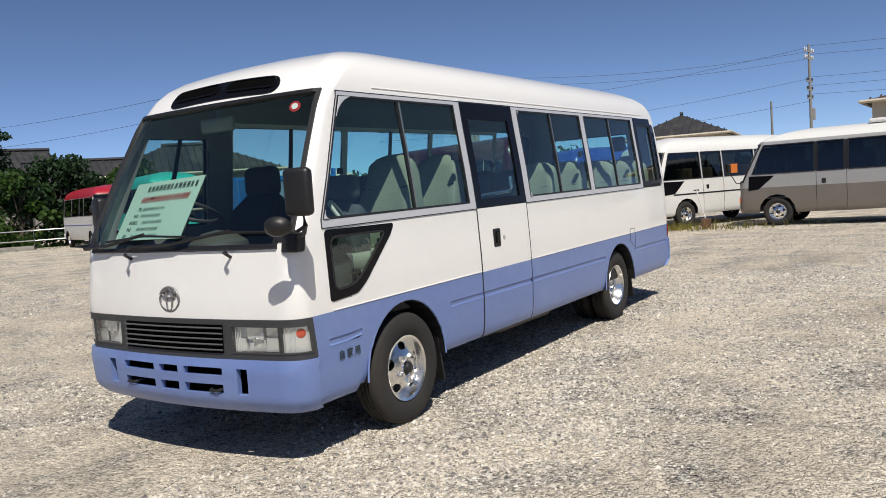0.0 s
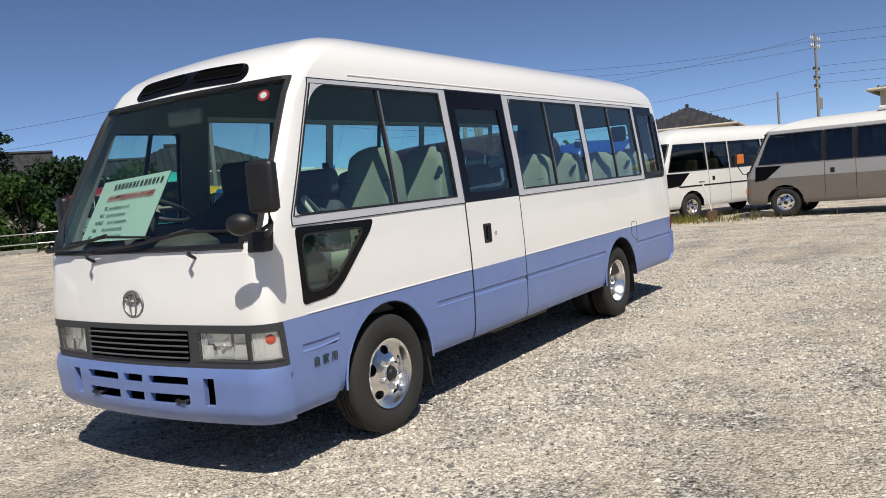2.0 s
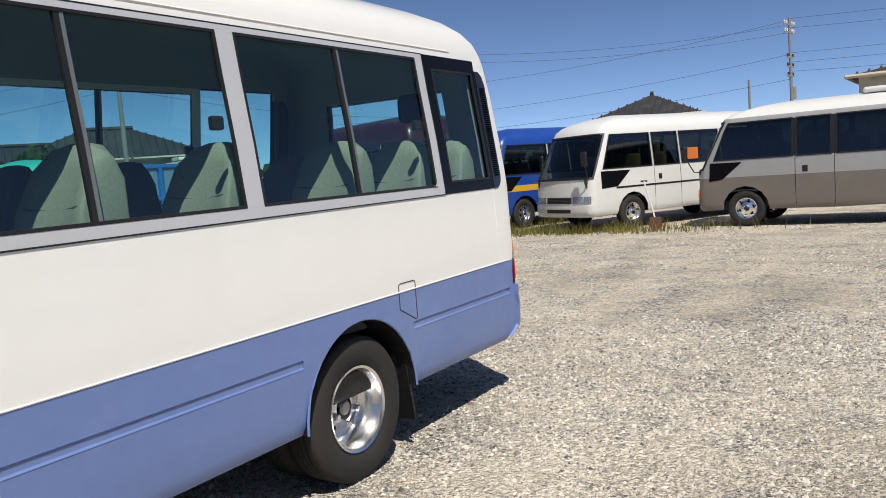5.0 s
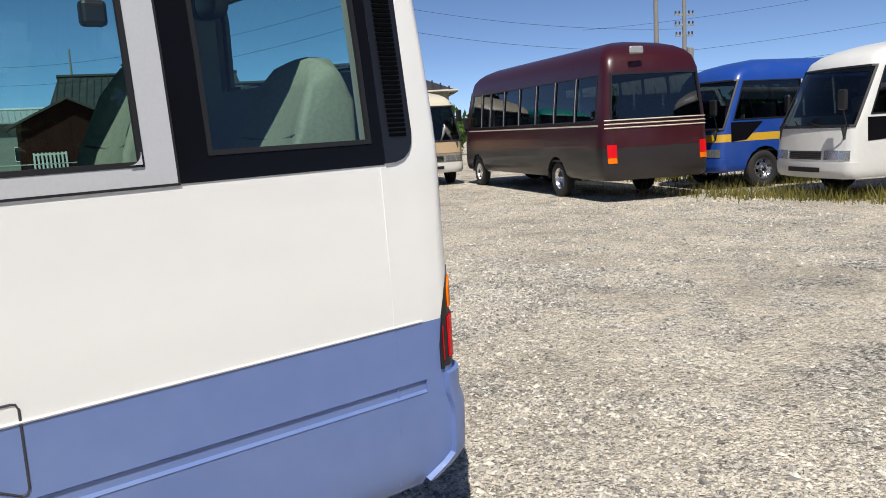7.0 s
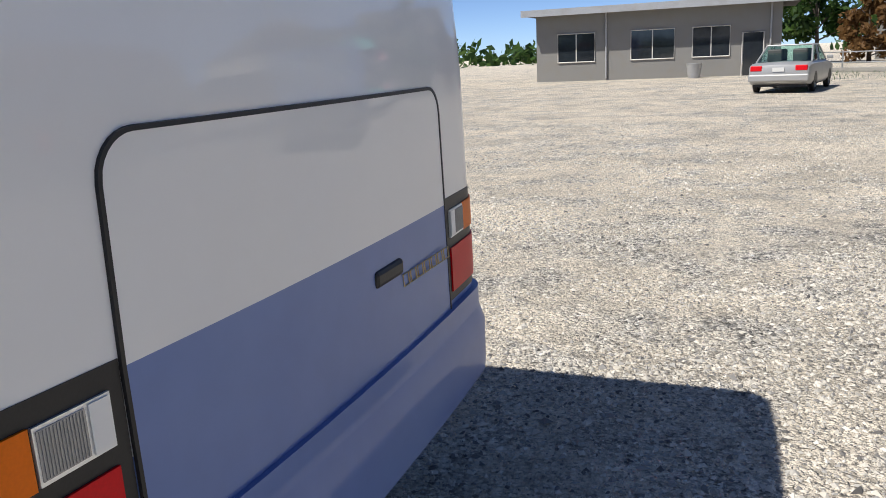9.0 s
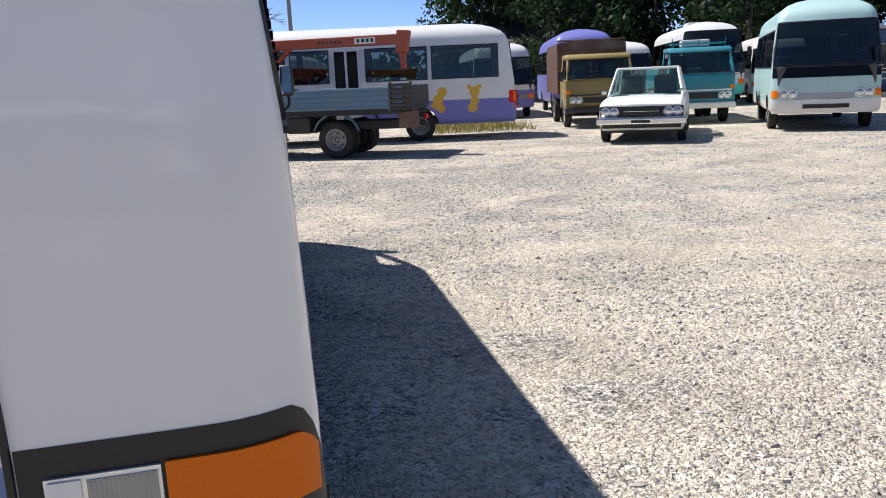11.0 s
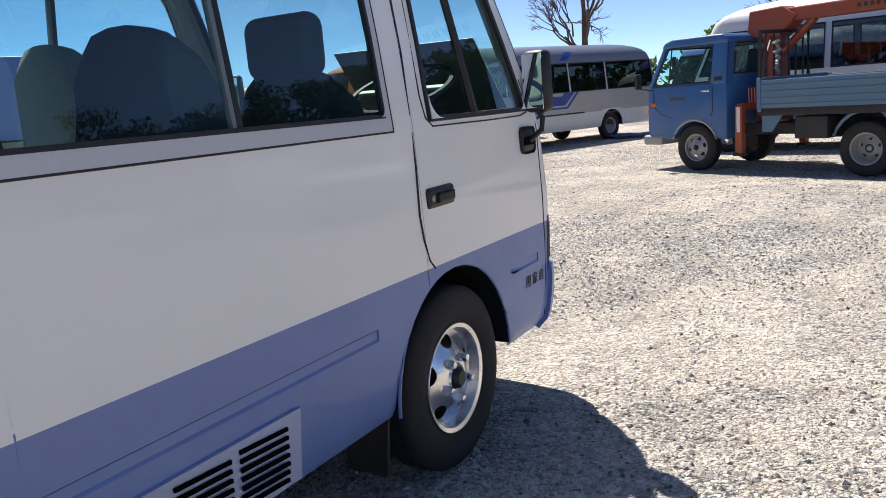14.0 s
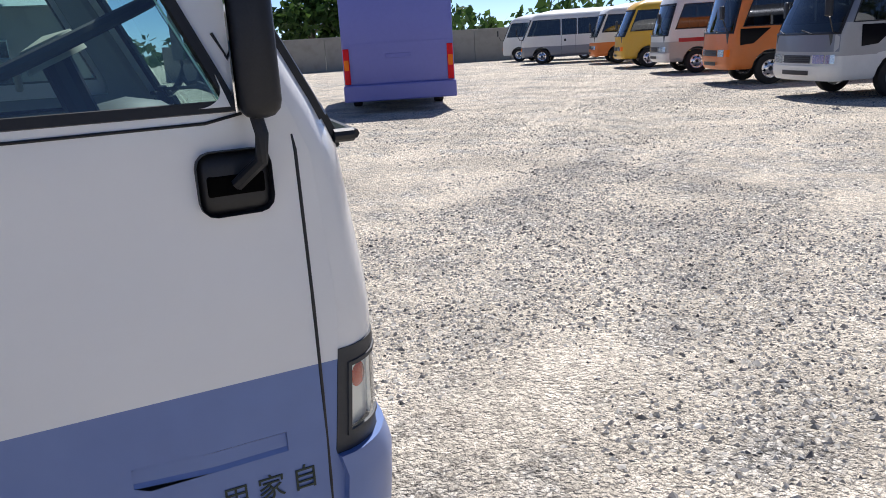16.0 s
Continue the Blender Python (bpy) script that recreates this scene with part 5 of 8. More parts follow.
    if nose:
        part("nose_panel", sheet([[hull.at(("F", a), z0, sd), hull.at(("F", b), z0, sd), hull.at(("F", b), z1, sd), hull.at(("F", a), z1, sd)][::sd] for sd in (1, -1) for a, b in ((0, .25), (.25, .5), (.5, .75), (.75, .9), (.9, .98)) for z0, z1 in ((nose[0], nose[1]),)], .006), nose[2], bus, smooth=35)
    if grille:
        g = part("grille", sheet([[hull.at(("F", a), .66 * s, sd), hull.at(("F", b), .66 * s, sd), hull.at(("F", b), .80 * s, sd), hull.at(("F", a), .80 * s, sd)][::sd] for sd in (1, -1) for a, b in ((0, .2), (.2, .42))], .008), BLACK, bus)
        for i in range(4):
            part("grille_slat", tube([hull.at(("F", abs(f)), (.68 + .034 * i) * s, 1 if f >= 0 else -1) + Vector((0, -.016, 0)) for f in (-.42, -.2, 0, .2, .42)], .008, 6), GREYTRIM, g)
    part("bumper_slot", sheet([[hull.at(("F", a), .45 * s, sd), hull.at(("F", b), .45 * s, sd), hull.at(("F", b), .53 * s, sd), hull.at(("F", a), .53 * s, sd)][::sd] for sd in (1, -1) for a, b in ((0, .2), (.2, .42))], .028), BLACK, bus)
    for sd in (1, -1):
        if lamps == "square":
            hl = part("headlamp", sheet([[hull.at(("F", a), .655 * s, sd), hull.at(("F", b), .655 * s, sd), hull.at(("F", b), .81 * s, sd), hull.at(("F", a), .81 * s, sd)][::sd] for a, b in ((.48, .6), (.6, .74), (.74, .76))], .014, .012), CLEAR, bus)
            part("turn_lamp", sheet([[hull.at(("F", a), .655 * s, sd), hull.at(("F", b), .655 * s, sd), hull.at(("F", b), .81 * s, sd), hull.at(("F", a), .81 * s, sd)][::sd] for a, b in ((.78, .88), (.88, .95))], .014, .012), CLEAR if bumper else AMBER, bus)
        else:
            for f in (.60, .76):
                hl = part("headlamp", turned(lathe([(0, -.03), (.05, -.028), (.085, -.01), (.09, .02)], 20, "Y"), Matrix.Translation(at(f, .73 * s, sd, .0))), CLEAR, bus, smooth=True)
                part("lamp_ring", turned(tube([(.093 * math.cos(a), -.01, .093 * math.sin(a)) for a in (2 * math.pi * k / 20 for k in range(21))], .012, 6), Matrix.Translation(at(f, .73 * s, sd, .0))), CHROME, hl, smooth=True)
            part("turn_lamp", sheet([[hull.at(("F", a), .66 * s, sd), hull.at(("F", b), .66 * s, sd), hull.at(("F", b), .80 * s, sd), hull.at(("F", a), .80 * s, sd)][::sd] for a, b in ((.87, .93), (.93, .98))], .012, .012), AMBER, bus)
        if rear_lamps:
            tl = part("tail_lamp", sheet([[hull.at(("R", a), .72 * s, sd), hull.at(("R", b), .72 * s, sd), hull.at(("R", b), .92 * s, sd), hull.at(("R", a), .92 * s, sd)][::-sd] for a, b in ((.80, .88), (.88, .95))], .012, .012), RED, bus)
            part("amber_lens", sheet([[hull.at(("R", a), .63 * s, sd), hull.at(("R", b), .63 * s, sd), hull.at(("R", b), .715 * s, sd), hull.at(("R", a), .715 * s, sd)][::-sd] for a, b in ((.80, .88), (.88, .95))], .012, .012), AMBER, tl)
        wheel(bus, sd * (W - .125), 0, sd, .37, "front", False, rims or CHROME)
        wheel(bus, sd * (W - .15), WB, sd, .37, "rear", False, rims or CHROME)
        for yc in (0, WB):
            bm = bmesh.new()
            st = [(yc - .47 * math.cos(math.pi * k / 10), .37 + .47 * math.sin(math.pi * k / 10)) for k in range(11)]
            for (y0, z0), (y1, z1) in zip(st, st[1:]):
                bm.faces.new([bm.verts.new((sd * a, b, c_)) for a, b, c_ in ((W - .02, y0, z0), (W - .02, y1, z1), (W - .45, y1, z1), (W - .45, y0, z0))])
            part("wheel_arch_liner", bm, BLACK, bus)
        if mirror:
            mr = part("mirror", box(-.08, .08, -.04, .03, -.16, .16, .03), BLACK, bus)
            mr.matrix_basis = pose(sd * (W + .06), -FO - .08 + (.5 if sd < 0 else 0), 1.62 * s, 0, 0, sd * 10)
            part("mirror_arm", tube([(sd * (W + .04), -FO - .05 + (.5 if sd < 0 else 0), 1.46 * s), (sd * (W - .02), -FO + .06 + (.5 if sd < 0 else 0), 1.22 * s), (sd * (W - .12), -FO + .15 + (.5 if sd < 0 else 0), 1.2 * s)], .013, 6), BLACK, bus)
    for wx in (-.5, .4):
        part("wiper", tube([at(abs(wx), shield[0] + .0, 1 if wx > 0 else -1), at(min(abs(wx) + .25, .9) if wx < 0 else .1, shield[0] + .07, 1 if wx > 0 else -1, .03)], .01, 6), BLACK, bus)
    part("underbody", box(-W + .12, W - .12, -FO + .2, RO - .15, .40, .55, .02), BLACK, bus)
    part("cabin_floor", box(-W + .06, W - .06, -FO + .15, RO - .2, .72, .76), DASH, bus)
    part("dashboard", box(-W + .12, W - .12, -FO + .12, -FO + .55, .76, shield[0] + .02, .04), DASH, bus)
    for i in range(int((RO - .3) / .82)):
        for sx in (-.55, .55):
            yb = .25 + .82 * i
            part("seat", box(sx * W - .36 * W, sx * W + .36 * W, yb, yb + .14, 1.0, 1.68, .06), seats or DARKCLOTH, bus, smooth=50)
    if door:
        a, b, sd = door
        for yy in (a, b):
            part("door_gap", tube([hull.on(sd, yy, z, .001) for z in (.42, .7, 1.0, win[0])], .006, 4), BLACK, bus)
        p = hull.on(sd, a + .18, 1.12, 0)
        part("door_handle", box(p.x - .012, p.x + .012, p.y - .05, p.y + .05, p.z - .06, p.z + .06, .01), BLACK, bus)
    if roof_box:
        part("roof_unit", box(-.42, .42, 2.1, 2.95, H - .02, H + .09, .04), P_WHITE, bus)
    for sd, outline, m in stripes:
        bm = bmesh.new()
        (a0, a1, a2, a3), n = [Vector(p) for p in outline], 5
        spot = lambda u, v: a0.lerp(a1, u).lerp(a3.lerp(a2, u), v)
        for i in range(n * n):
            u, v = i % n / n, i // n / n
            bm.faces.new([bm.verts.new(hull.on(sd, *spot(p, q), .005)) for p, q in ((u, v), (u + 1 / n, v), (u + 1 / n, v + 1 / n), (u, v + 1 / n))])
        bmesh.ops.remove_doubles(bm, verts=bm.verts[:], dist=1e-5)
        bmesh.ops.recalc_face_normals(bm, faces=bm.faces[:])
        part("paint_stripe", bm, m, bus)
    return bus, hull


def run_stripe(z0, z1, a, b, m, sides=(1, -1)):
    out = []
    n = 6
    for sd in sides:
        for k in range(n):
            y0, y1 = a + (b - a) * k / n, a + (b - a) * (k + 1) / n
            out.append((sd, [(y0, z0), (y1, z0), (y1, z1), (y0, z1)], m))
    return out


def corner_window(bus, hull, sd, FO):
    bm = bmesh.new()
    bm.faces.new([bm.verts.new(hull.on(sd, y, z, .006)) for y, z in ((-FO + .38, 1.33), (-.05, 1.32), (-.45, .98), (-FO + .38, .95))])
    bmesh.ops.recalc_face_normals(bm, faces=bm.faces[:])
    part("corner_window", bm, GLOSSBLACK, bus)


# silver over taupe minibus, and the white one and the blue one beside it
b, h = coach("silver and taupe minibus with darkened side windows", 0, 0, 85, 6.25, 1.03, 2.5, 3.1, 1.1, ((.80, P_TAUPE), (1.02, P_TAUPE), (2.22, P_SILVER), (4, P_WHITE)), cuts=[(-.62, .92), (1.0, 1.62), (1.72, 2.75), (2.83, 3.95), (4.05, 4.75)], door=(.97, 1.68, 1), glass_side=DARKGLASS, roof_box=True, rims=CHROME)
corner_window(b, h, 1, 1.1)
b.matrix_world = heading(.25, 19.12, 85)
b, h = coach("white minibus with black stripe and orange panel in a side window", 0, 0, 150, 7.0, 1.0, 2.6, 3.9, 1.35, ((4, P_WHITE),), cuts=[(-.85, .62), (.70, 1.5), (1.58, 2.9), (2.98, 4.3), (4.4, 5.3)], door=(.68, 1.52, 1), rake=.45, bumper=P_WHITE, stripes=run_stripe(.93, .97, -.5, 5.2, BLACK), seats=P_BEIGE)
corner_window(b, h, 1, 1.3)
b.matrix_world = heading(-3.17, 18.92, 152)
part("window_board", box(1.0, 1.02, 1.75, 2.1, 1.45, 1.72, .01), P_ORANGE, b)
b, h = coach("royal blue minibus with yellow waist stripe", 0, 0, 160, 7.0, 1.0, 2.6, 3.9, 1.2, ((.95, P_BLUE), (1.10, P_YELLOW), (1.22, P_BLUE), (2.22, P_BLUE), (4, P_BLUE)), bumper=P_BLUE)
corner_window(b, h, 1, 1.2)
b.matrix_world = heading(-6.4, 19.8, 160)
coach("white coach with pale lower body behind a maroon coach", -10.2, 23.6, 330, 7.0, 1.05, 2.75, 4.0, 1.2, ((.7, P_MINT), (4, P_WHITE)))
# maroon coach: rear and near flank
b, h = coach("dark maroon and charcoal coach with thin cream waist lines", 0, 0, 67.5, 8.2, 1.08, 3.0, 4.85, 1.15, ((.62, P_CHARCOAL), (1.0, P_CHARCOAL), (4, P_MAROON)), win=(1.50, 2.32), shield=(1.35, 2.4), cuts=[(-.55, .35), (.42, .98), (1.05, 1.9), (1.97, 2.85), (2.92, 3.8), (3.87, 4.75), (4.82, 5.7), (5.77, 6.6)], stripes=run_stripe(1.40, 1.43, -.6, 6.7, P_CREAM), glass_side=TINT, rims=CHROME)
b.matrix_world = heading(-12.45, 19.35, 67.5)
for z in (1.36, 1.43, 1.50):
    part("rear_line", tube([h.at(("R", abs(f)), z, 1 if f >= 0 else -1) + Vector((0, .008, 0)) for f in (-.98, -.9, -.7, -.35, 0, .35, .7, .9, .98)], .014, 6), P_CREAM, b)
part("rear_mirror", box(-.14, .14, 0, .06, -.07, .07, .03), P_SILVER, b).matrix_basis = pose(.45, 7.0, 2.72)
# cream and champagne minibus
b, h = coach("cream and champagne minibus with white slotted bumper", 0, 0, 247, 7.0, 1.03, 2.62, 4.5, 1.15, ((.62, P_WHITE), (1.30, P_CHAMP), (2.22, P_CREAM), (4, P_CREAM)), bumper=P_WHITE, nose=(.88, 1.18, P_BEIGE), roof_box=True)
b.matrix_world = heading(-15.1, 18.1, 246)
# turquoise, crimson and yellow buses behind the tipper
coach("turquoise bus with white lower front", -21.2, 16.0, 247, 7.0, 1.12, 3.0, 4.6, 1.3, ((.8, P_WHITE), (4, P_TEAL)), win=(1.5, 2.4), shield=(1.1, 2.55), bumper=P_WHITE)
coach("crimson and white bus with violet waist line", -28.0, 18.2, 250, 6.5, 1.12, 2.85, 4.4, 1.3, ((2.32, P_WHITE), (4, P_RED)), win=(1.5, 2.3), shield=(1.25, 2.4), bumper=P_WHITE, nose=(.85, 1.24, P_RED), stripes=run_stripe(1.06, 1.1, -.5, 4.9, P_PURPLE))
coach("yellow and pale blue kindergarten bus", -27.6, 23.3, 250, 6.3, 1.03, 2.6, 3.2, 1.15, ((.8, P_MINT), (4, P_YELLOW)))
# mint bus, far white minibus
b, h = coach("pale mint bus with a large black-banded windscreen", 0, 0, -27, 7.0, 1.12, 2.95, 3.9, 1.25, ((.62, P_WHITE), (4, P_MINT)), shield=(1.42, 2.38), nose=(1.18, 1.42, GLOSSBLACK), lamps="round", bumper=P_WHITE, win=(1.42, 2.25), rake=.25, grille=False)
b.matrix_world = heading(-13.3, -10.1, -29)
part("front_panel", sheet([[h.at(("F", a), .72, sd), h.at(("F", c2), .72, sd), h.at(("F", c2), .84, sd), h.at(("F", a), .84, sd)][::sd] for sd in (1, -1) for a, c2 in ((0, .25), (.25, .5))], .008), P_SILVER, b)
coach("white minibus with orange-tinted windows", -36.0, -11.6, 70, 7.0, 1.1, 2.85, 3.95, 1.15, ((4, P_WHITE),), group="parked buses", seats=P_ORANGE)
# white and violet bus behind the crane truck
b, h = coach("white bus with violet lower band parked beside a crane truck", 0, 0, 259.6, 8.4, 1.06, 2.85, 5.0, .95, ((.98, P_PURPLE), (4, P_WHITE)), win=(1.50, 2.28), cuts=[(-.55, .4), (.5, 1.75), (1.88, 2.82), (3.72, 5.22), (5.34, 6.96)], rims=RIMGREY, glass_side=COACHSHIELD)
b.matrix_world = heading(.40, -14.85, 259.6)
# two plain yellow blobs painted on the flank, and the rear corner lamp
for yc, lumps in ((5.47, ((0, .02, .13), (.10, .20, .12), (-.08, -.16, .13), (.05, -.2, .11))), (6.36, ((0, .18, .13), (-.13, .30, .06), (.12, .30, .06), (0, -.03, .11), (-.05, -.2, .12)))):
    bm = bmesh.new()
    for du, dz, r in lumps:
        bm.faces.new([bm.verts.new(h.on(1, yc + du + r * math.cos(a), .98 + dz + r * math.sin(a), .006 + .0008 * du)) for a in (2 * math.pi * k / 14 for k in range(14))])
    bmesh.ops.recalc_face_normals(bm, faces=bm.faces[:])
    part("painted_shape", bm, P_YELLOW, b, "plain yellow painted shape")
lamp = part("corner_lamp", box(.93, 1.075, 7.21, 7.41, .86, 1.16, .02), RED, b)
part("amber_lens", box(1.06, 1.082, 7.31, 7.38, .90, 1.13, .005), AMBER, lamp)
fd = part("folding_door", box(1.0, 1.062, 2.92, 3.58, .55, 2.34, .01), ALU, b, "two-leaf glazed folding door")
for y0 in (2.97, 3.28):
    part("door_pane", box(1.058, 1.067, y0, y0 + .25, .75, 2.24, .004), GLOSSBLACK, fd)
# row behind the gold and sea-blue trucks
coach("pale violet coach with dark windscreen", -12.0, -22.0, -14, 9.0, 1.12, 3.1, 4.8, 1.4, ((4, P_PURPLE),), win=(1.5, 2.4), shield=(1.3, 2.5))
coach("white bus with violet skirt in the rear row", -9.0, -22.5, -8, 8.0, 1.1, 2.75, 4.6, 1.4, ((1.0, P_PURPLE), (4, P_WHITE)))
coach("white bus in the rear row", -14.7, -24.5, -14, 8.0, 1.1, 2.7, 4.6, 1.4, ((4, P_WHITE),))
coach("large white bus with turquoise skirt", -17.9, -23.5, -18, 9.0, 1.2, 3.3, 4.8, 1.5, ((1.0, P_TEAL), (4, P_WHITE)), win=(1.6, 2.6), shield=(1.3, 2.9), roof_box=True)
coach("white bus in the rear row", -21.0, -23.5, -25, 8.0, 1.1, 2.75, 4.6, 1.4, ((4, P_WHITE),))
coach("blue-grey bus seen past the crane", 2.5, -22.9, -21, 7.0, 1.05, 2.65, 4.0, 1.3, ((4, P_PURPLE),))
coach("white bus seen past the crane", -.1, -23.7, -21, 7.0, 1.05, 2.7, 4.0, 1.3, ((4, P_WHITE),))
# grey bus with blue zig-zag, and the orange, white and yellow row
zig = [(1, o, P_BLUE) for o in (
    [(.70, .42), (1.25, .42), (2.20, 1.04), (1.95, 1.28)], [(1.95, 1.28), (2.20, 1.04), (3.05, 1.04), (2.95, 1.28)], [(2.95, 1.28), (3.05, 1.04), (3.45, 1.37), (3.05, 1.37)],
    [(1.33, .42), (1.45, .42), (2.30, .95), (2.24, 1.0)], [(2.24, 1.0), (2.30, .95), (3.15, .95), (3.10, 1.0)], [(3.10, 1.0), (3.15, .95), (3.62, 1.37), (3.53, 1.37)])]
b, h = coach("slate and silver bus with royal blue zigzag stripe", 0, 0, -21, 8.5, 1.05, 2.65, 4.95, 1.38, ((.80, P_WHITE), (1.38, P_SILVER), (2.22, P_GREYBLUE), (4, P_GREYBLUE)), nose=(.88, 1.2, P_GREYBLUE), bumper=P_WHITE, stripes=zig + run_stripe(.79, .83, .5, 3.8, BLACK, (1,)) + [(1, [(3.0, 2.2), (3.3, 2.2), (3.6, 2.42), (3.3, 2.42)], P_BLUE)], rims=RIMGREY, seats=P_BEIGE)
b.matrix_world = heading(7.46, -15.03, -21)
corner_window(b, h, 1, 1.15)
b, h = coach("bright orange bus with black corner window", 0, 0, -33, 7.0, 1.05, 2.75, 4.0, 1.15, ((4, P_ORANGE),), shield=(1.25, 2.4), rake=.25)
b.matrix_world = heading(11.85, -17.2, -29)
corner_window(b, h, 1, 1.15)
b, h = coach("white and silver bus with dark red waist stripe", 0, 0, -33, 7.0, 1.05, 2.75, 4.0, 1.15, ((1.0, P_SILVER), (4, P_WHITE)), rake=.3, bumper=P_WHITE, stripes=run_stripe(.98, 1.1, -.6, 5.2, P_RED))
b.matrix_world = heading(17.3, -20.4, -30)
coach("yellow minibus in a parked row", 22.1, -22.9, -33, 6.5, 1.03, 2.6, 3.6, 1.15, ((4, P_YELLOW),))
coach("white and orange minibus in a parked row", 26.8, -25.4, -33, 6.5, 1.03, 2.6, 3.6, 1.15, ((.95, P_ORANGE), (4, P_WHITE)), bumper=P_ORANGE)
b, h = coach("white minibus with grey lower body by a concrete wall", 0, 0, 62, 6.8, 1.03, 2.6, 3.9, 1.15, ((.85, P_GREYBLUE), (4, P_WHITE)), door=(1.0, 1.7, 1))
b.matrix_world = heading(32.0, -25.2, -44)
coach("white minibus by a concrete wall", 37.2, -27.6, -58, 6.8, 1.03, 2.6, 3.9, 1.15, ((4, P_WHITE),))


# tall violet-blue van body seen from behind
def box_bus():
    v = thing("box_van", "violet-blue high box van seen from behind with tall red lamps", "van", m=heading(13.7, -8.15, 246))
    part("body", box(-1.22, 1.22, -5.5, 0, .60, 3.05, .06, 3), P_PURPLE, v, smooth=50)
    part("rear_bumper", box(-1.24, 1.24, -.02, .10, .28, .64, .03), P_PURPLE, v)
    for s in (1, -1):
        tl = part("tail_lamp", box(s * 1.20 - .13 * (s > 0) , s * 1.20 + .13 * (s < 0), -.01, .025, .66, 1.42, .01), RED, v)
        part("amber_lens", box(s * 1.19 - .10 * (s > 0), s * 1.19 + .10 * (s < 0), .02, .032, .96, 1.18), AMBER, tl)
        wheel(v, s * 1.02, -2.6, s, .42, "rear", False, RIMGREY, .24)
        wheel(v, s * 1.02, -4.6, s, .45, "front", False, RIMGREY, .24)
    part("panel_line", box(-1.18, 1.18, -.004, .006, 1.50, 1.52), P_PURPLE, v)
    part("plate_frame", box(-.28, .28, .0, .02, 1.18, 1.28, .01), P_PURPLE, v)
    part("chassis", box(-.8, .8, -5.3, -.1, .4, .60, .02), P_FRAME, v)


box_bus()


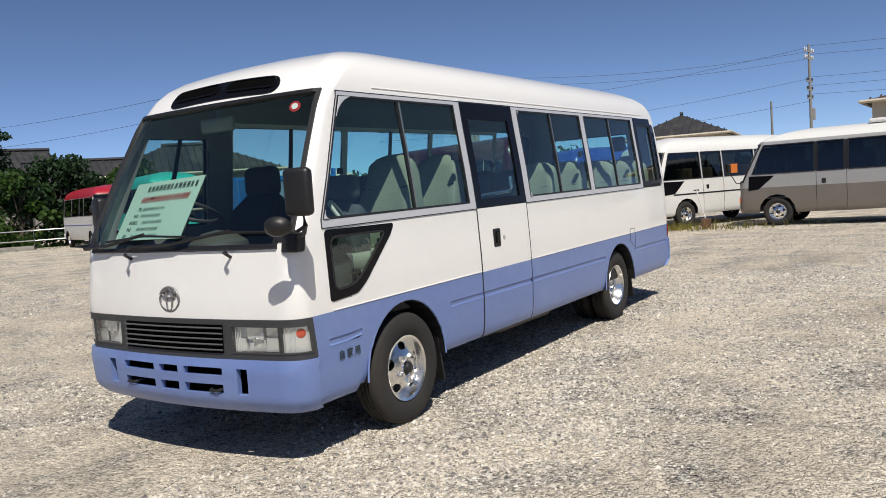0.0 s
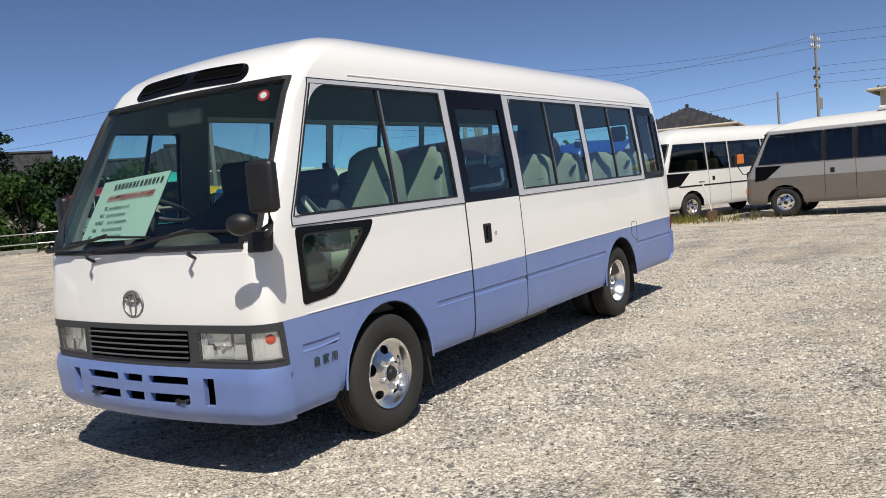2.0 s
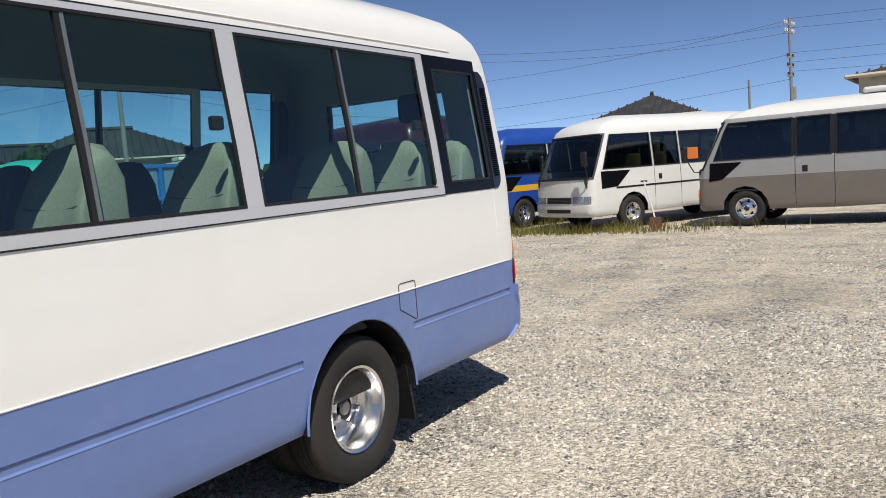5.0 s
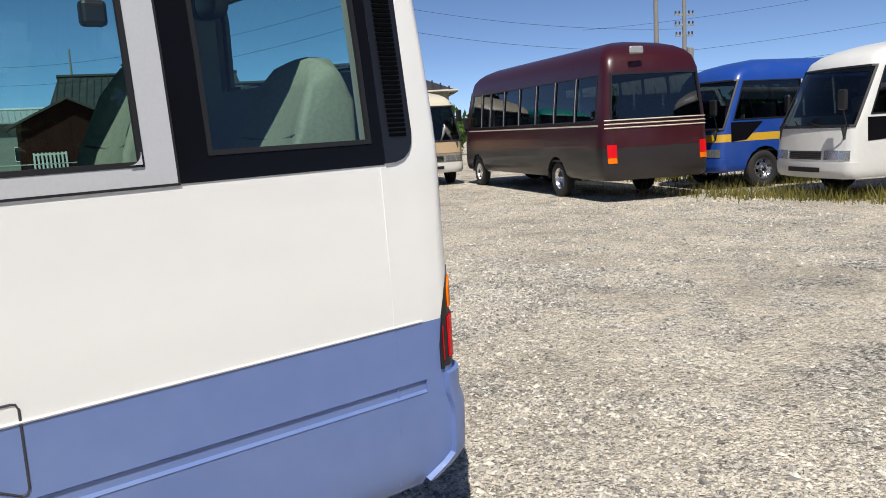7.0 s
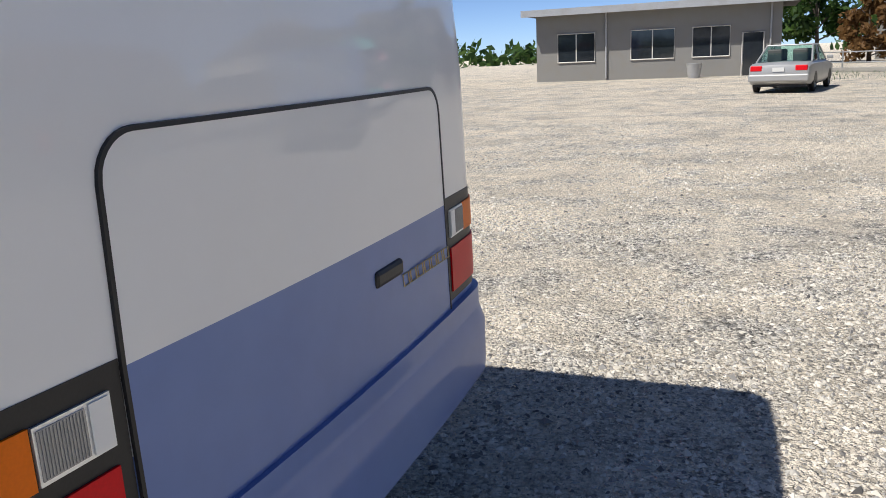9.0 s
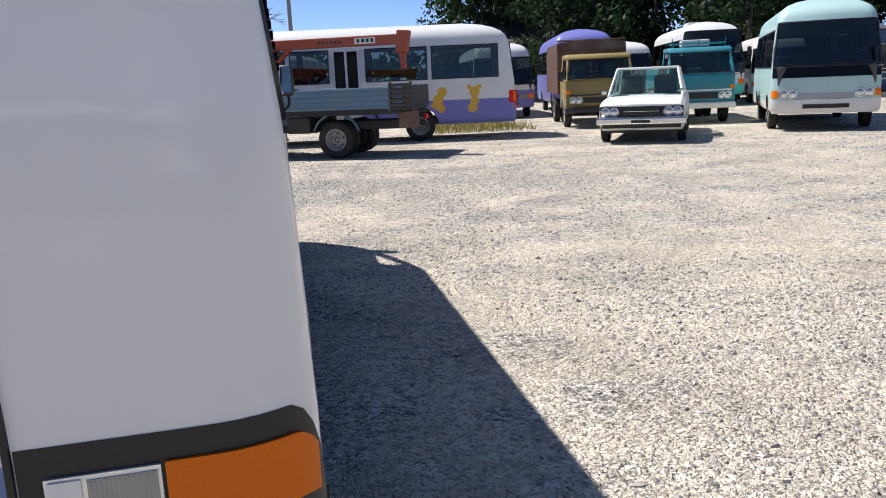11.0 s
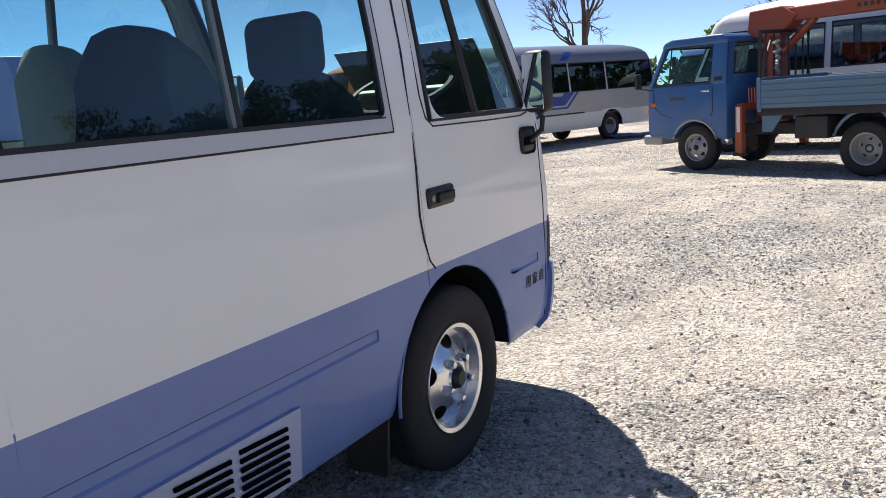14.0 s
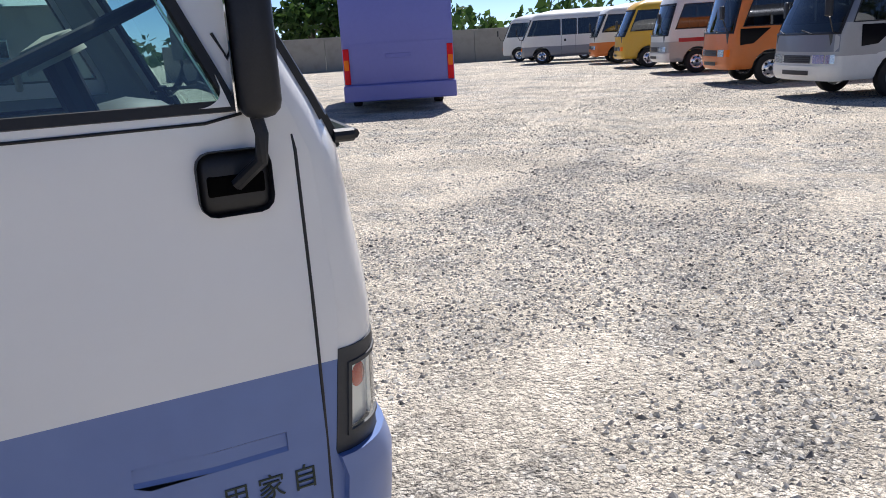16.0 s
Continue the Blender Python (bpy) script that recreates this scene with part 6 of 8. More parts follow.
# ---- trucks ----
def cab(truck, W, y0, y1, z0, z1, m, lower=None, lamps="round", slope=.28):
    """A forward-control cab with open glazing: y0 front, y1 back."""
    belt, zt = z0 + (z1 - z0) * .54, z1 - .13
    arch = [(.45 * math.cos(a), .375 + .45 * math.sin(a)) for a in (radians(19 + 142 * k / 12) for k in range(13))]
    prof = [(y0 + .03, z0), (y0, z0 + .15), (y0 + .01, belt - .06), (y0 + .05, belt), (y1, belt), (y1, z0)] + arch
    c = part("cab", prism(prof, "X", -W, W, .028), m, truck, smooth=40)
    tw = lambda z: W * (1 - .09 * max(0, (z - belt) / (z1 - belt)))
    yy = lambda z: y0 + .05 + slope * max(0, (z - belt) / (zt - belt))
    def slab(pts, inward):
        """A four-cornered sheet with thickness."""
        bm = bmesh.new()
        a = [bm.verts.new(p) for p in pts]
        b = [bm.verts.new(Vector(p) + Vector(inward)) for p in pts]
        bm.faces.new(a); bm.faces.new(b[::-1])
        for i in range(4):
            bm.faces.new((a[i], b[i], b[(i + 1) % 4], a[(i + 1) % 4]))
        bmesh.ops.recalc_face_normals(bm, faces=bm.faces[:])
        bmesh.ops.bevel(bm, geom=bm.edges[:], offset=.008, segments=2, affect="EDGES", profile=.5)
        return bm
    rf = prism([(yy(zt) - .05, zt - .01), (yy(zt) + .02, z1 - .05), (yy(zt) + .18, z1), (y1 - .10, z1), (y1 - .01, z1 - .06), (y1, zt - .02)], "X", -tw(zt) - .015, tw(zt) + .015, .03)
    part("roof", rf, m, c, smooth=45)
    part("back_wall", slab([(-tw(belt), y1, belt - .02), (-tw(belt) + .17, y1, belt - .02), (-tw(zt) + .17, y1, zt), (-tw(zt), y1, zt)], (0, -.03, 0)), m, c, smooth=40)
    part("back_wall", slab([(tw(belt), y1, belt - .02), (tw(belt) - .17, y1, belt - .02), (tw(zt) - .17, y1, zt), (tw(zt), y1, zt)], (0, -.03, 0)), m, c, smooth=40)
    part("back_wall", slab([(-W + .17, y1 - .001, belt - .02), (W - .17, y1 - .001, belt - .02), (W - .17, y1 - .001, belt + .12), (-W + .17, y1 - .001, belt + .12)], (0, -.028, 0)), m, c, smooth=40)
    def pane(name, pts):
        bm = bmesh.new()
        bm.faces.new([bm.verts.new(p) for p in pts])
        bmesh.ops.recalc_face_normals(bm, faces=bm.faces[:])
        g = part(name, bm, GLASS, c)
        g.visible_shadow = False
        part("seal", tube(list(pts) + [pts[0], pts[1]], .016, 6), BLACK, g)
        return g
    pane("rear_window", [(-W + .17, y1 - .014, belt + .13), (W - .17, y1 - .014, belt + .13), (tw(zt) - .17, y1 - .014, zt - .02), (-tw(zt) + .17, y1 - .014, zt - .02)])
    zb = belt + .015
    pane("windscreen", [(sx * (tw(z) - .06), yy(z) - .005, z) for sx, z in ((-1, zb), (1, zb), (1, zt - .02), (-1, zt - .02))])
    for s in (1, -1):
        part("front_pillar", tube([(s * (tw(z) - .04), yy(z) + .015, z) for z in (belt - .03, (belt + zt) / 2, zt + .02)], .042, 8), m, c, smooth=True)
        part("rear_quarter", slab([(s * tw(belt), y1 - .30, belt - .02), (s * tw(belt), y1, belt - .02), (s * tw(zt), y1, zt), (s * tw(zt), y1 - .27, zt)], (-s * .035, 0, 0)), m, c, smooth=40)
        yv = yy(zb) + .40
        w = pane("side_window", [(s * (tw(z) - .012), y, z) for y, z in ((yy(zb) + .09, zb), (y1 - .30, zb), (y1 - .28, zt - .02), (yy(zt) + .10, zt - .02))])
        part("vent_bar", tube([(s * (tw(zb) - .008), yv, zb), (s * (tw(zt) - .008), yv + .03, zt - .02)], .012, 6), BLACK, w)
        part("vent_grille", box(min(s * (tw(belt) - .005), s * (tw(belt) + .005)), max(s * (tw(belt) - .005), s * (tw(belt) + .005)), y1 - .22, y1 - .08, belt + .03, belt + .09, .003), BLACK, c)
        part("door_gap", tube([(s * (W + .001), y, z) for y, z in ((y1 - .26, belt), (y1 - .26, z0 + .42), (y1 - .31, z0 + .36), (.36, z0 + .36))], .006, 6), BLACK, c)
        part("door_gap", tube([(s * (W + .001), y, z) for y, z in ((y0 + .13, belt), (y0 + .13, z0 + .55), (y0 + .30, z0 + .40), (-.42, z0 + .34))], .005, 6), BLACK, c)
        part("door_handle", box(s * W - .012, s * W + .022, y1 - .46, y1 - .31, belt - .13, belt - .095, .008), CHROME, c)
        part("name_bars", box(s * W - .002, s * W + .004, y0 + .48, y0 + .78, belt - .24, belt - .19, .001), DASH, c)
        part("arch_lip", tube([(s * (W - .006), y, z) for y, z in arch], .022, 6), RIMGREY, c, smooth=True)
        part("side_turn_lamp", box(s * W - .012, s * W + .020, y0 + .10, y0 + .19, belt - .33, belt - .27, .01), AMBER, c)
        part("seat", box(s * .42 - .24, s * .42 + .24, -.30, .22, belt - .05, belt + .02, .03, 3), DASH, c, smooth=50)
        part("backrest", turned(box(-.22, .22, -.06, .06, 0, .52, .05, 3), pose(s * .42, .24, belt - .02, -8)), DASH, c, smooth=50)
        if lamps == "round":
            for f in (.62, .80):
                hl = part("headlamp", turned(lathe([(0, -.03), (.05, -.026), (.08, -.01), (.085, .02)], 18, "Y"), Matrix.Translation((s * W * f, y0 - .005, z0 + .24))), CLEAR, c, smooth=True)
                part("lamp_ring", turned(tube([(.088 * math.cos(a), -.012, .088 * math.sin(a)) for a in (2 * math.pi * k / 18 for k in range(19))], .01, 6), Matrix.Translation((s * W * f, y0 - .005, z0 + .24))), CHROME, hl)
        else:
            part("headlamp", box(s * W * .72 - .15, s * W * .72 + .15, y0 - .03, y0 + .01, z0 + .17, z0 + .33, .01), CLEAR, c)
        part("turn_lamp", box(s * W * .92 - .06, s * W * .92 + .06, y0 - .02, y0 + .02, z0 + .42, z0 + .50, .01), AMBER, c)
        mr = part("mirror", box(-.07, .07, -.03, .03, -.13, .13, .03, 3), BLACK, c, smooth=50)
        mr.matrix_basis = pose(s * (W + .15), y0 - .06, belt + .10)
        part("mirror_arm", tube([(s * (W + .15), y0 - .06, belt + .22), (s * (W + .13), y0 - .03, belt - .02), (s * (W - .02), y0 + .10, belt - .06)], .012, 6), BLACK, c)
    part("cab_mat", box(-W + .04, W - .04, y0 + .10, y1 - .04, belt - .01, belt + .006), DASH, c)
    part("steering_wheel", turned(tube([(.20 * math.cos(a), .20 * math.sin(a), 0) for a in (2 * math.pi * k / 24 for k in range(25))], .014, 6), pose(-.42, y0 + .50, belt + .13, 35)), BLACK, c, smooth=True)
    part("front_bumper", box(-W - .02, W + .02, y0 - .10, y0 + .30, z0 - .10, z0 + .06, .04, 3), lower or RIMGREY, c, smooth=50)
    part("grille", box(-W * .5, W * .5, y0 - .014, y0 + .01, z0 + .16, z0 + .32, .01), BLACK, c)
    part("name_strip", box(-W * .9, W * .9, y0 - .012, y0 + .01, z0 + .36, z0 + .40), lower or GREYTRIM, c)
    for sx in (-.4, .35):
        part("wiper", tube([(sx * W, yy(zb) - .03, zb - .02), (sx * W + .32, yy(zb + .14) - .03, zb + .12)], .009, 6), BLACK, c)
    return c


def truck_wheels(t, W, WB, R=.36, dual=True, rims=RIMGREY):
    for s in (1, -1):
        wheel(t, s * (W - .13), 0, s, R, "front", False, rims)
        wheel(t, s * (W - .10), WB, s, R, "rear", False, rims)
        if dual:
            wheel(t, s * (W - .34), WB, s, R, "rear", False, rims)


def crane_truck():
    yaw = math.degrees(math.atan2(-.905, -.425))
    d = Vector((.905, -.425, 0))
    left = Vector((-d.y, d.x, 0))
    base = Vector((.48, -10.76, 0)) - left * .78
    t = thing("crane_truck", "blue flatbed truck with a weathered orange loader crane", "truck", m=heading(base.x, base.y, yaw))
    W = .86
    cab(t, W, -.95, .62, .52, 2.13, P_CAB)
    truck_wheels(t, W, 2.78, .375)
    for s in (1, -1):
        part("chassis_rail", box(s * .38 - .04, s * .38 + .04, -.7, 4.2, .55, .72, .01), P_FRAME, t)
        part("rear_mudguard", tube([(s * (W - .08), 2.78 - .50 * math.cos(a), .42 + .48 * math.sin(a)) for a in (math.pi * (k + 1) / 12 for k in range(11))], .025, 6), P_BED, t)
    bed = part("bed_floor", box(-.92, .92, 1.22, 4.25, .90, .99, .01), P_FRAME, t)
    for s in (1, -1):
        sb = part("side_board", box(s * .92 - .02, s * .92 + .02, 1.22, 4.25, .97, 1.38, .008), P_BED, t, "faded blue steel drop side")
        for i in range(4):
            part("board_rib", box(s * .942 - .010, s * .942 + .010, 1.25, 4.22, 1.015 + .095 * i, 1.03 + .095 * i, .005), P_BED, sb)
        for yy in (1.24, 4.0):
            part("board_post", box(s * .935 - .02, s * .935 + .02, yy - .03, yy + .03, .92, 1.41, .006), P_BED, sb)
        part("hinge_rail", box(s * .90 - .03, s * .90 + .03, 1.25, 4.2, .86, .92), P_FRAME, sb)
    part("tail_board", box(-.92, .92, 4.24, 4.29, .97, 1.40, .008), P_FRAME, t)
    part("head_board", box(-.92, .92, 1.18, 1.22, .97, 1.42, .008), P_BED, t)
    # head-board ladder frame
    lad = part("ladder_frame", tube([(.86, 1.20, 1.4), (.86, 1.20, 2.08), (-.4, 1.20, 2.08), (-.4, 1.20, 1.4)], .032, 6), BLACK, t)
    for i in range(6):
        part("ladder_bar", tube([(.70 - .19 * i, 1.20, 1.4), (.70 - .19 * i, 1.20, 2.08)], .017, 6), BLACK, lad)
    part("rope_bundle", tube([(.5 + .05 * math.sin(k * 1.7), 1.25 + .03 * math.cos(k * 2.3), 1.95 - .045 * k) for k in range(12)], .03, 6), RIMGREY, lad)
    # crane
    cr = part("crane_column", box(-.22, .22, .70, 1.08, .72, 1.35, .03), P_CRANE, t, "orange crane column")
    part("slew_post", tube([(0, .88, 1.3), (0, .88, 2.22)], [.20, .15], 12), P_CRANE, cr, smooth=True)
    part("boom", box(-.13, .13, .62, 4.05, 2.22, 2.42, .02), P_CRANE, cr, "folded orange crane boom")
    part("boom_knuckle", prism([(.50, 2.05), (1.05, 2.0), (1.35, 2.30), (1.1, 2.46), (.55, 2.44)], "X", -.17, .17, .02), P_CRANE, cr)
    part("lift_ram", tube([(0, 1.0, 1.75), (0, 1.55, 2.24)], .06, 10), P_CRANE, cr)
    part("boom_head", prism([(3.9, 2.05), (4.12, 2.05), (4.2, 2.48), (3.95, 2.50)], "X", -.12, .12, .02), P_CRANE, cr)
    part("hook_block", prism([(3.98, 1.72), (4.08, 1.72), (4.1, 2.05), (3.96, 2.05)], "X", -.06, .06, .02), P_CRANE, cr)
    part("boom_label", box(.132, .136, 3.05, 3.5, 2.26, 2.38), P_WHITE, cr)
    for i in range(4):
        part("label_bar", box(.1365, .139, 3.10 + .10 * i, 3.16 + .10 * i, 2.29, 2.36), INK, cr)
    for i in range(6):
        part("mark_bar", box(.132, .135, 2.25 + .09 * i, 2.30 + .09 * i, 2.29, 2.35), INK, cr)
    for s in (1, -1):
        lg = part("outrigger", box(s * .86 - .05, s * .86 + .05, .80, .92, .30, 1.02, .01), P_CRANE, cr)
        part("outrigger_sleeve", box(s * .862 - .054, s * .862 + .054, .83, .89, .62, 1.0, .006), P_WHITE, lg)
        part("outrigger_foot", box(s * .86 - .08, s * .86 + .08, .78, .94, .26, .30), P_FRAME, lg)
        part("outrigger_beam", box(min(0, s * .86), max(0, s * .86), .81, .91, .95, 1.05), P_CRANE, cr)
        for k in range(3):
            part("control_lever", tube([(s * .80, .98 + .05 * k, 1.05), (s * .83, .99 + .05 * k, 1.28)], .010, 6), P_CRANE, cr)
    part("hydraulic_hose", tube([(.55, 1.0, 1.1), (.62, 1.08, 1.4), (.45, 1.05, 1.8), (.2, .95, 2.0)], .02, 6), BLACK, cr)
    part("tool_box", box(.55, .86, 1.75, 2.25, .52, .84, .02), P_FRAME, t)
    part("side_guard", prism([(1.24, .90), (1.60, .90), (1.40, .62), (1.24, .62)], "X", .84, .87, .006), P_BED, t)
    # dark slatted rear end of the bed
    rk = part("stake_rack", box(.90, .965, 4.0, 4.46, .93, .99, .006), P_CHARCOAL, t, "dark slatted rear rack")
    for i in range(5):
        part("rack_slat", box(.945, .972, 3.98, 4.46, 1.0 + .095 * i, 1.065 + .095 * i, .008), P_CHARCOAL, rk)
    for yy in (4.02, 4.43):
        part("rack_post", box(.925, .965, yy - .025, yy + .025, .93, 1.47, .006), P_FRAME, rk)
    part("rear_gear", box(.35, .86, 4.12, 4.42, .58, .92, .03), P_BROWN, t)
    part("rear_tank", box(-.8, .4, 1.6, 2.2, .5, .8, .04), P_FRAME, t)
    part("tail_lamp", box(.55, .8, 4.25, 4.3, .68, .78, .01), RED, t)
    part("tail_lamp", box(-.8, -.55, 4.25, 4.3, .68, .78, .01), RED, t)


crane_truck()


def tipper():
    c = Vector((-12.05, 12.9, 0))
    yaw = 70
    t = thing("tipper_truck", "bright blue tipper truck with high panelled tailgate", "truck", m=heading(0, 0, yaw))
    d = Vector((-math.sin(radians(yaw)), math.cos(radians(yaw)), 0))
    t.matrix_world = heading(c.x + d.x * 2.9, c.y + d.y * 2.9, yaw)
    W = .95
    cab(t, W, -.95, .6, .55, 2.05, P_SKY)
    truck_wheels(t, W, 2.75, .39, rims=P_FRAME)
    b = part("tipper_body", box(-1.05, 1.05, .85, 3.55, 1.0, 1.08, .01), P_SKY, t)
    for s in (1, -1):
        part("side_wall", box(s * 1.05 - .03, s * 1.05 + .03, .85, 3.55, 1.05, 2.25, .01), P_SKY, b)
        for i in range(5):
            part("wall_stake", box(s * 1.085 - .025, s * 1.085 + .025, .9 + .62 * i, .98 + .62 * i, 1.05, 2.28, .008), P_SKY, b)
        part("tail_post", box(s * 1.02 - .05, s * 1.02 + .05, 3.50, 3.62, 1.0, 2.40, .01), P_SKY, b)
        part("chassis_rail", box(s * .40 - .05, s * .40 + .05, -.6, 3.5, .60, .82, .01), P_FRAME, t)
        part("mud_flap", box(s * .80 - .18, s * .80 + .18, 3.25, 3.28, .25, .75), P_FRAME, t)
        tl = part("tail_lamp", box(s * .72 - .13, s * .72 + .13, 3.42, 3.47, .81, .89, .01), P_MAROON, t)
    part("head_wall", box(-1.05, 1.05, .82, .88, 1.05, 2.35, .01), P_SKY, b)
    gate = part("tailgate", box(-1.0, 1.0, 3.53, 3.58, 1.08, 2.22, .01), P_SKY, t, "blue tailgate with worn recessed panels")
    worn = paint("worn_blue_steel", (0.17, 0.26, 0.37), .6, .5, sc=(0.3, 0.27, 0.22))
    for i in range(3):
        x = -.66 + .66 * i
        part("gate_panel", box(x - .25, x + .25, 3.575, 3.588, 1.52, 2.10, .004), worn, gate)
    for x in (-1.0, -.33, .33, 1.0):
        part("gate_rib", box(x - .045, x + .045, 3.57, 3.63, 1.08, 2.22, .01), P_SKY, gate)
    for z in (1.10, 1.46, 2.18):
        part("gate_rail", box(-1.0, 1.0, 3.57, 3.635, z - .04, z + .04, .01), P_SKY, gate)
    part("latch_bar", box(.25, .75, 3.63, 3.66, 1.16, 1.19), P_FRAME, gate)
    part("rear_guard", box(-.85, .85, 3.45, 3.52, .48, .56, .01), P_FRAME, t)
    part("underframe", box(-.7, .7, .8, 3.4, .78, 1.0, .02), P_FRAME, t)


tipper()


def small_truck(label, x, y, yaw, m, W, z1, kind):
    t = thing("truck", label, "truck", m=heading(x, y, yaw))
    cab(t, W, -.95, .65, .52, z1, m, lower=P_FRAME if kind == "gold" else P_WHITE, lamps="round")
    truck_wheels(t, W, 2.9, .37)
    for s in (1, -1):
        part("chassis_rail", box(s * .4 - .04, s * .4 + .04, -.6, 4.5, .55, .72, .01), P_FRAME, t)
    if kind == "gold":
        part("cargo_body", box(-1.0, 1.0, .8, 4.6, .9, 2.15, .03), P_BROWN, t)
        part("canopy_frame", tube([(-.98, .85, 2.1), (-.98, .85, 2.42), (.98, .85, 2.42), (.98, .85, 2.1)], .03, 6), P_BROWN, t)
        part("tarpaulin", prism([(-.99, 2.1), (-.97, 2.36), (0, 2.44), (.97, 2.36), (.99, 2.1)], "Y", .82, 4.6), P_BROWN, t)
    else:
        part("cargo_body", box(-.95, .95, .85, 4.4, .9, 1.5, .03), P_TEALDK, t)
        rk = part("roof_rack", tube([(-.7, -.4, z1 + .10), (.7, -.4, z1 + .10), (.7, .5, z1 + .10), (-.7, .5, z1 + .10), (-.7, -.4, z1 + .10)], .02, 6), P_TEALDK, t)
        part("beacon_box", box(-.45, .3, -.3, .1, z1 + .02, z1 + .2, .03), P_WHITE, rk)
        for sx in (-.7, 0, .7):
            part("rack_leg", tube([(sx, -.4, z1 - .04), (sx, -.4, z1 + .24)], .014, 6), P_TEALDK, rk)


small_truck("dull gold truck with rust-brown canopy frame", -9.75, -15.0, -14, P_OCHRE, .93, 2.0, "gold")
small_truck("sea-blue truck with a roof rack and white beacon box", -12.4, -14.2, -20, P_TEALDK, .88, 2.05, "teal")


# ---- cars ----
def sedan(label, x, y, yaw, m, old):
    c = thing("car", label, "car", "parked cars", heading(x, y, yaw) @ Matrix.Scale(1.1 if old else 1.0, 4))
    W, L0, L1 = (.80, -.72, 3.35) if old else (.90, -.85, 3.75)
    WB = 2.5 if old else 2.75
    H = 1.42 if old else 1.45
    belt = .86 if old else .92
    hood = .84 if old else .86
    def ring(y0, zs):
        return [(y0, z) for z in zs]
    # body tub by sections along the length
    secs = [(L0, .34, .62, .90), (L0 + .05, .26, hood - .12, .97), (L0 + .25, .24, hood - .05, 1.0), (-.1, .24, hood, 1.0), (.55, .24, belt, 1.0), (2.2, .24, belt, 1.0), (2.8, .24, belt, 1.0), (L1 - .25, .26, belt - .02, 1.0), (L1 - .04, .32, belt - .08, .96), (L1, .4, belt - .2, .92)]
    bm = bmesh.new()
    rings = []
    for yy, zlo, zhi, k in secs:
        w = W * k
        rings.append([bm.verts.new((px, yy, pz)) for px, pz in ((-w * .92, zlo), (-w, zlo + .12), (-w, zlo + .5 * (zhi - zlo)), (-w * .985, zhi - .06), (-w * .9, zhi), (0, zhi + .025), (w * .9, zhi), (w * .985, zhi - .06), (w, zlo + .5 * (zhi - zlo)), (w, zlo + .12), (w * .92, zlo))])
    for a, b2 in zip(rings, rings[1:]):
        for k in range(len(a) - 1):
            bm.faces.new((a[k], b2[k], b2[k + 1], a[k + 1]))
        bm.faces.new((a[-1], b2[-1], b2[0], a[0]))
    bm.faces.new(rings[0]); bm.faces.new(rings[-1][::-1])
    bmesh.ops.recalc_face_normals(bm, faces=bm.faces[:])
    part("body", bm, m, c, smooth=35)
    # glasshouse
    yA, yB, yC, yD = (.38, .95, 1.9, 2.55) if old else (.35, 1.1, 2.15, 3.0)
    bm = bmesh.new()
    lo = [bm.verts.new(p) for p in ((-W * .9, yA, belt - .01), (W * .9, yA, belt - .01), (W * .9, yD, belt - .01), (-W * .9, yD, belt - .01))]
    hi = [bm.verts.new(p) for p in ((-W * .74, yB, H - .03), (W * .74, yB, H - .03), (W * .74, yC, H - .03), (-W * .74, yC, H - .03))]
    for k in range(4):
        bm.faces.new((lo[k], lo[(k + 1) % 4], hi[(k + 1) % 4], hi[k]))
    g = part("glasshouse", bm, GLASS, c)
    g.visible_shadow = False
    part("cabin_trim", box(-W * .84, W * .84, yA + .08, yD - .08, belt - .02, belt + .012, .005), DASH, c)
    for s in (1, -1):
        for yb in ((yA + yD) / 2 - .1, (yA + yD) / 2 + .72):
            part("backrest", turned(box(-.22, .22, -.06, .06, -.1, .40, .05, 3), pose(s * W * .42, yb, belt, -12)), DASH, c, smooth=50)
    part("steering_wheel", turned(tube([(.18 * math.cos(a), .18 * math.sin(a), 0) for a in (2 * math.pi * k / 20 for k in range(21))], .012, 6), pose(-W * .42, yA + .42, belt + .06, 50)), BLACK, c)
    part("roof", box(-W * .76, W * .76, yB - .03, yC + .03, H - .05, H, .025, 3), m, c, smooth=50)
    for s in (1, -1):
        for a, b2 in (((W * .9, yA, belt), (W * .75, yB, H - .03)), ((W * .9, yD, belt), (W * .75, yC, H - .03)), ((W * .9, (yA + yD) / 2, belt), (W * .75, (yB + yC) / 2, H - .03))):
            part("pillar", tube([(s * a[0], a[1], a[2]), (s * b2[0], b2[1], b2[2])], .028, 6), m, c)
        for yy in (0, WB):
            wheel(c, s * (W - .08), yy, s, .30, "front", False, RIMGREY, .17)
            bm = bmesh.new()
            st = [(yy - .35 * math.cos(math.pi * k / 10), .28 + .35 * math.sin(math.pi * k / 10)) for k in range(11)]
            f = bm.faces.new([bm.verts.new((s * (W + .003), a, b2)) for a, b2 in st])
            part("wheel_arch", bm, BLACK, c)
        if old:
            for f in (.62, .82):
                hl = part("headlamp", turned(lathe([(0, -.03), (.05, -.026), (.075, -.01), (.08, .03)], 18, "Y"), Matrix.Translation((s * W * f, L0 - .0, .60))), CLEAR, c, smooth=True)
                part("lamp_ring", turned(tube([(.083 * math.cos(a), -.01, .083 * math.sin(a)) for a in (2 * math.pi * k / 18 for k in range(19))], .01, 6), Matrix.Translation((s * W * f, L0, .60))), CHROME, hl)
            part("wing_mirror", box(s * W * .92 - .05, s * W * .92 + .05, -.28, -.24, .93, 1.0, .015), CHROME, c)
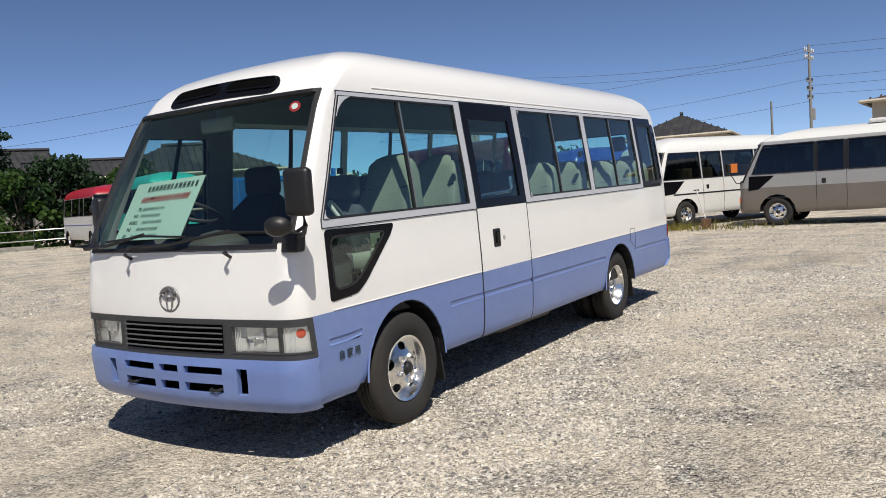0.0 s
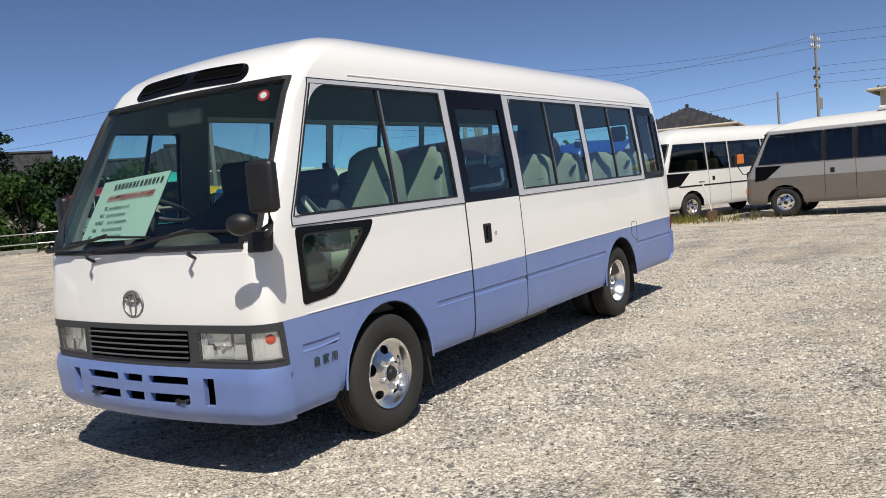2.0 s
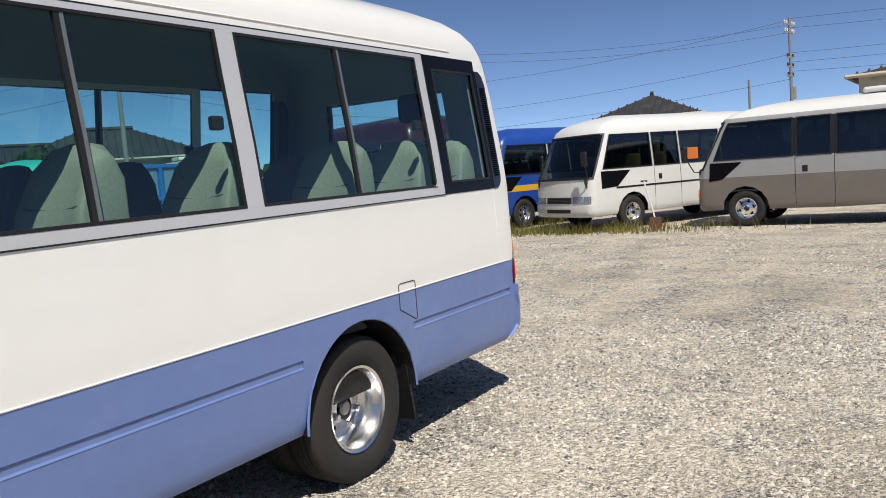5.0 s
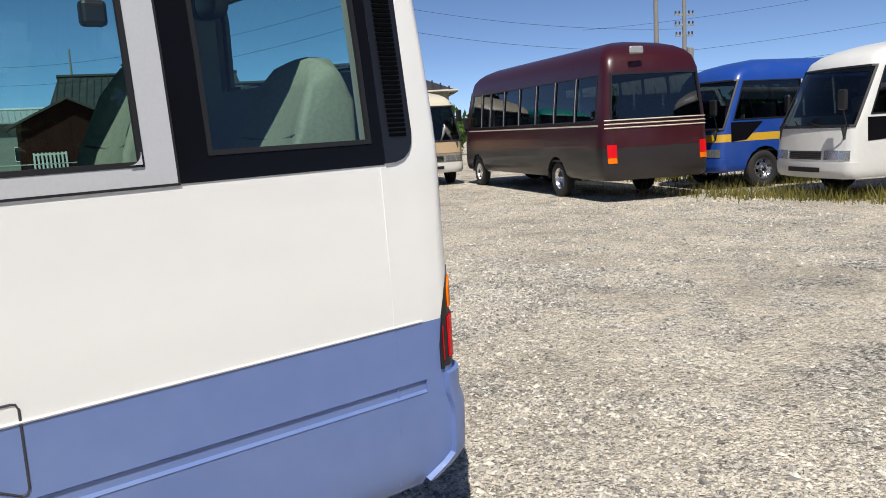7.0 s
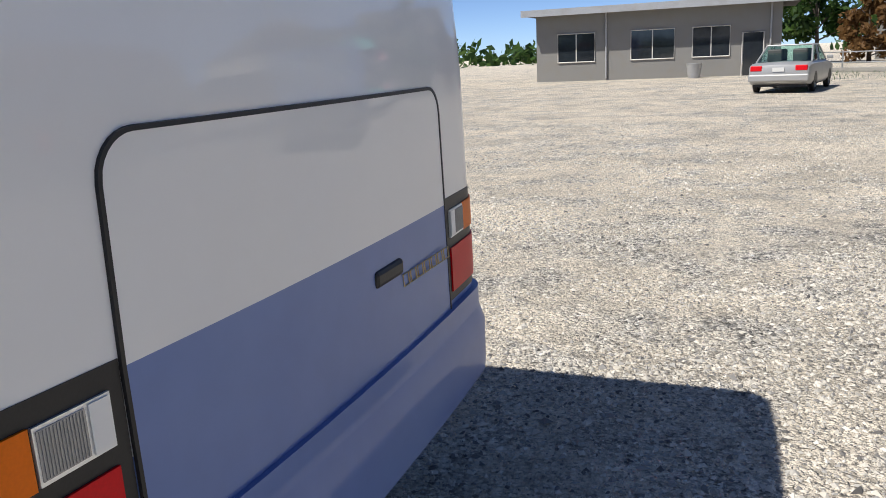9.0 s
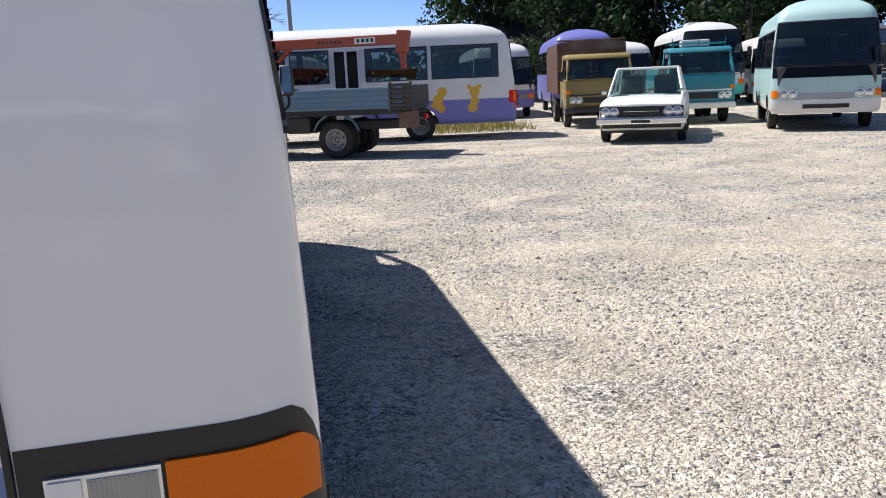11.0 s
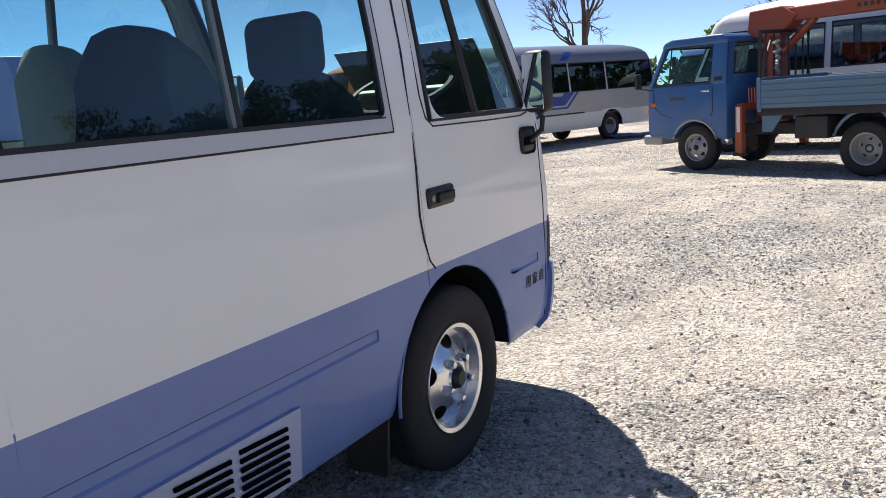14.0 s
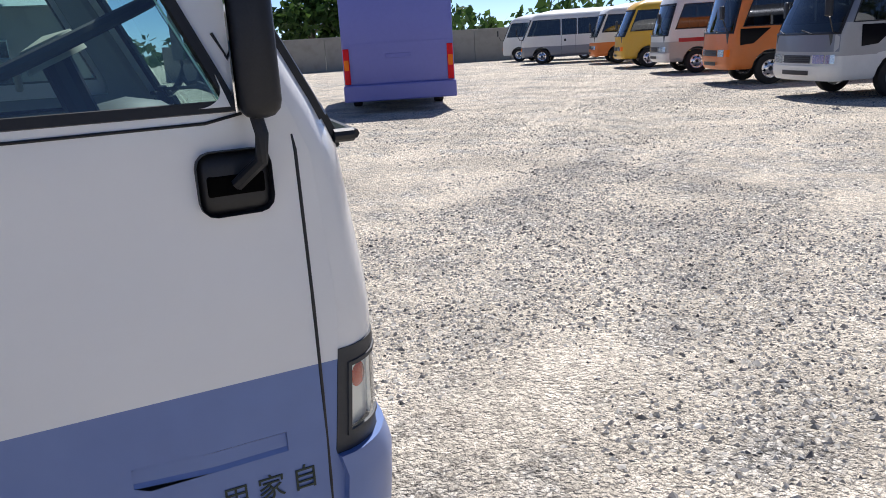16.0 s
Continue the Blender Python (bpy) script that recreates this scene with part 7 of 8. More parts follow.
            part("wiper", tube([(s * .1 - .2, .40, .90), (s * .1 + .25, .52, .99)], .008, 6), BLACK, c)
        else:
            part("tail_lamp", box(s * W * .72 - .17, s * W * .72 + .17, L1 - .06, L1 + .012, .68, .84, .02), RED, c)
            part("door_mirror", box(s * W - .02 if s > 0 else -W - .17, W + .17 if s > 0 else -W + .02, .62, .70, .95, 1.06, .02), m, c)
    if old:
        part("lamp_panel", box(-W * .95, W * .95, L0 - .012, L0 + .05, .505, .705, .015), P_FRAME, c)
        part("panel_trim", box(-W * .96, W * .96, L0 - .022, L0 + .02, .70, .716, .004), CHROME, c)
        part("lower_gap", box(-W * .90, W * .90, L0 - .03, L0 + .05, .30, .37, .01), P_FRAME, c)
        part("grille", box(-W * .40, W * .40, L0 - .03, L0 + .05, .515, .695, .01), BLACK, c)
        part("grille_bar", box(-W * .40, W * .40, L0 - .036, L0 - .02, .602, .612), CHROME, c)
        part("bumper", box(-W - .02, W + .02, L0 - .12, L0 - .02, .37, .50, .03), CHROME, c)
        part("plate_blank", box(-.17, .17, L0 - .13, L0 - .12, .40, .45), BLACK, c)
    else:
        part("bumper", box(-W * .97, W * .97, L1 - .05, L1 + .05, .36, .58, .04), m, c)
        part("plate_blank", box(-.17, .17, L1 + .0, L1 + .02, .66, .78), P_WHITE, c)
    part("underbody", box(-W * .85, W * .85, L0 + .2, L1 - .2, .2, .3), BLACK, c)


sedan("old white saloon car with twin round headlamps and chrome bumper", -8.6, -9.4, -29, P_WHITE, True)
sedan("silver saloon car parked beside a low office", -29.0, 8.0, 78, P_SILVER, False)


# ---- buildings ----
TILE = material("dark_roof_tile", (0.026, 0.027, 0.031), 0.8, grain=18, vary=0.25, stain=0.2, bump=0.01)
TILE_BROWN = material("brown_roof_tile", (0.055, 0.036, 0.028), 0.7, grain=18, vary=0.25, stain=0.2, bump=0.01)
PLASTER = material("beige_plaster", (0.50, 0.45, 0.36), 0.85, grain=40, vary=0.08, stain=0.2, bump=0.003)
GREYWALL = material("grey_siding", (0.24, 0.235, 0.22), 0.8, grain=30, vary=0.1, stain=0.3, bump=0.003)
REDBOARD = material("red_brown_boards", (0.034, 0.010, 0.008), 0.9, grain=14, vary=0.3, stain=0.3, stain_color=(0.03, 0.014, 0.012), bump=0.004, spec=0.1)
NAVY = material("navy_container_steel", (0.010, 0.016, 0.036), 0.7, grain=10, vary=0.15, stain=0.35, stain_color=(0.03, 0.035, 0.045), spec=0.2)
NAVY_L = material("blue_container_steel", (0.04, 0.075, 0.20), 0.55, grain=10, vary=0.15, stain=0.3, stain_color=(0.06, 0.07, 0.09))
DARKBROWN = material("dark_brown_siding", (0.055, 0.042, 0.038), 0.75, grain=20, vary=0.2, stain=0.2)
CONCRETE = material("weathered_concrete", (0.30, 0.29, 0.26), 0.9, grain=25, vary=0.12, stain=0.5, stain_color=(0.16, 0.15, 0.13), bump=0.006)
PALETIN = material("pale_tin_sheet", (0.42, 0.43, 0.44), 0.5, 0.2, grain=20, vary=0.1, stain=0.3)
WOODWHITE = material("white_timber", (0.62, 0.60, 0.56), 0.7, grain=25, vary=0.1, stain=0.3)
PANE = material("dark_window_pane", (0.02, 0.025, 0.03), 0.06, grain=4, vary=0.4, coat=0.4)
POLE = material("concrete_pole", (0.24, 0.235, 0.225), 0.85, grain=30, vary=0.1, stain=0.2)
WIRE = material("cable_black", (0.02, 0.02, 0.02), 0.6)
GALV = material("galvanised_pipe", (0.42, 0.43, 0.43), 0.45, 0.6, grain=60, vary=0.15, stain=0.3)
BARK = material("grey_brown_bark", (0.10, 0.08, 0.06), 0.9, grain=20, vary=0.35, bump=0.01)
LEAF = leaf_material("mid_green_leaves", (0.018, 0.05, 0.012), (0.08, 0.15, 0.03))
LEAF_DARK = leaf_material("dark_woodland_leaves", (0.006, 0.018, 0.007), (0.03, 0.062, 0.018))
LEAF_PINE = leaf_material("pine_needles", (0.010, 0.03, 0.012), (0.04, 0.085, 0.03))
LEAF_LIGHT = leaf_material("fresh_green_leaves", (0.05, 0.12, 0.02), (0.16, 0.26, 0.05))
LEAF_RUST = leaf_material("rust_leaves", (0.12, 0.06, 0.02), (0.25, 0.14, 0.05))
WEED = leaf_material("dry_weeds", (0.10, 0.11, 0.03), (0.32, 0.27, 0.06))


def window_in(parent, u, z, w, h, y, axis="Y"):
    """A framed window on a wall whose outside looks to -Y at y."""
    wd = part("window", box(u - w / 2, u + w / 2, y - .03, y + .05, z, z + h), PANE, parent)
    part("window_frame", tube([(u - w / 2, y - .035, z), (u + w / 2, y - .035, z), (u + w / 2, y - .035, z + h), (u - w / 2, y - .035, z + h), (u - w / 2, y - .035, z)], .035, 4), WOODWHITE, wd)
    part("mullion", box(u - .025, u + .025, y - .06, y, z, z + h), WOODWHITE, wd)


def house(label, x, y, yaw, w, d, eave, ridge, wall, roof, hip=1.0, wins=3, over=.5):
    """A house whose front looks to local -Y."""
    h = thing("house", label, "house", m=pose(x, y, 0, 0, 0, yaw))
    part("wall", box(-w / 2, w / 2, -d / 2, d / 2, 0, eave), wall, h)
    k = min(d / 2 + over, (w / 2 + over)) * hip
    W, D = w / 2 + over, d / 2 + over
    bm = bmesh.new()
    e = [bm.verts.new(p) for p in ((-W, -D, eave - .05), (W, -D, eave - .05), (W, D, eave - .05), (-W, D, eave - .05))]
    r = [bm.verts.new((-W + k, 0, ridge)), bm.verts.new((W - k, 0, ridge))]
    for f in ((e[0], e[1], r[1], r[0]), (e[2], e[3], r[0], r[1]), (e[1], e[2], r[1]), (e[3], e[0], r[0]), (e[3], e[2], e[1], e[0])):
        bm.faces.new(f)
    bmesh.ops.recalc_face_normals(bm, faces=bm.faces[:])
    rf = part("roof", bm, roof, h)
    part("ridge_cap", tube([(-W + k - .1, 0, ridge + .06), (W - k + .1, 0, ridge + .06)], .16, 6), roof, rf)
    n = int(2 * W / .45)
    bm = bmesh.new()
    for s in (-1, 1):
        for i in range(1, n):
            u = -W + 2 * W * i / n
            t = 1 if -W + k <= u <= W - k else max(0, 1 - (abs(u) - (W - k)) / max(k, .01))
            if t > .08:
                tube([(u, s * D, eave - .02), (u, s * D * (1 - t), eave + (ridge - eave) * t + .03)], .05, 4, bm)
    ob = part("roof_tiling", bm, roof, rf)
    ob["kind"] = "stuff"
    part("fascia", tube([(-W, -D, eave - .06), (W, -D, eave - .06), (W, D, eave - .06), (-W, D, eave - .06), (-W, -D, eave - .06)], .09, 4), wall, rf)
    for i in range(wins):
        u = -w / 2 + w * (i + .5) / wins
        window_in(h, u, .9, min(1.6, w / wins * .6), 1.1, -d / 2)
        if eave > 4.2:
            window_in(h, u, eave - 1.7, min(1.6, w / wins * .6), 1.0, -d / 2)
    return h


house("house with a dark hipped tile roof", -12.4, 54, 8, 6.3, 7, 4.1, 5.7, PLASTER, TILE)
house("beige two-storey house with a brown hipped roof", 7.2, 47, -2, 13, 9, 4.6, 5.8, PLASTER, TILE_BROWN, wins=4)
house("low house with a broad dark tile roof", -40.5, 33.0, 55, 11, 8, 3.8, 5.8, PLASTER, TILE)
house("long house with a weathered grey tile roof", -56, 25.5, 70, 12, 8, 4.0, 6.6, GREYWALL, TILE, hip=.1)
house("house with a dark gabled tile roof above a hedge", -48.5, 31.5, 62, 9, 7, 3.7, 5.4, GREYWALL, TILE, hip=.05)
house("pale tin-roofed shed house", -70, 19.6, 80, 9, 7, 3.9, 5.0, GREYWALL, PALETIN, hip=.05)
house("house with pale roof beyond the bus row", -16, -43, 170, 5, 6, 3.6, 5.2, PLASTER, TILE, hip=.05)


def shed():
    s = thing("shed", "dark red-brown timber shed with leaning white slat panels", "shed", m=pose(-47.3, 17.2, 0, 0, 0, 79))
    # front gable looks to local -Y after the turn: towards the lot
    part("wall", prism([(-2.6, 0), (2.6, 0), (2.6, 3.0), (0, 4.3), (-2.6, 3.0)], "Y", -2.5, 2.5), REDBOARD, s)
    for k in (1, -1):
        part("roof_slope", prism([(0, 4.34), (k * 3.1, 2.80), (k * 3.1, 2.92), (0, 4.48)], "Y", -3.0, 3.0), DARKBROWN, s)
    for x in (-2.5, -1.25, 0, 1.25, 2.5):
        part("batten", box(x - .04, x + .04, -2.54, -2.49, 0, 3.0 + 1.2 * (1 - abs(x) / 2.6)), REDBOARD, s)
    for x0 in (-2.0, .7):
        p = part("slat_panel", box(x0, x0 + 1.7, -2.70, -2.66, 1.35, 1.45), WOODWHITE, s)
        for i in range(9):
            part("slat", box(x0 + .2 * i, x0 + .2 * i + .1, -2.72, -2.68, .05, 1.5), WOODWHITE, p)


shed()


def office():
    o = thing("office", "low grey flat-roofed office with dark windows", "building", m=pose(-45.5, 1.2, 0, 0, 0, 90))
    part("wall", box(-6, 6.4, -3, 3, 0, 3.5), GREYWALL, o)
    part("roof", box(-6.6, 7.2, -3.9, 3.5, 3.5, 3.75, .04), DARKBROWN, o)
    part("fascia", box(-6.6, 7.2, -3.94, -3.86, 3.45, 3.8), PALETIN, o)
    for u, w in ((-3.8, 2.0), (.2, 2.2), (3.1, 1.8)):
        window_in(o, u, 1.0, w, 1.5, -3)
    d = part("door", box(4.6, 5.6, -3.06, -2.95, 0, 2.1), PANE, o)
    part("door_frame", tube([(4.6, -3.06, 0), (4.6, -3.06, 2.1), (5.6, -3.06, 2.1), (5.6, -3.06, 0)], .04, 4), WOODWHITE, d)
    for u in (-2.2, 5.9):
        part("down_pipe", tube([(u, -3.08, .1), (u, -3.08, 3.5)], .05, 6), PALETIN, o)


office()
tub = thing("plastic_tub", "pale grey plastic tub by the office wall", "tub", m=pose(-41.2, 3.6, 0))
part("tub_body", lathe([(.0, .02), (.28, .02), (.36, .7), (.40, .72), (.38, .68), (.30, .1)], 16, "Z"), PALETIN, tub, smooth=True)


def hut():
    a, b2 = Vector((-25.0, -23.3, 0)), Vector((-35.2, -18.4, 0))
    ln = (b2 - a).length
    ang = math.degrees(math.atan2((b2 - a).y, (b2 - a).x))
    h = thing("site_hut", "long navy container office with corrugated roof edge", "hut", m=pose(a.x, a.y, 0, 0, 0, ang))
    # local +X along the front, the front looks to local -Y after the turn
    part("wall", box(1.77, ln, 0, 3.0, .25, 2.75), NAVY, h)
    part("wall_end", box(-.2, 1.75, .05, 3.0, .25, 2.72), NAVY_L, h)
    part("roof", box(-2.0, ln + .4, -.45, 3.2, 2.75, 2.88), PALETIN, h)
    bm = bmesh.new()
    for i in range(46):
        x = -2.0 + (ln + 2.4) * i / 46
        box(x, x + .11, -.47, -.40, 2.84, 2.94, bm=bm)
    ob = part("roof_corrugation", bm, PALETIN, h)
    ob["kind"] = "stuff"
    part("plinth", box(-1.8, ln, .05, 2.9, 0, .25), P_FRAME, h)
    # the front faces the lot
    for x, w, z, hh in ((.45, .8, 1.0, 1.15), (ln - 2.4, .7, 1.75, .55)):
        wd = part("window", box(x, x + w, -.04, .05, z, z + hh), PANE, h)
        part("window_frame", tube([(x, -.05, z), (x + w, -.05, z), (x + w, -.05, z + hh), (x, -.05, z + hh), (x, -.05, z)], .05, 4), WOODWHITE, wd)
    dr = part("door", box(3.9, 4.75, -.05, .02, .3, 2.3), NAVY, h)
    part("door_knob", turned(lathe([(0, -.04), (.03, -.03), (.035, 0)], 10, "Y"), Matrix.Translation((4.65, -.06, 1.2))), STEEL, dr)
    for x, w, z, hh in ((2.0, .8, .30, .55), (3.0, .75, .3, 1.35), (5.1, .8, .3, .6), (7.6, .8, .3, .55)):
        u = part("air_conditioner", box(x, x + w, -.5, -.12, z, z + hh, .03), WOODWHITE, h)
        part("fan_grille", turned(lathe([(0, -.01), (.2, -.008), (.21, .01)], 20, "Y"), Matrix.Translation((x + w * .42, -.51, z + hh * .5))), GREYTRIM, u)
    for x in (.2, 4.6, 6.0, 8.6):
        part("conduit", tube([(x, -.06, .4), (x, -.06, 2.6)], .03, 6), PALETIN, h)
    part("meter_box", box(5.3, 5.7, -.16, 0, 1.5, 2.0, .02), PALETIN, h)
    # handrail on the plinth step
    rail = thing("handrail", "grey pipe handrail before a navy site hut", "railing", m=pose(a.x, a.y, 0, 0, 0, ang))
    for z in (.75, 1.15):
        part("rail_pipe", tube([(-.3, -.9, z), (ln + .8, -.9, z + .1)], .03, 6), GALV, rail)
    for i in range(8):
        x = -.3 + (ln + 1.0) * i / 7
        part("rail_post", tube([(x, -.9, 0), (x, -.9, 1.22 + .014 * i)], .035, 6), GALV, rail)
    part("kerb", box(-1.5, ln + 1.0, -1.05, -.75, 0, .22), CONCRETE, rail)


hut()
tarp = thing("yellow_cover", "crumpled yellow and orange plastic covers on the ground", "cover", m=pose(-22.9, -23.2, 0, 0, 0, 20))
part("cover_fold", turned(lathe([(0, .62), (.12, .55), (.25, .3), (.40, .12), (.5, 0)], 7, "Z"), Matrix.Identity(4)), P_YELLOW, tarp)
part("cover_base", box(-.5, .55, -.35, .35, 0, .16, .06), P_ORANGE, tarp)


def brown_block():
    h = thing("building", "dark brown two-storey building behind a site hut", "building", m=pose(-40.5, -26.5, 0, 0, 0, 149))
    part("wall", box(-4.8, 4.8, -4, 4, 0, 6.2), DARKBROWN, h)
    part("roof", prism([(-5.4, 6.1), (5.4, 6.1), (5.2, 6.5), (0, 8.6), (-5.2, 6.5)], "Y", -4.6, 4.6), TILE, h)
    part("balcony", box(-4.8, 4.8, 4.0, 5.2, 2.9, 3.1), DARKBROWN, h)
    for s in (-1, 1):
        for i in range(3):
            u = -3 + 3 * i
            w = part("window", box(u - .6, u + .6, s * 4.0 - .04, s * 4.0 + .04, 3.8, 5.1), PANE, h)
            part("window_frame", tube([(u - .6, s * 4.05, 3.8), (u + .6, s * 4.05, 3.8), (u + .6, s * 4.05, 5.1), (u - .6, s * 4.05, 5.1), (u - .6, s * 4.05, 3.8)], .05, 4), WOODWHITE, w)
    part("down_pipe", tube([(4.85, 4.05, 0), (4.85, 4.05, 6.2)], .09, 8), WOODWHITE, h)


brown_block()


def boundary_wall():
    a, b2 = Vector((47.0, -9.0, 0)), Vector((39.5, -36.0, 0))
    ln = (b2 - a).length
    ang = math.degrees(math.atan2((b2 - a).y, (b2 - a).x))
    w = thing("boundary_wall", "weathered grey concrete boundary wall", "wall", m=pose(a.x, a.y, 0, 0, 0, ang), kind="structure")
    n = 12
    for i in range(n):
        part("panel", box(ln * i / n + .01, ln * (i + 1) / n - .01, -.08, .08, 0, 1.9, .01), CONCRETE, w)
    part("coping", box(0, ln, -.12, .12, 1.9, 2.0, .02), CONCRETE, w)


boundary_wall()
# low grey storehouse on the unseen side, mirrored in the glass
st_ = thing("storehouse", "low grey storehouse with pale windows across the lot", "building", m=pose(27, 6, 0, 0, 0, -90))
part("wall", box(-9, 9, -3, 3, 0, 3.2), GREYWALL, st_)
part("roof", prism([(-3.6, 3.1), (3.6, 3.1), (0, 4.4)], "X", -9.6, 9.6), PALETIN, st_)
for u in (-6, -2, 2, 6):
    window_in(st_, u, 1.0, 1.6, 1.2, -3)


def pipe_fence(label, pts):
    f = thing("fence", label, "fence")
    for z in (.45, .95):
        part("rail", tube([(x, y, z) for x, y in pts], .03, 6), GALV, f)
    for (x0, y0), (x1, y1) in zip(pts, pts[1:]):
        n = max(1, int(math.hypot(x1 - x0, y1 - y0) / 2.0))
        for i in range(n + 1):
            x, y = x0 + (x1 - x0) * i / n, y0 + (y1 - y0) * i / n
            part("post", tube([(x, y, 0), (x, y, 1.02)], .035, 6), GALV, f)


pipe_fence("grey galvanised pipe fence along the lot edge", [(-44.5, 8.5), (-39.5, 14.2), (-34.3, 18.0), (-32.6, 20.2)])
kb = thing("kerb", "low concrete kerb under a pipe fence", "kerb", kind="structure")
for (x0, y0), (x1, y1) in (((-44.5, 8.5), (-39.5, 14.2)), ((-39.5, 14.2), (-34.3, 18.0))):
    a = math.degrees(math.atan2(y1 - y0, x1 - x0))
    bm = turned(box(0, math.hypot(x1 - x0, y1 - y0), -.15, .15, 0, .2, .02), pose(x0, y0, 0, 0, 0, a))
    part("kerb_stone", bm, CONCRETE, kb)


# ---- poles and wires ----
def utility_pole(label, x, y, h, yaw, arms=True, r=.16):
    p = thing("utility_pole", label, "pole", "utility poles", pose(x, y, 0, 0, 0, yaw))
    part("mast", tube([(0, 0, 0), (0, 0, h)], [r, r * .62], 12), POLE, p, smooth=True)
    if arms:
        for z, w in ((h - .5, 1.0), (h - 1.0, .9), (h - 2.6, .6), (h - 3.2, .6), (h - 3.8, .55)):
            a = part("cross_arm", box(-w, w, -.05, .05, z - .05, z + .05, .01), GALV, p)
            for u in (-.9, -.5, .5, .9):
                part("insulator", turned(lathe([(0, .2), (.05, .19), (.06, .08), (.035, .05), (.05, 0)], 8, "Z"), Matrix.Translation((u * w, 0, z + .05))), P_WHITE if z > h - 1.5 else GREYTRIM, a)
        part("transformer", turned(lathe([(0, .55), (.16, .53), (.2, .45), (.2, -.3), (0, -.32)], 12, "Z"), Matrix.Translation((.35, 0, h - 5.0))), POLE, p)
        for k in range(6):
            part("step_bolt", tube([(-.22, 0, 2.2 + .5 * k), (.22, 0, 2.2 + .5 * k)], .012, 4), GALV, p)


def cable(a, b2, sag, r=.010):
    a, b2 = Vector(a), Vector(b2)
    n = 16
    pts = [a.lerp(b2, k / n) - Vector((0, 0, sag * 4 * (k / n) * (1 - k / n))) for k in range(n + 1)]
    ob = link_mesh("power_cable", tube(pts, r, 5), WIRE)
    tagged(ob, "thin black overhead power cable", "cable", "overhead cables")


utility_pole("tall concrete utility pole with crossarms and insulators", -4.5, 58.5, 10.0, 80, r=.13)
utility_pole("short plain utility pole", -7.4, 60, 6.4, 0, False, .12)
utility_pole("concrete utility pole beside a dark-roofed house", -33.8, 29.2, 8.8, 40, False)
utility_pole("slim utility pole behind the maroon coach", -21, 37.5, 8, 60, False)
utility_pole("utility pole with insulators beyond the bus row", -25.5, 46.5, 10, 60)
utility_pole("slim pole behind a red-brown shed", -61.6, 21.7, 9, 0, False, .12)
utility_pole("slim pole by a crane truck", -1.6, -27.0, 9, 0, False, .1)
for dz, sg in ((9.8, .8), (7.6, .7), (6.0, .5)):
    cable((-4.5, 58.5, dz), (-38, 52, dz - 1.5), sg)
for dz, sg in ((9.9, .8), (9.3, .9), (7.7, .7), (7.1, .7), (6.5, .8)):
    cable((-4.5, 58.5, dz), (34, 58, dz + .8), sg)
for dz in (8.6, 7.4):
    cable((-33.8, 29.2, dz), (-25.5, 46.5, dz - 2), .5)
    cable((-33.8, 29.2, dz), (-62, 14, dz - 1), 1.0)
cable((-62, 14, 10.2), (-70, -20, 10.5), 1.2)
cable((-62, 14, 9.4), (-70, -20, 9.6), 1.2)
for dz in (9.5, 9.0):
    cable((-25.5, 46.5, dz), (-4.5, 58.5, dz), .6)


# ---- trees ----
def leaves(rng, centres, radii, per, size, flat=.75):
    """Small two-triangle leaves in clumps. Returns places and faces."""
    k = len(centres) * per
    c = np.repeat(np.asarray(centres, float), per, 0)
    r = np.repeat(np.asarray(radii, float), per)[:, None]
    d = rng.normal(size=(k, 3))
    d /= np.linalg.norm(d, axis=1)[:, None]
    p = c + d * r * (rng.random((k, 1)) ** .45) * np.array([1, 1, flat])
    a, b2 = rng.normal(size=(k, 3)), rng.normal(size=(k, 3))
    a /= np.linalg.norm(a, axis=1)[:, None]
    b2 -= a * (a * b2).sum(1)[:, None]
    b2 /= np.linalg.norm(b2, axis=1)[:, None]
    s = size * rng.uniform(.6, 1.4, (k, 1))
    v = np.stack([p - a * s, p + b2 * s * .55, p + a * s, p - b2 * s * .55], 1)
    return v.reshape(-1, 3), (4 * np.arange(k)[:, None] + np.arange(4)[None])


def crown(name, v, f, m, parent=None):
    me = bpy.data.meshes.new(name)
    me.from_pydata(v.tolist(), [], f.tolist())
    me.materials.append(m)
    ob = new(name, me)
    if parent:
        ob.parent = parent
    return ob


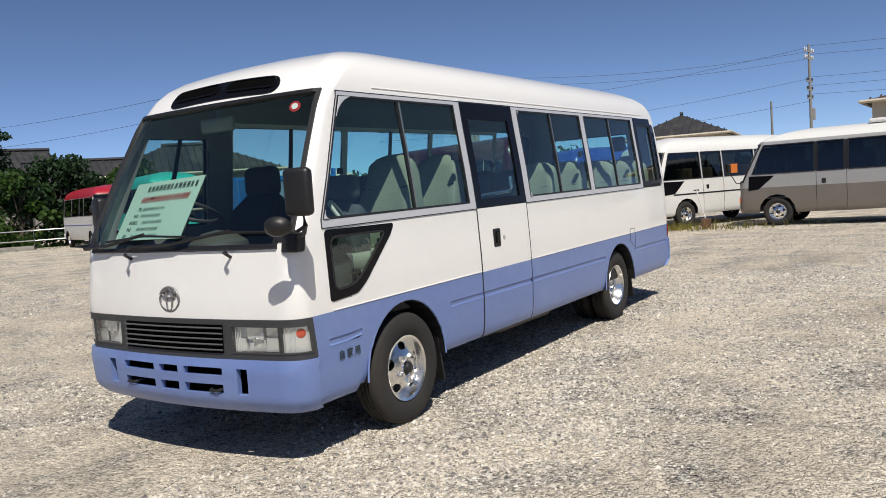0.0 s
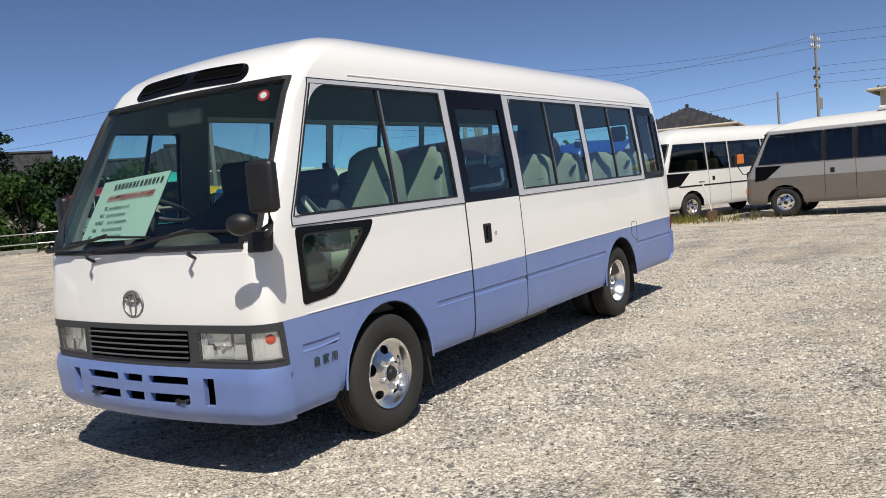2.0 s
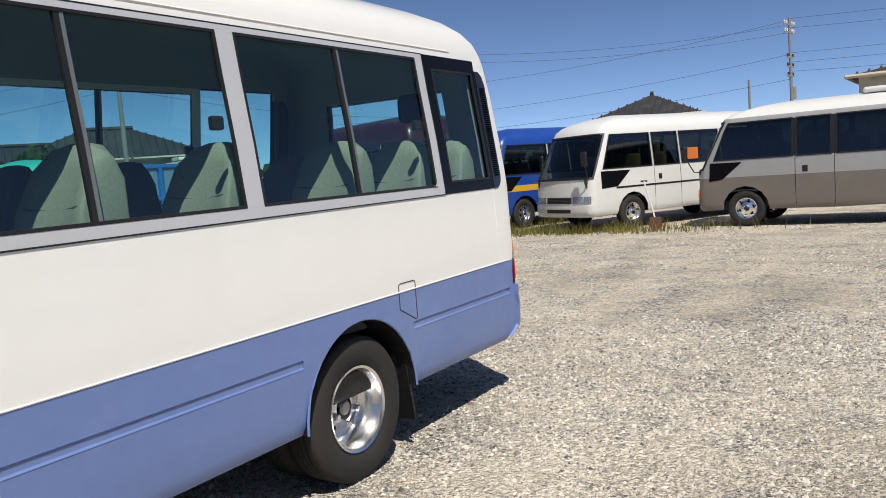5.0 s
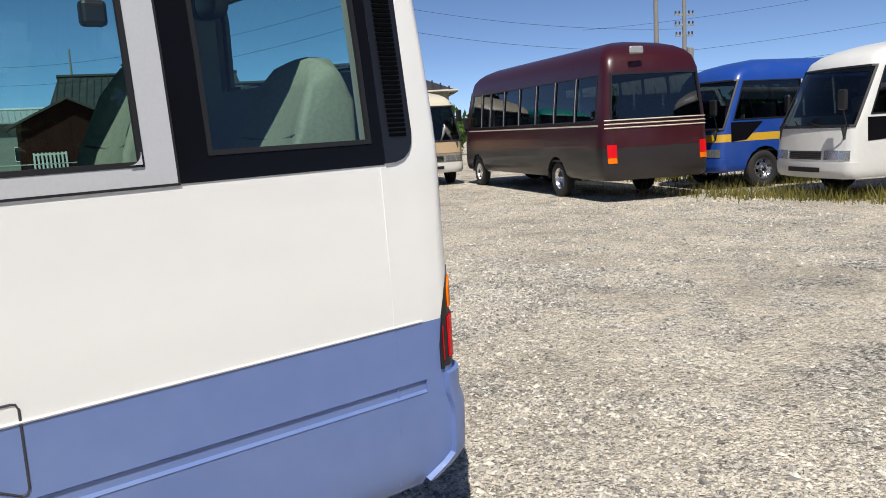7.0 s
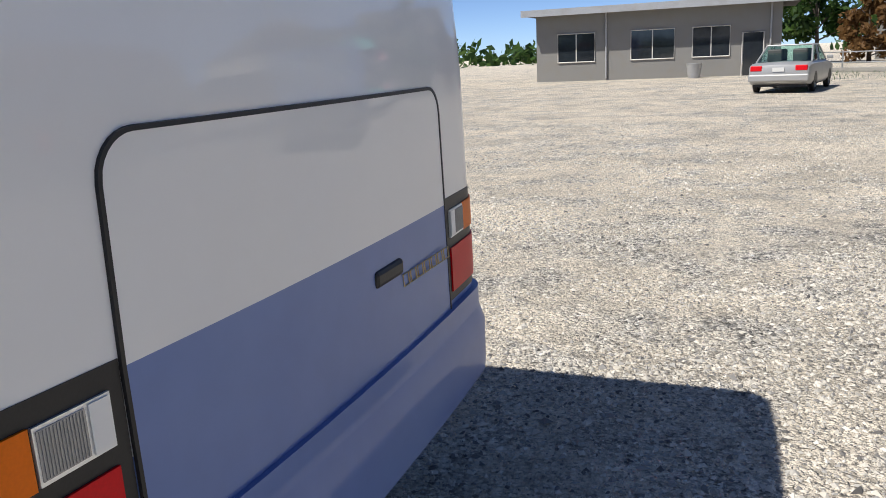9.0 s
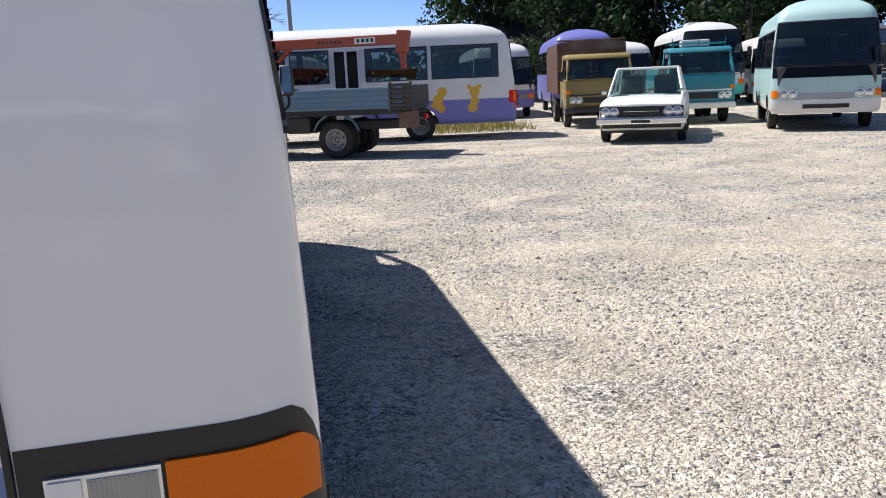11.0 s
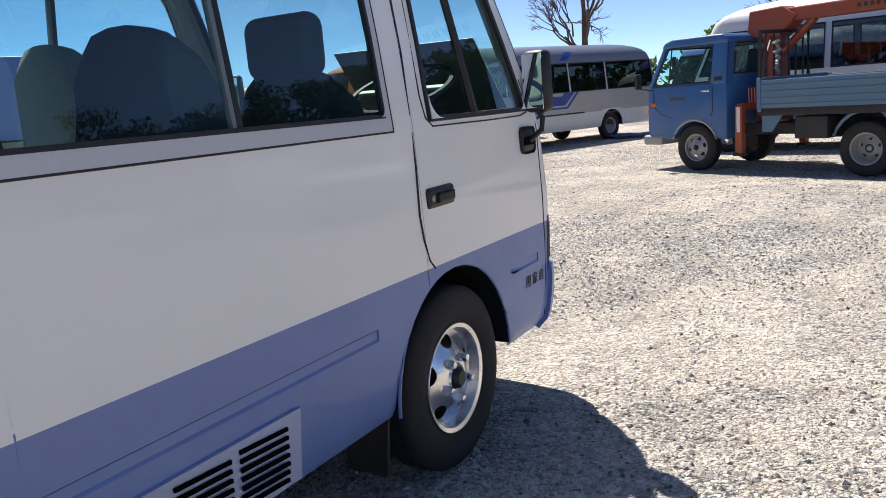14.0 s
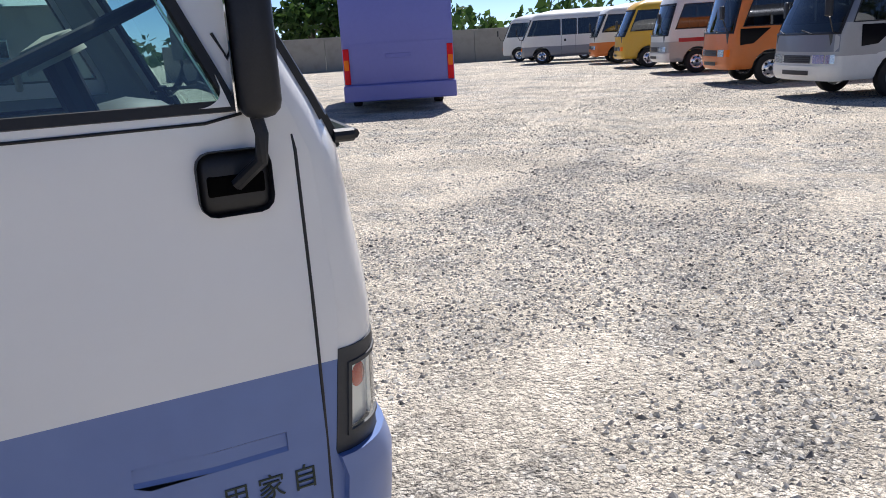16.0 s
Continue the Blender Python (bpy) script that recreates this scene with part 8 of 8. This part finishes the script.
def tree(label, x, y, h, spread, m, seed, per=60, clumps=34, size=.16, bare=False, trunk_r=.16, low=.3, name="tree"):
    rng = np.random.default_rng(seed)
    t = thing(name, label, "tree", m=pose(x, y, 0))
    top = Vector((rng.uniform(-.3, .3), rng.uniform(-.3, .3), h * .8))
    part("trunk", tube([(0, 0, 0), (top.x * .3, top.y * .3, h * .3), (top.x * .7, top.y * .7, h * .55), top], [trunk_r, trunk_r * .8, trunk_r * .5, trunk_r * .15], 8), BARK, t, smooth=True)
    bm = bmesh.new()
    cen, rad = [], []
    def branch(p, d, length, r, level):
        """A limb that forks into ever thinner twigs."""
        q = p + d * length
        tube([p, p.lerp(q, .5) + Vector(rng.normal(size=3)) * length * .06, q], [r, r * .8, r * .6], 4, bm)
        if level:
            for k in range(3 if level > 2 else 4):
                branch(p.lerp(q, rng.uniform(.55, 1)), (d + Vector(rng.normal(size=3)) * .42 + Vector((0, 0, .10))).normalized(), length * rng.uniform(.55, .78), r * .55, level - 1)
    if bare:
        for k in range(6):
            a = 2 * math.pi * k / 6 + rng.uniform(-.4, .4)
            branch(Vector((top.x * .5, top.y * .5, h * (.28 + .06 * k))), Vector((math.cos(a) * .6, math.sin(a) * .6, 1)).normalized(), h * .2, trunk_r * .4, 4)
        clumps = 0
    for i in range(clumps):
        a, u = rng.uniform(0, 2 * math.pi), rng.random()
        z = h * (low + (1 - low) * u)
        w = spread * math.sqrt(max(0.05, 1 - (2 * u - .85) ** 2 / 1.35)) * rng.uniform(.35, 1.0)
        p = Vector((w * math.cos(a), w * math.sin(a), z))
        cen.append(p); rad.append(spread * rng.uniform(.22, .42))
        if i % 3 == 0:
            s = Vector((top.x * .4, top.y * .4, h * (low * .7 + .35 * u)))
            tube([s, s.lerp(p, .55) + Vector((0, 0, .1 * h * rng.uniform(0, .6))), p], [trunk_r * .35, trunk_r * .2, trunk_r * .06], 5, bm)
    part("limb_work", bm, BARK, t)
    if not bare:
        v, f = leaves(rng, [tuple(c) for c in cen], rad, per, size)
        crown("crown", v, f, m, t)
    return t


def pine(x, y, h, seed):
    rng = np.random.default_rng(seed)
    t = thing("pine_tree", "layered garden pine with dark needle pads", "tree", m=pose(x, y, 0))
    part("trunk", tube([(0, 0, 0), (.2, .1, h * .4), (-.1, 0, h * .75), (.05, 0, h)], [.2, .15, .09, .03], 8), BARK, t, smooth=True)
    cen, rad = [], []
    bm = bmesh.new()
    for i in range(26):
        u = i / 25
        z = h * (.28 + .74 * u)
        w = 2.6 * (1 - .8 * u) * rng.uniform(.4, 1)
        a = rng.uniform(0, 6.28)
        p = Vector((w * math.cos(a), w * math.sin(a), z))
        cen.append(tuple(p)); rad.append(rng.uniform(.55, .95) * (1.1 - .5 * u))
        tube([(0, 0, z - .2), p], [.06, .02], 5, bm)
    part("limb_work", bm, BARK, t)
    v, f = leaves(rng, cen, rad, 110, .13, .45)
    crown("crown", v, f, LEAF_PINE, t)


pine(-40.5, 19.6, 6.8, 5)
tree("leafy green bush-like tree behind a fence", -37.0, 18.9, 3.6, 2.1, LEAF, 21, 130, 40, .15, low=.05, name="broadleaf_tree")
tree("leafy green bush-like tree behind a fence", -36.2, 21.0, 4.4, 2.4, LEAF_PINE, 22, 130, 40, .15, low=.05, name="broadleaf_tree")
tree("leafy green bush-like tree behind a fence", -34.4, 23.6, 3.2, 2.2, LEAF, 23, 130, 40, .15, low=.05, name="broadleaf_tree")
tree("rounded green tree beyond the shed", -63, 10.4, 6.5, 3.2, LEAF, 25, 90, 34, .25, name="broadleaf_tree")
tree("rust-coloured shrub beside a fence", -60, 13.4, 4.2, 2.0, LEAF_RUST, 26, 80, 26, .2, low=.1, name="shrub")
tree("clipped green shrub beside a dark-roofed house", -33.5, 33.0, 3.0, 2.0, LEAF_LIGHT, 27, 100, 30, .2, low=.1, name="shrub")
tree("clipped green shrub beside a dark-roofed house", -38.5, 27.2, 4.2, 2.4, LEAF, 28, 100, 30, .2, low=.1, name="shrub")
tree("green tree above a concrete wall", 46, -24.5, 6.5, 3.0, LEAF, 31, 90, 34, .25)
tree("green tree above a concrete wall", 49, -19.0, 6.0, 3.0, LEAF, 32, 90, 34, .25)
tree("bare branching tree behind a grey bus", 9.5, -30.5, 8.0, 3.4, LEAF, 33, bare=True, clumps=40, trunk_r=.2)
tree("bare branching tree behind a crane truck", 1.2, -33.5, 7.0, 2.6, LEAF, 34, bare=True, clumps=40, trunk_r=.2)
tree("fresh green tree beyond the parked buses", -.6, -40, 3.7, 2.6, LEAF_LIGHT, 35, 240, 40, .14)
tree("fresh green tree beyond the parked buses", 5.0, -39, 3.6, 2.6, LEAF_LIGHT, 36, 240, 40, .14)
tree("broad tree with pale trunk across the lot", 21, 1.0, 8.5, 3.8, LEAF, 37, 100, 40, .25, trunk_r=.3, low=.5)
tree("broad tree with pale trunk across the lot", 22, 9.5, 9.0, 3.8, LEAF, 38, 100, 40, .25, trunk_r=.3, low=.5)


def palm(x, y, h):
    t = thing("palm_tree", "slim palm with drooping fronds", "tree", m=pose(x, y, 0))
    part("trunk", tube([(0, 0, 0), (.1, 0, h * .5), (0, .1, h)], [.2, .16, .13], 8), BARK, t)
    for i in range(14):
        a, dr = 2 * math.pi * i / 14, .3 + .5 * (i % 3)
        pts = [Vector((k * .45 * math.cos(a), k * .45 * math.sin(a), h + .35 * math.sin(k * .9) - dr * (k / 4) ** 2)) for k in range(5)]
        bm = bmesh.new()
        sd = Vector((-math.sin(a), math.cos(a), 0))
        for k in range(4):
            w0, w1 = .22 * (1 - k / 5), .22 * (1 - (k + 1) / 5)
            bm.faces.new([bm.verts.new(p) for p in (pts[k] - sd * w0, pts[k] + sd * w0, pts[k + 1] + sd * w1, pts[k + 1] - sd * w1)])
        part("frond", bm, LEAF_PINE, t)


palm(-42.5, -19.0, 5.6)


def woods():
    """Tall dark woodland behind the rows of buses, and a low far belt of trees round the lot."""
    rng = np.random.default_rng(77)
    cen, rad = [], []
    bm = bmesh.new()
    for i in range(70):
        b_ = radians(rng.uniform(120, 169))
        r = rng.uniform(46, 66)
        x, y = -1 - math.sin(b_) * r, 6.7 + math.cos(b_) * r
        h = rng.uniform(7.5, 10.5)
        tube([(x, y, 0), (x + rng.uniform(-.5, .5), y, h * .8)], [.25, .08], 6, bm)
        for _ in range(22):
            u = rng.random()
            w = 2.6 * (1 - .55 * u)
            cen.append((x + rng.normal() * w * .6, y + rng.normal() * w * .6, h * (.12 + .88 * u)))
            rad.append(rng.uniform(.8, 1.5))
    v, f = leaves(rng, cen, rad, 115, .17)
    ob = crown("woodland", v, f, LEAF_DARK)
    tagged(ob, "dense dark green woodland behind parked buses", "woodland", kind="stuff")
    tagged(link_mesh("woodland_trunks", bm, BARK), "brown tree trunks of a woodland", "woodland", kind="stuff")
    cen, rad = [], []
    for i in range(900):
        b_ = rng.uniform(0, 2 * math.pi)
        r = rng.uniform(120, 170)
        cen.append((math.cos(b_) * r, math.sin(b_) * r, rng.uniform(.5, 4.5) + 1.5 * math.sin(b_ * 7)))
        rad.append(rng.uniform(2.0, 4.0))
    v, f = leaves(rng, cen, rad, 26, .9)
    tagged(crown("far_tree_belt", v, f, LEAF), "low green belt of far trees", "woodland", kind="stuff")


woods()


# ---- weeds and small things ----
def weeds(name, region, count, seed, m, hmax, label):
    rng = np.random.default_rng(seed)
    p = region(rng, count)
    a = rng.uniform(0, 2 * math.pi, count)
    h, w = rng.uniform(.3, 1, count) * hmax, rng.uniform(.006, .016, count)
    lean = rng.normal(size=(count, 2)) * .35 * h[:, None]
    d = np.stack([np.cos(a) * w, np.sin(a) * w], 1)
    z = np.zeros(count)
    v = np.stack([np.c_[p - d, z], np.c_[p + d, z], np.c_[p + lean, h]], 1)
    tagged(crown(name, v.reshape(-1, 3), 3 * np.arange(count)[:, None] + np.arange(3)[None], m), label, "weeds", kind="stuff")


weeds("weeds", lambda r, k: np.stack([r.normal(-3.6, 1.6, k), r.normal(17.7, .35, k)], 1), 1500, 41, WEED, .32, "dry yellow-green weeds along the bus row")
weeds("weeds", lambda r, k: np.stack([r.uniform(-12, -5, k), r.uniform(20.0, 21.6, k)], 1), 1800, 42, WEED, .3, "dry weeds between parked buses")
weeds("weeds", lambda r, k: np.stack([r.uniform(-8, -5, k), r.uniform(-20, -15, k)], 1), 2200, 43, WEED, .3, "patchy green weeds between parked buses")
weeds("weeds", lambda r, k: np.stack([r.uniform(-44, -33, k), r.uniform(9, 20, k)], 1), 900, 44, LEAF, .2, "grass along the fence")

shovel = thing("shovel", "rusty shovel leaning against a white bus", "shovel", m=pose(-1.55, 17.55, 0, 0, 0, 20))
part("handle", tube([(0, 0, .25), (-.18, .35, 1.05)], .018, 8), WOODWHITE, shovel)
part("grip", tube([(-.25, .36, 1.06), (-.11, .36, 1.06)], .018, 8), BLACK, shovel)
part("blade", prism([(-.12, .30), (.12, .30), (.13, .10), (0, 0), (-.13, .10)], "Y", -.02, .0, .004), P_BROWN, shovel)
tp = thing("blue_tarpaulin", "crumpled bright blue tarpaulin on the gravel", "tarpaulin", m=pose(4.1, -19.6, 0, 0, 0, 30))
bm = bmesh.new()
gv = [[bm.verts.new((-.8 + .2 * i, -.5 + .2 * j, .06 + .10 * abs(noise.noise(Vector((i * .7, j * .7, 2)))))) for j in range(6)] for i in range(9)]
for i in range(8):
    for j in range(5):
        bm.faces.new((gv[i][j], gv[i + 1][j], gv[i + 1][j + 1], gv[i][j + 1]))
part("sheet", bm, material("tarpaulin_blue", (0.02, 0.17, 0.55), 0.4, grain=30, vary=0.15), tp, smooth=True)
